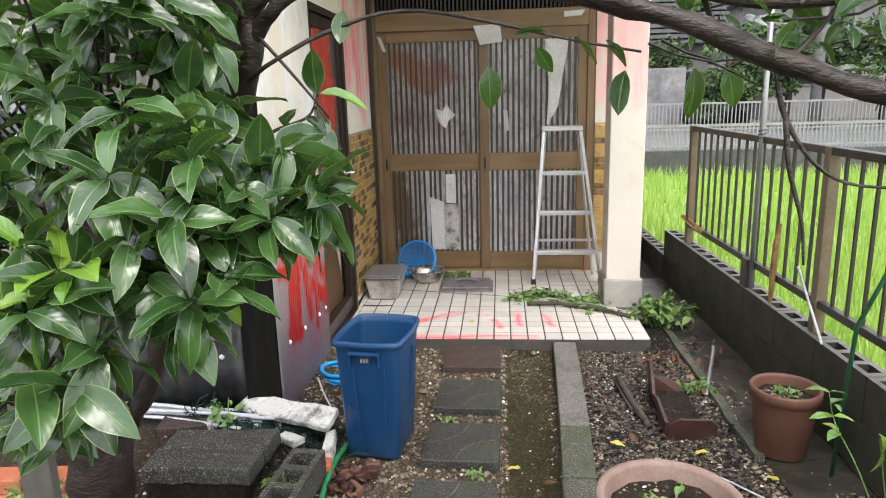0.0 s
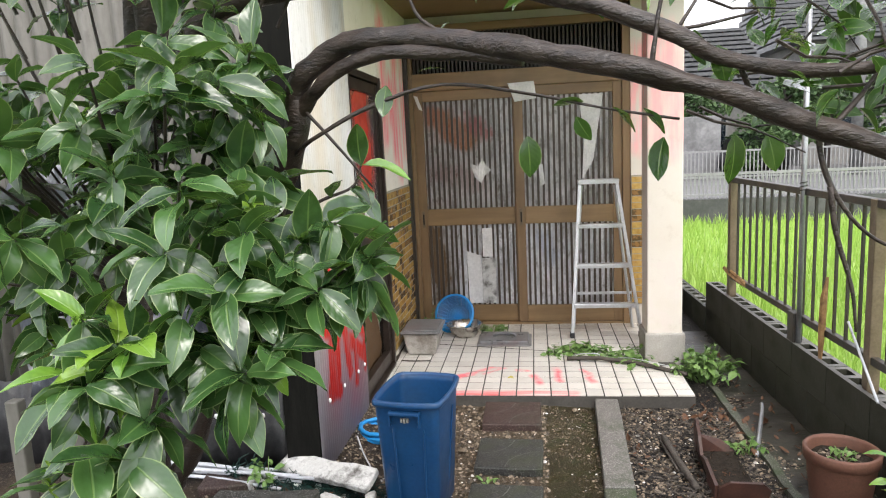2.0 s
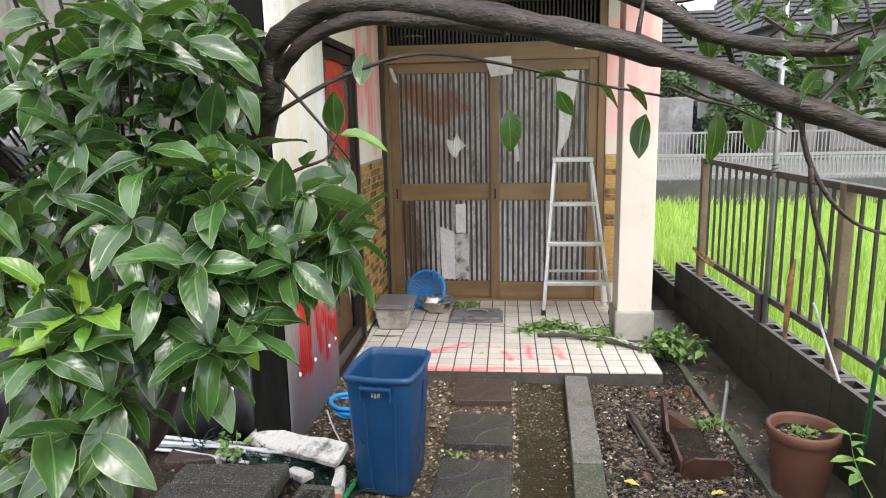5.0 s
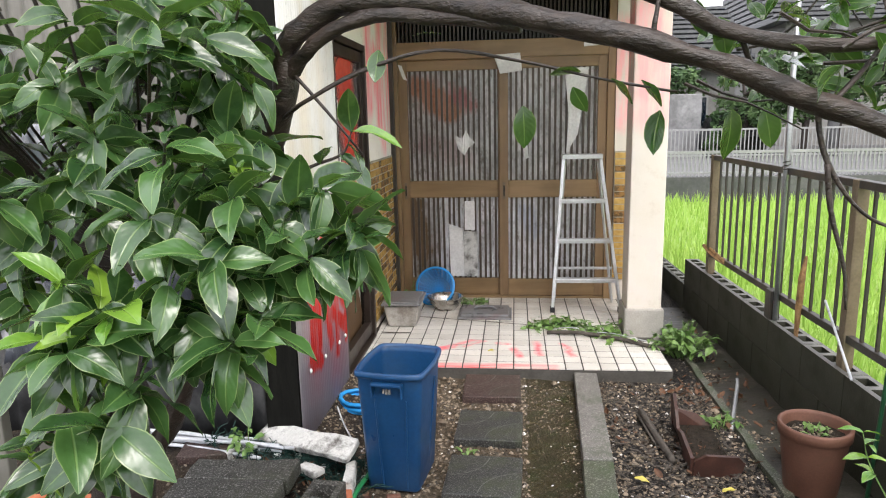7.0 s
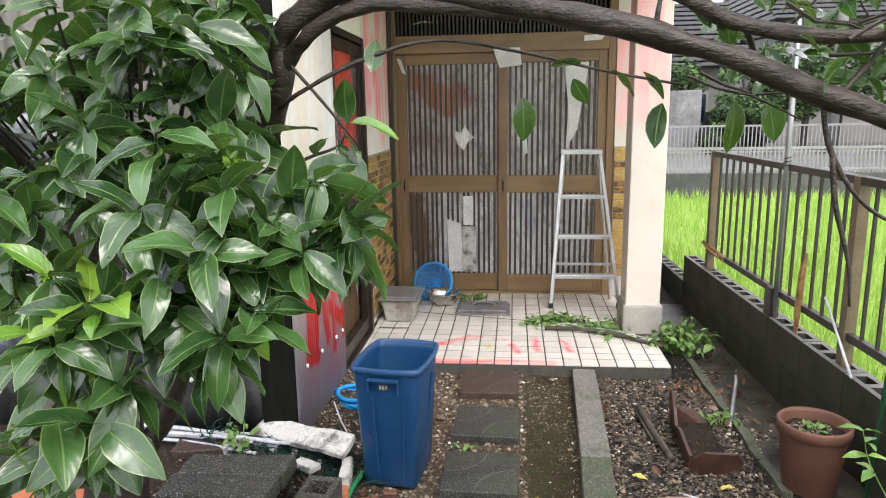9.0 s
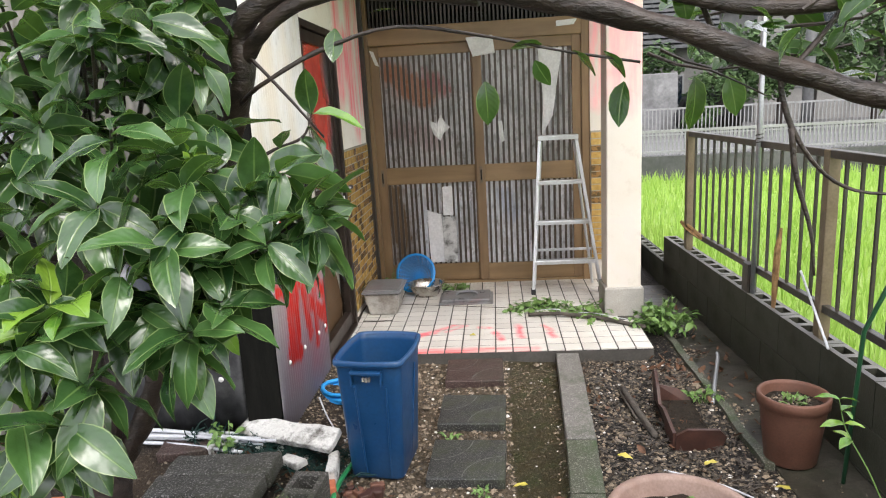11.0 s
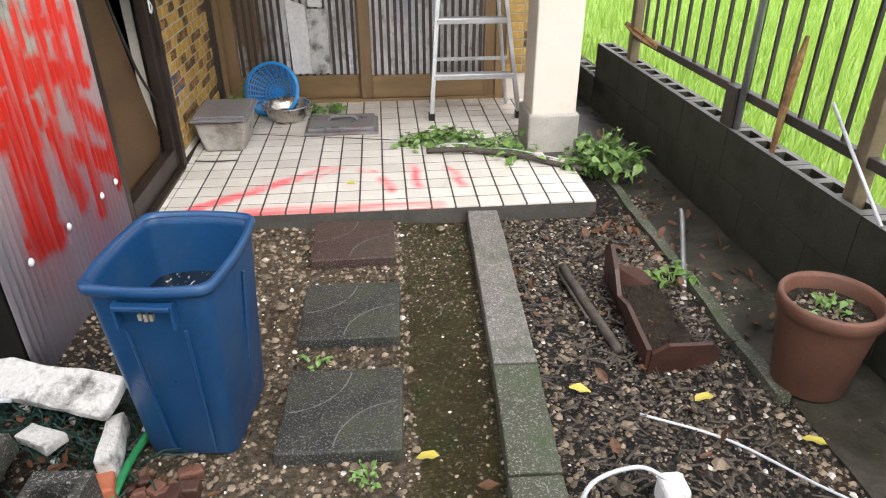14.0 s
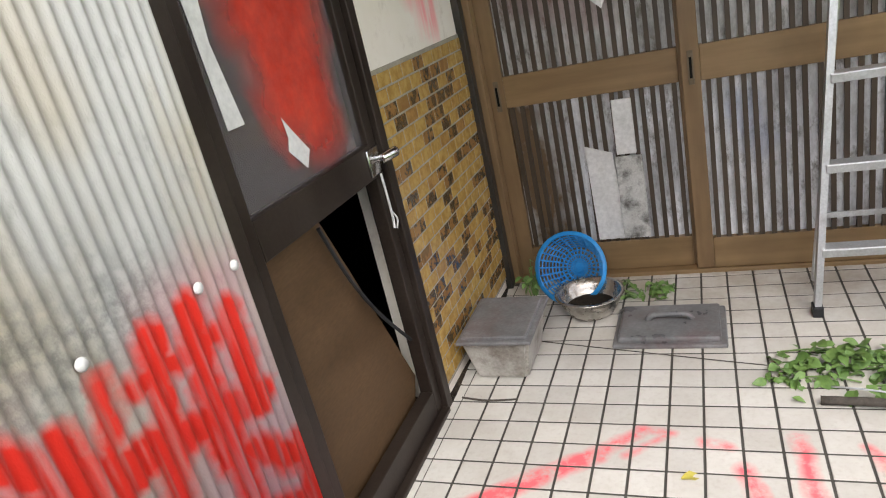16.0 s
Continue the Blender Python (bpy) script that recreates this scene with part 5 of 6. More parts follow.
for (c, rad, count, pale) in CROWN:
    c = Vector(c)
    for _ in range(count):
        while True:
            u = Vector((random.uniform(-1, 1), random.uniform(-1, 1), random.uniform(-1, 1)))
            if u.length < 1:
                break
        at = c + Vector((u.x * rad[0], u.y * rad[1], u.z * rad[2]))
        out = ((at - HEART).normalized() + Vector((0, 0, 0.45)) + Vector((random.gauss(0, 0.55), random.gauss(0, 0.45), random.gauss(0, 0.4)))).normalized()
        young = random.random() < pale
        src = at - (at - HEART).normalized() * 0.2 + Vector((0, 0, -0.03))
        tube(twig_bm, [src, (src + at) / 2 + Vector((0, 0, -0.012)), at], [0.0045, 0.0035, 0.0025], 5, False)
        n = random.randint(6, 8)
        a0 = random.random() * 6.28
        side_v = out.cross(Vector((0, 0, 1))).normalized()
        up_v = side_v.cross(out)
        for k in range(n):
            a = a0 + 2.4 * k + random.uniform(-0.3, 0.3)
            spread = 0.75 + 0.75 * k / n + random.uniform(-0.2, 0.2)
            d = out * math.cos(spread) + (side_v * math.cos(a) + up_v * math.sin(a)) * math.sin(spread)
            d.z -= random.uniform(0.0, 0.65)
            s = random.uniform(0.62, 1.08)
            kind = random.choice(YOUNG if young and random.random() < 0.55 else LEAVES)
            rows.append((kind, aim(at - out * (0.05 * k / n), d, random.uniform(-0.95, 0.95), s)))
        if young:
            for k in range(9):
                buds.append((YOUNG[0], aim(at + out * random.uniform(0, 0.035), out + Vector((random.gauss(0, 0.5), random.gauss(0, 0.5), random.gauss(0, 0.5))), random.uniform(-1, 1), random.uniform(0.14, 0.26))))
tagged(part("twig_mass", twig_bm, M["bark"], tree), kind="stuff")
near = sorted(rows, key=lambda r: -(r[1].translation.x * 0.8 - r[1].translation.y))
for me, m in near[:250]:
    piece("leaf", me, tree, m)
joined("foliage", near[250:], tree, "dense glossy foliage deeper in the crown")
joined("bud_cluster", buds, tree, "pale yellow-green clusters of new buds")

# a long bare-stemmed shoot beside the house wall
bm = bmesh.new()
shoot = spline([(-0.40, 1.86, 1.36), (-0.32, 1.88, 1.40), (-0.255, 1.89, 1.425), (-0.235, 1.90, 1.47)], 5)
tube(bm, shoot, taper(0.005, 0.002, len(shoot)), 6)
part("twig", bm, M["bark"], tree, smooth=True)
for at, d, roll, size in (((-0.235, 1.90, 1.47), (-0.1, -0.2, 1.0), 0.9, 0.9), ((-0.235, 1.90, 1.47), (1.0, -0.2, 0.15), 0.3, 0.95), ((-0.245, 1.89, 1.445), (0.7, -0.4, -0.35), -0.5, 0.75), ((-0.26, 1.89, 1.425), (0.9, -0.2, -0.55), 0.2, 1.0), ((-0.30, 1.88, 1.405), (0.2, -0.5, 0.7), 0.4, 0.7)):
    piece("leaf", LEAVES[1] if size != 0.95 else YOUNG[1], tree, aim(at, d, roll, size))

# separate hanging leaves on the arching branches
random.seed(8)
hang = [(0.125, 1.9, 1.515, 0.1, 0, -1, 1.05), (0.225, 1.9, 1.55, 0.35, 0, -0.7, 0.7), (0.405, 1.93, 1.50, -0.25, 0, -1, 1.1), (0.53, 1.88, 1.50, 0.1, 0.1, -1, 1.25), (0.30, 1.9, 1.565, 0.6, -0.1, -0.5, 0.8), (0.36, 1.9, 1.56, 0.7, 0.1, -0.6, 0.8), (0.24, 1.9, 1.58, -1, 0.1, 0.1, 0.75),
        (-0.17, 1.9, 1.635, -0.2, 0, -1, 0.8), (-0.10, 1.9, 1.66, 0.8, 0, 0.2, 0.7), (0.60, 1.9, 1.50, 0.3, 0, -1, 1.0), (0.47, 1.78, 1.66, 0.3, 0, -1, 0.85), (0.43, 1.78, 1.69, 0.1, -0.2, -1, 0.8)]
for x, y, z, dx, dy, dz, s in hang:
    piece("leaf", CITRUS[0], tree, aim((x, y, z), (dx, dy, dz), 1.57 + random.uniform(-0.6, 0.5) if abs(dz) > 0.6 else random.uniform(-0.4, 0.4), s))
extra = []
for _ in range(430):
    x = random.uniform(0.52, 1.40)
    z = 1.50 + (x - 0.45) * 0.05 + random.uniform(0.02, 0.55) - (0.1 if x > 0.75 and random.random() < 0.35 else 0)
    extra.append((random.choice(CITRUS if random.random() < 0.93 else SPRING), aim((x, random.uniform(1.65, 2.0), z), (random.uniform(-1, 1), random.uniform(-0.6, 0.3), random.uniform(-0.9, 0.2)), random.uniform(-0.8, 0.8), random.uniform(0.6, 1.0))))
for _ in range(26):
    x = random.uniform(-0.3, 0.45)
    extra.append((random.choice(CITRUS + SPRING), aim((x, random.uniform(1.8, 2.0), 1.80 + random.uniform(-0.05, 0.15)), (random.uniform(-1, 1), random.uniform(-0.6, 0.3), random.uniform(-1, 0.1)), random.uniform(-0.8, 0.8), random.uniform(0.5, 0.9))))
for me, m in extra[:45]:
    piece("leaf", me, tree, m)
joined("branch_foliage", extra[45:], tree, "smaller leaves along the arching branches")
bm = bmesh.new()
for _ in range(26):
    x, z = random.uniform(0.4, 1.15), random.uniform(1.52, 1.85)
    a = random.uniform(-0.7, 0.7)
    q = [Vector((x, random.uniform(1.7, 1.95), z))]
    for k in range(4):
        a += random.uniform(-0.5, 0.5)
        q.append(q[-1] + Vector((math.cos(a), random.uniform(-0.3, 0.3), math.sin(a))) * 0.06)
    tube(bm, q, taper(0.004, 0.0015, 5), 5)
tagged(part("branchlet_mass", bm, M["bark"], tree), kind="stuff")

# grey fence stakes beside the tree
for x, y, w, top in ((-0.885, 1.60, 0.014, 1.05), (-0.80, 1.64, 0.034, 1.05)):
    bm = boxes((x - w, y - 0.012, -0.02, x + w, y + 0.012, top), bevel=0.003)
    single("fence_stake", bm, M["corr_grey"], "weathered grey timber stake under the tree", "stake", group="grey stakes")

# ---------------------------------------------------------------- pots and planters
def pot(cx, cy, r, h, mat_key, label, soil_z, thick=0.012, lip=0.035, foot=0.72):
    p = thing("flower_pot", (cx, cy, 0), label, "pot", "flower pots")
    bm = bmesh.new()
    lathe(bm, [(0.004, 0.0), (r * foot, 0.0), (r * foot + 0.004, 0.006), (r * 0.93, h - lip), (r * 0.95, h - lip + 0.004), (r, h - lip + 0.006), (r + 0.002, h - 0.006), (r - 0.002, h), (r - thick, h - 0.001), (r - thick - 0.003, h - 0.012), (r * 0.9 - thick, soil_z - 0.02)], cx, cy, 56)
    part("body", bm, M[mat_key], p, smooth=True)
    bm = bmesh.new()
    R = r * 0.93 - thick
    rings = []
    for i in range(7):
        rr = max(0.003, R * i / 6)
        rings.append([bm.verts.new((cx + rr * math.cos(k * math.pi / 12), cy + rr * math.sin(k * math.pi / 12), soil_z + 0.012 * noise.noise(Vector((cx + rr * math.cos(k * math.pi / 12) * 20, rr * math.sin(k * math.pi / 12) * 20, 3))))) for k in range(24)])
    skin(bm, rings)
    part("soil", bm, M["soil"], p, "dark wet soil", smooth=True)
    return p


def weeds(name, at, count, spread, height, label, seed=0, sizes=(0.5, 1.0), lean=0.6):
    """A low weed: stems with leaves."""
    random.seed(seed)
    w = thing(name, at, label, "weed")
    bm, lv = bmesh.new(), []
    for _ in range(count):
        a, r = random.random() * 6.28, random.uniform(0.1, 1) ** 0.6 * spread
        tip = Vector(at) + Vector((r * math.cos(a), r * math.sin(a), height * random.uniform(0.4, 1) * (1.1 - 0.5 * r / spread)))
        root = Vector(at) + Vector((0.3 * r * math.cos(a), 0.3 * r * math.sin(a), 0))
        tube(bm, [root, (root + tip) / 2 + Vector((0, 0, height * 0.15)), tip], [0.003, 0.0025, 0.0015], 4, False)
        for k in range(random.randint(2, 4)):
            b = random.random() * 6.28
            lv.append((random.choice(WEED), aim(root.lerp(tip, random.uniform(0.6, 1)), (math.cos(b), math.sin(b), random.uniform(-0.5, 0.4)), random.uniform(-0.6, 0.6), random.uniform(*sizes))))
    tagged(part("stem_mass", bm, M["weed"], w), kind="stuff")
    joined("leafage", lv, w)
    return w


pot(1.282, 3.08, 0.133, 0.285, "terracotta", "tall terracotta pot with weeds beside the block wall", 0.24, 0.012, 0.05, 0.70)
pot(0.615, 2.20, 0.203, 0.345, "terracotta_pale", "wide bleached terracotta bowl pot with seedlings", 0.295, 0.022, 0.05, 0.68)
pot(0.95, 2.0, 0.17, 0.33, "terracotta_pale", "bleached terracotta pot with soil", 0.29, 0.018, 0.05, 0.68)
weeds("seedlings", (1.278, 3.08, 0.24), 8, 0.07, 0.05, "small green seedlings in the terracotta pot", 1, (0.3, 0.5))
weeds("seedlings", (0.62, 2.21, 0.295), 14, 0.12, 0.06, "small green seedlings in the wide pot", 2, (0.3, 0.6))
weeds("wall_weed", (1.15, 4.62, -0.01), 70, 0.21, 0.26, "leafy green weed growing beside the pillar", 3, (0.6, 1.15))
weeds("porch_weed", (-0.22, 5.56, 0.055), 24, 0.13, 0.06, "low green weed at the porch door", 4, (0.35, 0.65))
weeds("corner_weed", (-0.70, 5.60, 0.055), 10, 0.06, 0.20, "small weed in the porch corner", 5, (0.5, 0.8))
weeds("rubble_weed", (-1.05, 3.08, 0.09), 14, 0.11, 0.13, "pale weed growing through the rubble", 6, (0.5, 0.8))
weeds("block_weed", (-0.66, 2.62, 0.05), 12, 0.09, 0.10, "small weed growing in the hollow block", 7, (0.5, 0.8))
weeds("tree_weed", (-0.98, 2.38, 0.0), 12, 0.10, 0.10, "small weed at the tree's foot", 9, (0.6, 1.0))
weeds("bed_weed", (1.10, 3.62, -0.01), 9, 0.10, 0.10, "small weed in the mulch bed", 10, (0.5, 0.9))
weeds("stone_weed", (-0.12, 3.29, 0.0), 10, 0.06, 0.03, "tiny weeds between the stepping slabs", 11, (0.15, 0.35))
weeds("stone_weed", (0.05, 2.84, 0.0), 10, 0.06, 0.03, "tiny weeds between the stepping slabs", 12, (0.15, 0.35))
weeds("path_weed", (-0.40, 3.45, 0.0), 10, 0.07, 0.025, "tiny weeds in the gravel", 13, (0.15, 0.3))
weeds("brick_weed", (-1.45, 2.5, 0.02), 22, 0.22, 0.22, "weed beside the orange bricks", 14, (0.5, 0.9))

# tall sprout in front of the wall
random.seed(31)
sprout = thing("sapling", (1.36, 2.40, 0), "thin sapling with pale green leaves", "sapling")
bm = bmesh.new()
sp = spline([(1.36, 2.40, -0.01), (1.28, 2.50, 0.25), (1.21, 2.54, 0.40), (1.19, 2.56, 0.50)], 5)
tube(bm, sp, taper(0.003, 0.0012, len(sp)), 6)
part("stem", bm, M["weed"], sprout)
for i in range(8):
    b = i * 2.4
    piece("leaf", YOUNG[0], sprout, aim(sp[-1 - i // 2 * 2], (math.cos(b), math.sin(b) * 0.5, 0.2), random.uniform(-0.4, 0.4), random.uniform(0.55, 0.8)))
piece("leaf", YOUNG[1], sprout, aim((1.18, 2.25, 0.52), (0.4, -0.1, -0.9), 0.4, 1.1))
bm = bmesh.new()
tube(bm, spline([(1.36, 2.40, -0.01), (1.26, 2.33, 0.3), (1.18, 2.25, 0.52)], 4), 0.002, 5)
part("stem", bm, M["weed"], sprout)

# broken clay trough
trough = thing("broken_planter", (0.95, 3.35, 0), "broken brown clay trough with one side split away", "planter")
bm = bmesh.new()
bm.faces.new([bm.verts.new(v) for v in ((0.855, 3.17, -0.01), (0.89, 3.68, -0.01), (0.885, 3.69, 0.13), (0.88, 3.63, 0.165), (0.872, 3.54, 0.12), (0.866, 3.47, 0.06), (0.862, 3.38, 0.085), (0.858, 3.26, 0.075), (0.855, 3.17, 0.07))])
thicken(bm, 0.014)
part("side_wall", bm, M["terracotta_dark"], trough)
bm = bmesh.new()
bm.faces.new([bm.verts.new(v) for v in ((0.85, 3.165, -0.01), (1.04, 3.165, -0.01), (1.06, 3.16, 0.055), (1.03, 3.157, 0.085), (0.90, 3.157, 0.088), (0.855, 3.16, 0.06))])
thicken(bm, 0.014)
part("end_wall", bm, M["terracotta_dark"], trough)
bm = bmesh.new()
bm.faces.new([bm.verts.new(v) for v in ((0.86, 3.6, -0.01), (1.04, 3.58, -0.01), (1.03, 3.6, 0.03), (0.98, 3.61, 0.07), (0.87, 3.61, 0.10))])
thicken(bm, 0.014)
part("end_wall", bm, M["terracotta_dark"], trough)
part("soil", boxes((0.855, 3.18, -0.01, 1.03, 3.59, 0.02)), M["soil"], trough, "soil and dead stems")

# sticks, rods and hoses
def rod(name, pts, r, mat_key, label, category, sides=8, wob=0.0, n=5):
    bm = bmesh.new()
    q = spline(pts, n) if len(pts) > 2 else [Vector(p) for p in pts]
    tube(bm, q, taper(r, r * 0.85, len(q)), sides, wob=wob)
    return single(name, bm, M[mat_key], label, category, smooth=True)


rod("rotten_stake", [(0.745, 3.75, 0.012), (0.76, 3.5, 0.018), (0.79, 3.24, 0.015)], 0.017, "stick", "dark rotten stake lying in the mulch", "stake", wob=0.4)
rod("thin_cane", [(0.72, 3.72, 0.008), (0.745, 3.42, 0.01)], 0.006, "stick", "thin grey cane lying in the mulch", "cane")
rod("metal_rod", [(1.135, 3.59, 0.0), (1.28, 3.98, 0.06), (1.30, 4.05, 0.075)], 0.011, "galv", "short grey metal pipe leaning in the bed", "pipe")
rod("fallen_branch", [(0.32, 4.82, 0.072), (0.5, 4.79, 0.085), (0.72, 4.72, 0.08), (0.93, 4.58, 0.075), (1.02, 4.52, 0.07)], 0.014, "stick", "fallen grey branch lying across the tiles", "branch", wob=0.5)
rod("wire_loop", [(0.36, 4.9, 0.065), (0.42, 4.84, 0.10), (0.52, 4.80, 0.11), (0.55, 4.84, 0.07), (0.72, 4.74, 0.10), (0.93, 4.6, 0.095)], 0.003, "pvc", "loose pale wire on the fallen branch", "wire")
rod("pale_cord", [(0.76, 2.98, 0.01), (0.95, 2.86, 0.015), (1.12, 2.68, 0.012), (1.3, 2.55, 0.01), (1.35, 2.75, 0.012)], 0.004, "pvc", "pale cord lying on the gravel", "cord")
rod("green_hose", [(-0.50, 3.08, 0.02), (-0.525, 2.9, 0.03), (-0.53, 2.75, 0.02), (-0.515, 2.55, 0.015), (-0.5, 2.2, 0.012)], 0.011, "green_hose", "bright green garden hose on the ground", "hose")
rod("green_stick", [(-0.538, 4.0, 0.03), (-0.54, 3.72, 0.02)], 0.009, "green_hose", "green plastic stick beside the blue hose", "stick")
rod("hanging_rope", [(-0.775, 3.55, 0.09), (-0.72, 3.45, 0.05), (-0.66, 3.36, 0.015)], 0.004, "pvc", "white rope hanging by the corrugated sheet", "rope")
bm = bmesh.new()
coil = [(-0.675 + (0.135 + 0.01 * math.sin(k * 0.9)) * math.cos(k * 0.42), 3.74 + (0.115 + 0.01 * math.cos(k * 0.7)) * math.sin(k * 0.42), 0.014 + 0.0009 * k) for k in range(62)]
tube(bm, coil, 0.0115, 8)
single("blue_hose", bm, M["blue_bright"], "coiled bright blue garden hose on the ground", "hose", smooth=True)
rod("white_arc", [(0.50, 2.66, 0.0), (0.55, 2.72, 0.06), (0.66, 2.74, 0.08), (0.72, 2.70, 0.075)], 0.006, "pvc", "curved pale plastic strip behind the wide pot", "strip")
single("cloth_scrap", boxes((0.70, 2.66, 0.0, 0.76, 2.73, 0.075), bevel=0.012), M["white"], "crumpled white scrap beside the wide pot", "scrap")

# rubble heap by the shed
def rough_chunk(name, x0, y0, z0, x1, y1, z1, mat_key, label, category, rot=0.0, tilt=0.0, amp=0.012, cuts=5, group=""):
    bm = bmesh.new()
    box(bm, -(x1 - x0) / 2, -(y1 - y0) / 2, 0, (x1 - x0) / 2, (y1 - y0) / 2, z1 - z0, 0.006)
    bmesh.ops.subdivide_edges(bm, edges=[e for e in bm.edges if e.calc_length() > 0.04], cuts=cuts, use_grid_fill=True)
    for v in bm.verts:
        v.co += Vector([noise.noise(v.co * 11 + Vector((k * 9 + x0 * 7, y0 * 5, 0))) for k in range(3)]) * amp
    return single(name, bm, M[mat_key], label, category, group=group, m=pose((x0 + x1) / 2, (y0 + y1) / 2, z0, tilt, 0, rot))


rough_chunk("polystyrene_slab", -1.03, 3.05, 0.12, -0.55, 3.16, 0.155, "foam", "broken dirty white polystyrene slab", "polystyrene", -20, 24, 0.012, 7)
rough_chunk("polystyrene_slab", -1.10, 2.98, 0.08, -1.03, 3.18, 0.115, "foam", "broken white polystyrene piece", "polystyrene", -35, 0, 0.02)
rough_chunk("polystyrene_slab", -0.585, 2.86, 0.02, -0.545, 3.02, 0.10, "foam", "broken white polystyrene piece", "polystyrene", 12, 0, 0.02)
rough_chunk("polystyrene_slab", -0.79, 2.93, 0.06, -0.68, 2.99, 0.09, "foam", "small white polystyrene piece", "polystyrene", -25, 0, 0.015)
random.seed(12)
for i in range(10):
    x, y = random.uniform(-1.1, -0.55), random.uniform(2.92, 3.15)
    s = random.uniform(0.015, 0.035)
    rough_chunk("polystyrene_crumb", x, y, hills(x, y) - 0.002, x + s, y + s, hills(x, y) + s * 0.8, "foam", "crumb of white polystyrene", "polystyrene", random.uniform(0, 90), 0, 0.006, 1, "polystyrene crumbs")
for x0, y0 in ((-1.18, 2.755), (-1.19, 2.60)):
    rough_chunk("concrete_block", x0, y0, 0.085, x0 + 0.42, y0 + 0.15, 0.15, "old_block", "rough grey concrete block lying flat", "block", 1, 1 if y0 > 2.7 else -3, 0.012, 6, "loose blocks")
single("concrete_footing", boxes((-1.19, 2.62, -0.03, -0.80, 2.91, 0.088), bevel=0.012), M["soil"], "packed dark earth under the loose slabs", "earth", "structure")
bm = hollow_block(0.39, 0.13, 0.11)
single("hollow_block", bm, M["old_block"], "grey hollow concrete block with weeds in it", "block", group="loose blocks", m=pose(-0.70, 2.42, 0.015, 0, 0, -4))
bm = hollow_block(0.2, 0.12, 0.10, 2)
single("hollow_block", bm, M["moss"], "broken mossy hollow block", "block", group="loose blocks", m=pose(-0.80, 2.28, 0.0, 0, 0, -20))
for k, (x, y, z) in enumerate(((-1.86, 2.53, 0.0), (-1.63, 2.55, 0.0), (-1.84, 2.54, 0.062), (-1.60, 2.56, 0.062))):
    rough_chunk("loose_brick", x, y, z, x + 0.21, y + 0.1, z + 0.06, "brick", "orange clay brick in a low stack", "brick", 2 * k, 0, 0.003, 2, "orange bricks")
rough_chunk("brick_piece", -0.585, 2.80, 0.0, -0.53, 2.86, 0.06, "brick", "broken orange brick piece", "brick", 20, 0, 0.008, 2)
rough_chunk("clay_shard", -0.93, 2.44, 0.0, -0.88, 2.48, 0.035, "brick", "rounded orange clay shard", "shard", 20, 0, 0.008, 2)
random.seed(14)
for i in range(16):
    x, y, w = random.gauss(-0.46, 0.045), random.gauss(2.80, 0.06), random.uniform(0.02, 0.05)
    rough_chunk("clay_shard", x, y, 0.0, x + w, y + w * 0.8, 0.012 + w * 0.5, random.choice(("terracotta", "terracotta_dark", "terracotta_dark")), "broken brown clay shard beside the bin", "shard", random.uniform(0, 90), random.uniform(-15, 15), 0.007, 1, "clay shards")
rough_chunk("flat_stone", -1.33, 2.98, 0.06, -1.08, 3.14, 0.12, "slab_red", "flat brown stone by the rubble", "stone", 10, 0, 0.012, 3)
random.seed(17)
for i in range(9):
    y = 3.06 + 0.025 * (i % 5)
    z = hills(-1.3, y) + 0.012 + 0.022 * (i // 5) + 0.01 * (i % 2)
    rod("plastic_pipe", [(-1.75, y + 0.05, z), (-1.35, y + 0.01, z + 0.01), (-1.02 + random.uniform(-0.08, 0.2), y - random.uniform(0, 0.1), z + 0.012)], 0.009, "pvc", "pale plastic pipe in a bundle on the rubble", "pipe", n=4)
# netting
bm = bmesh.new()
for i in range(170):
    x, y = random.uniform(-0.98, -0.50), random.uniform(2.88, 3.14)
    q = [Vector((x, y, hills(x, y) + 0.02))]
    a = random.random() * 6.28
    for k in range(5):
        a += random.uniform(-0.9, 0.9)
        nxt = q[-1] + Vector((math.cos(a), math.sin(a), 0)) * 0.03
        nxt.z = hills(nxt.x, nxt.y) + random.uniform(0.008, 0.055)
        q.append(nxt)
    tube(bm, q, 0.0022, 4)
for i in range(30):
    x, y = random.gauss(-1.17, 0.04), random.gauss(3.08, 0.03)
    q = [Vector((x, y, hills(x, y) + 0.02))]
    for k in range(4):
        q.append(q[-1] + Vector((random.uniform(-0.03, 0.03), random.uniform(-0.03, 0.03), random.uniform(-0.01, 0.035))))
    tube(bm, q, 0.0025, 4)
single("green_net", bm, M["net"], "tangled dark green plastic netting on the rubble", "net", "stuff")

# cut green prunings on the tiles
random.seed(41)
prune = thing("cut_prunings", (0.55, 5.02, 0.06), "heap of cut leafy prunings on the porch tiles", "prunings")
lv, bm = [], bmesh.new()
for _ in range(270):
    t = random.random()
    x = 0.22 + 0.62 * t + random.gauss(0, 0.03)
    y = 4.93 + 0.10 * math.sin(t * 5) + random.gauss(0, 0.06) - 0.08 * t
    b = random.random() * 6.28
    lv.append((random.choice(WEED), aim((x, y, 0.062 + abs(random.gauss(0, 0.026))), (math.cos(b), math.sin(b), random.uniform(-0.1, 0.35)), random.uniform(-0.8, 0.8), random.uniform(0.5, 1.0))))
for _ in range(14):
    x, y, b = random.uniform(0.22, 0.8), random.uniform(4.85, 5.1), random.uniform(-0.5, 0.5)
    tube(bm, [(x, y, 0.065), (x + 0.08 * math.cos(b), y + 0.08 * math.sin(b), 0.08), (x + 0.16 * math.cos(b), y + 0.16 * math.sin(b), 0.068)], 0.003, 5)
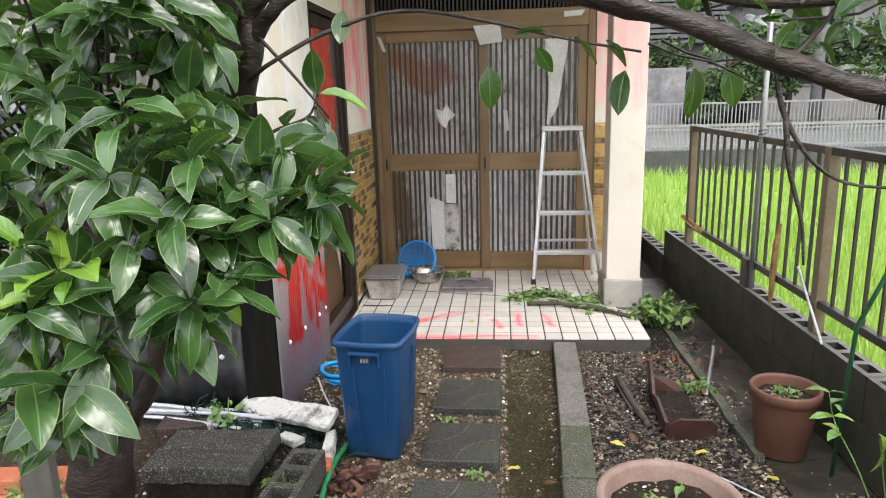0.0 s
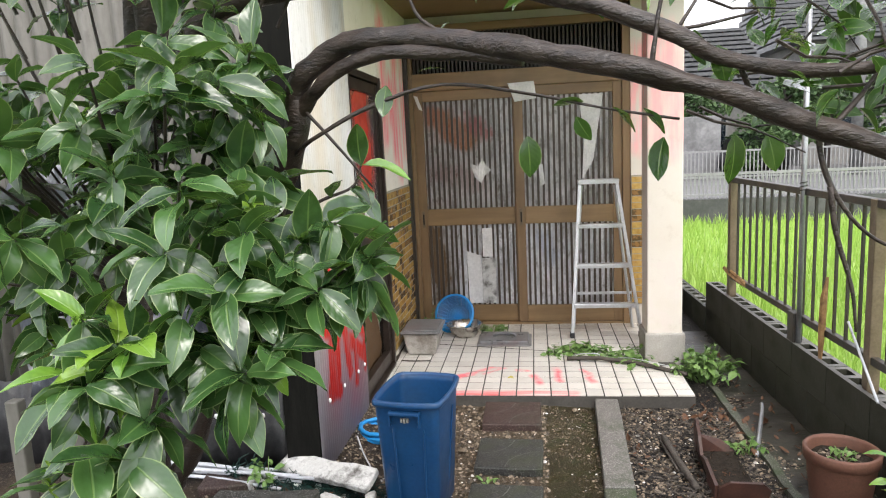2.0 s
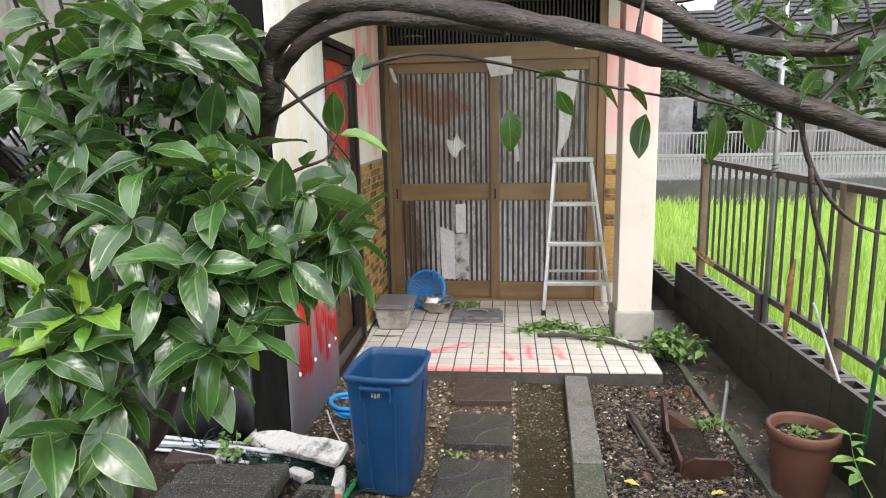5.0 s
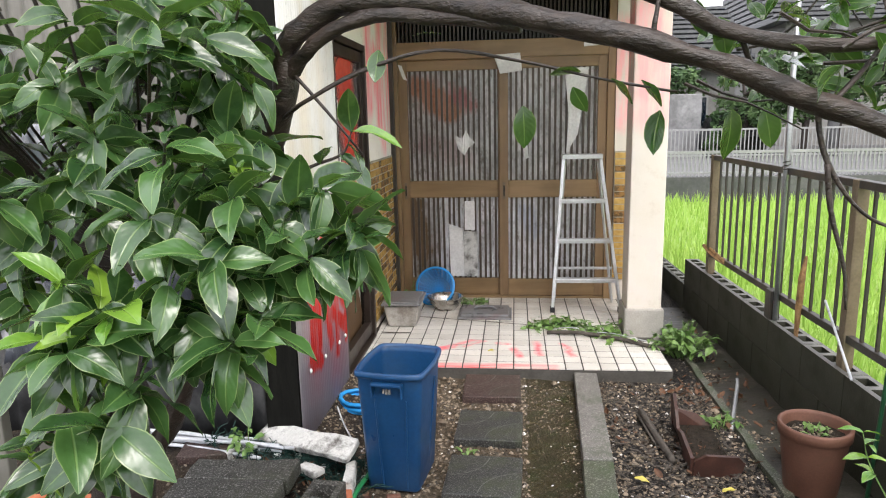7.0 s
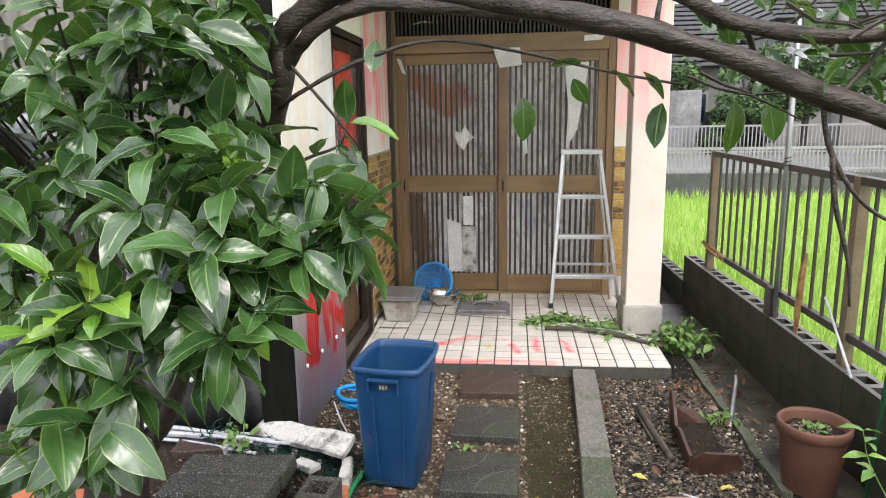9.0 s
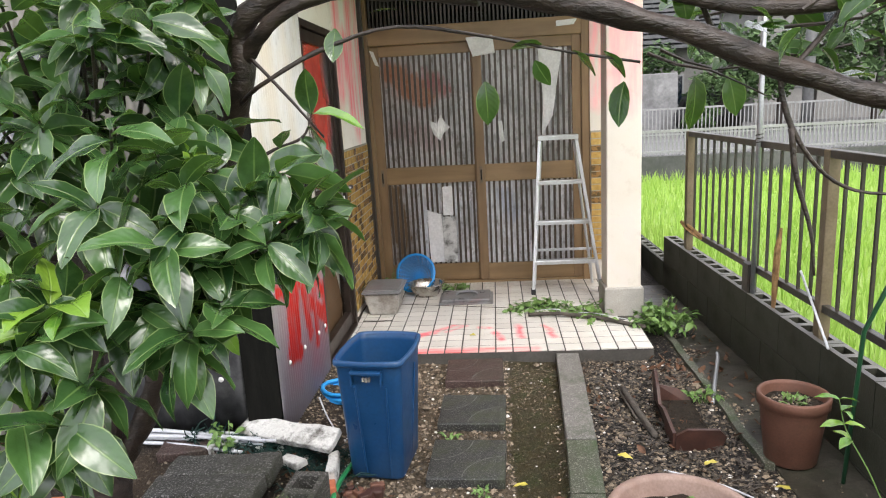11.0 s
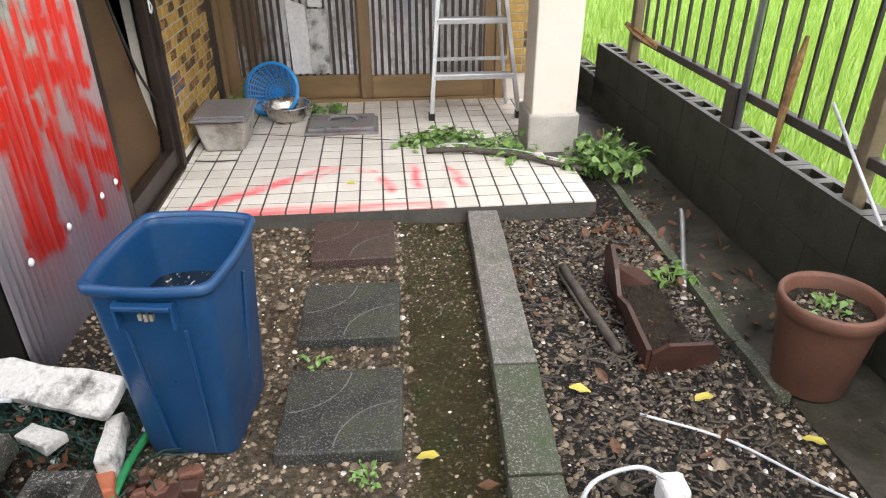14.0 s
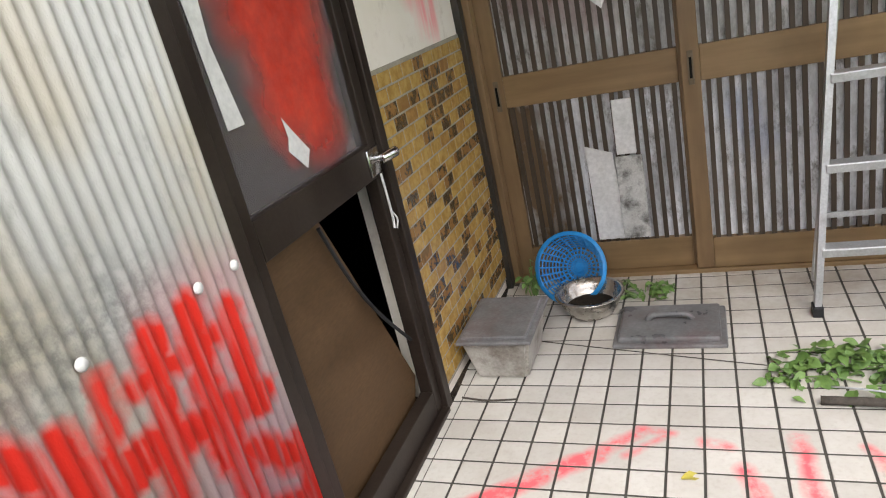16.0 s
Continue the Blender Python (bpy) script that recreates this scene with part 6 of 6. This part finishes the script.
tagged(part("stalk_mass", bm, M["weed"], prune), kind="stuff")
joined("leafage", lv, prune)
rod("dry_twig", [(-0.80, 4.82, 0.062), (-0.70, 4.80, 0.066), (-0.60, 4.815, 0.062)], 0.004, "stick", "thin dry twig on the tiles", "twig")
rod("dry_twig", [(-0.62, 5.2, 0.062), (0.0, 5.06, 0.064), (0.2, 5.02, 0.062)], 0.002, "stick", "thin dry stem on the tiles", "twig")

# fallen leaves, each its own thing
random.seed(51)
for i, (x, y, z, k) in enumerate(((0.98, 3.02, 0.02, 0), (1.18, 2.82, 0.02, 0), (0.22, 2.88, 0.012, 0), (0.30, 2.78, 0.012, 1), (-0.06, 4.47, 0.064, 0), (0.86, 2.62, 0.02, 0), (1.05, 2.5, 0.02, 0), (0.6, 3.1, 0.012, 0))):
    ob = piece("fallen_leaf", FALLEN[k], None, aim((x, y, z), (random.uniform(-1, 1), random.uniform(-1, 1), 0), 0.1, 0.9))
    tagged(ob, "yellowed fallen leaf on the wet ground" if k == 0 else "brown fallen leaf on the wet ground", "leaf", "fallen leaves")
dead = []
for _ in range(330):
    x, y = random.choice(((random.uniform(0.86, 1.04), random.uniform(3.2, 3.6)), (random.gauss(-0.48, 0.06), random.gauss(2.78, 0.10)), (random.uniform(-1.2, -0.6), random.uniform(2.9, 3.15)), (random.gauss(1.08, 0.12), random.gauss(4.0, 0.1)), (random.uniform(0.55, 1.2), random.uniform(2.5, 4.1)), (random.uniform(1.2, 1.42), random.uniform(3.3, 5.2))))
    dead.append((FALLEN[1], aim((x, y, hills(x, y) + 0.012), (random.uniform(-1, 1), random.uniform(-1, 1), random.uniform(-0.1, 0.3)), random.uniform(-0.6, 0.6), random.uniform(0.35, 0.9))))
joined("leaf_litter", dead, None, "scattered brown leaf litter")
bpy.data.objects["leaf_litter"]["category"] = "litter"

# gravel
random.seed(61)
verts, faces = [], []


def pebble(x, y, z, r):
    base = len(verts)
    f = random.random() * 6.28
    e, h = random.uniform(0.6, 1), random.uniform(0.45, 0.8)
    c, s = math.cos(f), math.sin(f)
    for dx, dy, dz in ((1, 0, 0.1), (0.4, 0.9, 0), (-0.7, 0.7, 0.1), (-0.95, -0.2, 0), (-0.3, -0.9, 0.1), (0.7, -0.7, 0), (0.35, 0.1, 1), (-0.3, 0.2, 0.9), (0.0, -0.4, 0.95)):
        u, v = dx * r * random.uniform(0.8, 1.15), dy * r * e * random.uniform(0.8, 1.15)
        verts.append((x + u * c - v * s, y + u * s + v * c, z + dz * r * h))
    for q in ((0, 1, 6), (1, 7, 6), (1, 2, 7), (2, 3, 7), (3, 8, 7), (3, 4, 8), (4, 5, 8), (5, 6, 8), (5, 0, 6), (6, 7, 8)):
        faces.append([base + i for i in q])


def strew(n, xr, yr, r0, r1):
    for _ in range(n):
        x, y = random.uniform(*xr), random.uniform(*yr)
        pebble(x, y, hills(x, y) - 0.002, random.uniform(r0, r1) * random.uniform(0.6, 1))


strew(5200, (-0.62, 0.17), (1.6, 4.2), 0.006, 0.019)
strew(7500, (-0.62, 0.17), (1.9, 4.2), 0.003, 0.009)
strew(1500, (-0.83, -0.5), (3.25, 4.2), 0.004, 0.014)
strew(4000, (0.5, 1.25), (1.7, 4.2), 0.003, 0.008)
strew(900, (0.14, 0.44), (1.6, 4.2), 0.003, 0.010)
strew(900, (0.14, 0.46), (3.5, 4.2), 0.003, 0.010)
strew(700, (0.36, 0.46), (1.8, 3.5), 0.004, 0.012)
strew(7500, (0.5, 1.25), (1.7, 4.2), 0.005, 0.017)
strew(2200, (1.13, 1.46), (2.0, 5.2), 0.003, 0.012)
strew(260, (-1.2, -0.8), (2.55, 2.92), 0.004, 0.008)
strew(700, (0.9, 1.35), (4.2, 5.7), 0.005, 0.013)
strew(1500, (-1.3, -0.6), (2.3, 3.2), 0.004, 0.013)
for x, y in ((0.12, 3.7), (0.62, 3.24), (0.72, 2.95), (-0.25, 3.6), (-0.33, 3.8), (1.07, 3.75), (1.12, 3.8), (0.64, 2.75), (0.9, 2.8), (0.33, 4.12)):
    pebble(x, y, 0, 0.024)
for px, py, pz, pr in ((1.278, 3.08, 0.243, 0.085), (0.615, 2.20, 0.298, 0.15)):
    for _ in range(120):
        a, r = random.random() * 6.28, pr * random.random() ** 0.5
        pebble(px + r * math.cos(a), py + r * math.sin(a), pz, random.uniform(0.003, 0.010))
me = bpy.data.meshes.new("gravel")
me.from_pydata(verts, [], faces)
me.materials.append(M["stone"])
tagged(put(new("gravel", me)), "wet mixed brown and grey gravel", "gravel", kind="stuff")
# wood chips in the bed
random.seed(62)
bm = bmesh.new()
for _ in range(900):
    x, y, a = random.uniform(0.54, 1.12), random.uniform(2.6, 4.15), random.random() * 3.14
    l, w = random.uniform(0.008, 0.028), random.uniform(0.0015, 0.004)
    c, s = math.cos(a), math.sin(a)
    z = random.uniform(0.002, 0.014)
    tz = random.uniform(-0.006, 0.006)
    vs = [bm.verts.new((x + u * c - v * s, y + u * s + v * c, z + k)) for u, v, k in ((-l, -w, -tz), (l, -w, tz), (l, w, tz), (-l, w, -tz), (0, 0, 0.004))]
    for i in range(4):
        bm.faces.new((vs[i], vs[(i + 1) % 4], vs[4]))
single("wood_chips", bm, M["stick"], "dark rotting wood chips in the bed", "mulch", "stuff")

# ---------------------------------------------------------------- beyond the fence
random.seed(71)
verts, faces = [], []
for _ in range(60000):
    d = random.random() ** 1.7
    y = 1.2 + d * 12.2
    x = 1.75 + random.random() * (3.0 + 1.2 * y)
    if y > 13.3:
        continue
    h, w, a = random.uniform(0.26, 0.42), random.uniform(0.004, 0.007) * (1 + 0.14 * y), random.random() * 3.14
    lx, ly = random.gauss(0, 0.06), random.gauss(0, 0.06)
    b = len(verts)
    c, s = math.cos(a) * w, math.sin(a) * w
    verts += [(x - c, y - s, -0.3), (x + c, y + s, -0.3), (x + c * 0.7 + lx * 0.4, y + s * 0.7 + ly * 0.4, -0.3 + h * 0.6), (x - c * 0.7 + lx * 0.4, y - s * 0.7 + ly * 0.4, -0.3 + h * 0.6), (x + lx, y + ly, -0.3 + h)]
    faces += [[b, b + 1, b + 2, b + 3], [b + 3, b + 2, b + 4]]
me = bpy.data.meshes.new("rice_field")
me.from_pydata(verts, [], faces)
me.materials.append(M["rice"])
tagged(put(new("rice_field", me)), "bright green young rice field", "crop", kind="stuff")
single("field_mat", boxes((1.75, -4, -0.31, 40, 13.4, -0.16)), M["rice"], "dense low rice growth", "crop", "structure")

single("far_ground", boxes((-40, 19.5, -0.5, 90, 120, 0.22)), M["asphalt"], "open ground across the road", "ground", "structure")
single("retaining_wall", boxes((-2, 13.4, -0.4, 60, 13.7, 0.30)), M["far_wall"], "dark stained concrete retaining wall beyond the field", "wall", "structure")
single("road", boxes((-2, 13.7, -0.4, 60, 19.5, 0.26)), M["asphalt"], "pale road beyond the rice field", "road", "structure")


def guard_fence(y, z0, z1, x0, x1, step, label):
    f = thing("guard_fence", (x0, y, z0), label, "fence", "road fences")
    part("top_rail", boxes((x0, y - 0.02, z1 - 0.05, x1, y + 0.02, z1)), M["rail_white"], f)
    part("bottom_rail", boxes((x0, y - 0.02, z0 + 0.06, x1, y + 0.02, z0 + 0.10)), M["rail_white"], f)
    me = mesh_of("bar", boxes((-0.012, -0.012, z0, 0.012, 0.012, z1 - 0.04)), M["rail_white"])
    for i in range(int((x1 - x0) / step)):
        piece("bar", me, f, pose(x0 + i * step, y, 0))


guard_fence(13.55, 0.29, 0.78, 2.2, 11, 0.075, "pale metal guard fence on the retaining wall")
guard_fence(19.3, 0.26, 1.05, 3.0, 16, 0.10, "pale metal guard fence across the road")


def house(name, x0, y0, x1, y1, z0, eave, ridge, wall_mat, label, windows):
    h = thing(name, ((x0 + x1) / 2, (y0 + y1) / 2, z0), label, "house")
    part("wall", boxes((x0, y0, z0, x1, y1, eave)), M[wall_mat], h)
    bm = bmesh.new()
    o = 0.5
    rows = 12
    for i in range(rows):
        t0, t1 = i / rows, (i + 1) / rows
        ya, yb = y0 - o + ((y0 + y1) / 2 - y0 + o) * t0, y0 - o + ((y0 + y1) / 2 - y0 + o) * t1
        za, zb = eave + (ridge - eave) * t0, eave + (ridge - eave) * t1
        n = int((x1 - x0 + 2 * o) / 0.3)
        for j in range(n):
            xa = x0 - o + j * 0.3
            box(bm, xa, ya, za - 0.02, xa + 0.285, yb + 0.05, za + 0.035)
        box(bm, x0 - o, ya, za - 0.12, x1 + o, y1 - (ya - y0), zb - 0.06)
    part("roof", bm, M["roof"], h, "grey tiled roof")
    for wx, wz, ww, wh in windows:
        w = part("window", boxes((wx, y0 - 0.05, wz, wx + ww, y0 + 0.02, wz + wh)), M["rail_white"], h)
        part("pane", boxes((wx + 0.06, y0 - 0.06, wz + 0.06, wx + ww - 0.06, y0 - 0.04, wz + wh - 0.06)), M["water"], w)
    return h


house("tiled_house", 0.5, 23, 7.0, 30, 0.2, 2.9, 5.2, "render_far", "pale house with a grey tiled roof across the road", ((5.0, 1.0, 1.2, 1.0),))
house("tiled_house", 9.5, 26, 20, 34, 0.2, 4.6, 7.0, "render_far", "large pale house with a grey tiled roof behind trees", ((10.5, 1.4, 1.6, 1.2), (14, 1.4, 1.6, 1.2), (11, 3.2, 1.4, 0.9)))
single("yard_wall", boxes((3.2, 20.6, 0.2, 5.4, 20.8, 2.0), bevel=0.03), M["grey_far"], "grey stained rendered yard wall across the road", "wall", "structure")
pole2 = thing("utility_pole", (8.8, 20.2, 0.2), "grey concrete utility pole across the road", "pole")
bm = bmesh.new()
tube(bm, [(8.8, 20.2, 0.2), (8.8, 20.2, 8)], [0.15, 0.11], 14)
part("shaft", bm, M["grey_far"], pole2, smooth=True)
car = thing("parked_car", (6.0, 20.9, 0.2), "dark parked car partly hidden across the road", "car")
bm = bmesh.new()
g = box(bm, 5.3, 20.4, 0.45, 7.2, 21.6, 0.95)
g = box(bm, 5.6, 20.5, 0.95, 6.9, 21.5, 1.4)
for v in g:
    if v.co.z > 1.2:
        v.co.x = 6.25 + (v.co.x - 6.25) * 0.75
bmesh.ops.bevel(bm, geom=bm.edges[:], offset=0.07, segments=2, affect="EDGES")
part("body", bm, M["black_sheet"], car, smooth=True)
for x in (5.7, 6.8):
    bm = bmesh.new()
    tube(bm, [(x, 20.38, 0.5), (x, 20.6, 0.5)], 0.3, 18)
    part("wheel", bm, M["dark_gap"], car)


def far_tree(x, y, z, h, r, seed, label):
    random.seed(seed)
    t = thing("garden_tree", (x, y, z), label, "tree")
    bm = bmesh.new()
    tube(bm, [(x, y, z), (x + 0.1, y, z + h * 0.5), (x - 0.05, y, z + h * 0.9)], [0.12, 0.08, 0.03], 8)
    for k in range(5):
        a = k * 1.3
        tube(bm, [(x, y, z + h * (0.35 + 0.1 * k)), (x + r * 0.7 * math.cos(a), y + r * 0.7 * math.sin(a), z + h * (0.45 + 0.1 * k))], [0.05, 0.02], 6)
    part("trunk", bm, M["bark"], t)
    vs, fs = [], []
    clumps = [(Vector((random.gauss(0, r * 0.5), random.gauss(0, r * 0.5), h * random.uniform(0.35, 1.0))), random.uniform(0.25, 0.5) * r) for _ in range(16)]
    for c, cr in clumps:
        for _ in range(130):
            d = Vector((random.gauss(0, 1), random.gauss(0, 1), random.gauss(0, 0.55))).normalized() * cr * random.uniform(0.6, 1.05)
            p = Vector((x, y, z)) + c + d
            s = random.uniform(0.05, 0.11)
            u = Vector((random.gauss(0, 1), random.gauss(0, 1), random.gauss(0, 0.6))).normalized() * s
            w = Vector((random.gauss(0, 1), random.gauss(0, 1), random.gauss(0, 0.6))).normalized() * s * 0.7
            b = len(vs)
            vs += [p - u, p + w, p + u, p - w]
            fs.append([b, b + 1, b + 2, b + 3])
    me = bpy.data.meshes.new("crown")
    me.from_pydata(vs, [], fs)
    me.materials.append(M["far_leaf"])
    tagged(put(new("crown", me), t), kind="stuff")


far_tree(7.4, 21.5, 0.2, 2.9, 1.0, 1, "clipped dark green garden tree across the road")
far_tree(9.6, 21.8, 0.2, 3.0, 1.1, 2, "clipped dark green garden tree across the road")
far_tree(12.4, 22, 0.2, 3.2, 1.3, 3, "clipped dark green garden tree across the road")
far_tree(4.6, 21.6, 0.9, 1.8, 0.9, 4, "low olive garden shrub above the yard wall")
far_tree(15.0, 22, 0.2, 3.4, 1.4, 5, "clipped dark green garden tree across the road")
far_tree(18.5, 23, 0.2, 3.8, 1.6, 6, "clipped dark green garden tree across the road")
far_tree(6.5, 20.5, 0.2, 2.3, 0.8, 8, "olive garden tree behind the road fence")
far_tree(8.3, 20.9, 0.2, 3.0, 0.9, 9, "olive garden tree behind the road fence")
far_tree(10.9, 20.8, 0.2, 3.4, 1.2, 10, "olive garden tree behind the road fence")
far_tree(13.6, 21.0, 0.2, 3.8, 1.4, 11, "tall dark green garden tree across the road")
far_tree(5.9, 20.0, 0.2, 0.8, 0.45, 7, "small pale shrub by the road fence")

# ---------------------------------------------------------------- tiles, last
tile_mesh = mesh_of("tile", boxes((-0.0462, -0.0462, 0, 0.0462, 0.0462, 0.010), bevel=0.0018), M["tile"])
random.seed(81)
for i in range(18):
    for j in range(16):
        x, y = 0.95 - 0.1 * i, 4.25 + 0.1 * j
        if x < -0.84 or y > 5.75:
            continue
        if i == 0 and 5 <= j <= 8:
            continue
        piece("tile", tile_mesh, porch, pose(x, y, 0.0505 + random.uniform(-0.0006, 0.0006), random.uniform(-0.25, 0.25), random.uniform(-0.25, 0.25), 0))
half = mesh_of("tile", boxes((-0.018, -0.0462, 0, 0.0222, 0.0462, 0.010), bevel=0.0018), M["tile"])
for j in range(16):
    if 4.25 + 0.1 * j < 5.75:
        piece("tile", half, porch, pose(-0.822, 4.25 + 0.1 * j, 0.0505))
bt = mesh_of("brick_tile", boxes((-0.006, -0.0455, -0.0215, 0.006, 0.0455, 0.0215), bevel=0.002), M["brick_tile"])
bth = mesh_of("brick_tile", boxes((-0.006, -0.022, -0.0225, 0.006, 0.022, 0.0225), bevel=0.0022), M["brick_tile"])
part("mortar", boxes((X0, 4.797, 0.11, X0 + 0.0095, 5.73, 1.22)), M["joint"], side)
for r in range(22):
    z = 0.145 + r * 0.0495
    off = 0.05 if r % 2 else 0.0
    for c in range(10):
        y = 4.845 + c * 0.0985 + off
        if y + 0.047 > 5.745:
            continue
        piece("brick_tile", bt, side, pose(X0 + 0.006, y, z))
    if off:
        piece("brick_tile", bth, side, pose(X0 + 0.006, 4.822, z))
part("mortar", boxes((0.862, 5.7105, 0.22, 1.078, 5.72, 1.22)), M["joint"], front)
for r in range(20):
    z = 0.245 + r * 0.0495
    for c in range(2):
        x = 0.91 + c * 0.0985 - (0.0 if r % 2 else 0.0)
        piece("brick_tile", bt, front, pose(x, 5.714, z, 0, 0, 90))
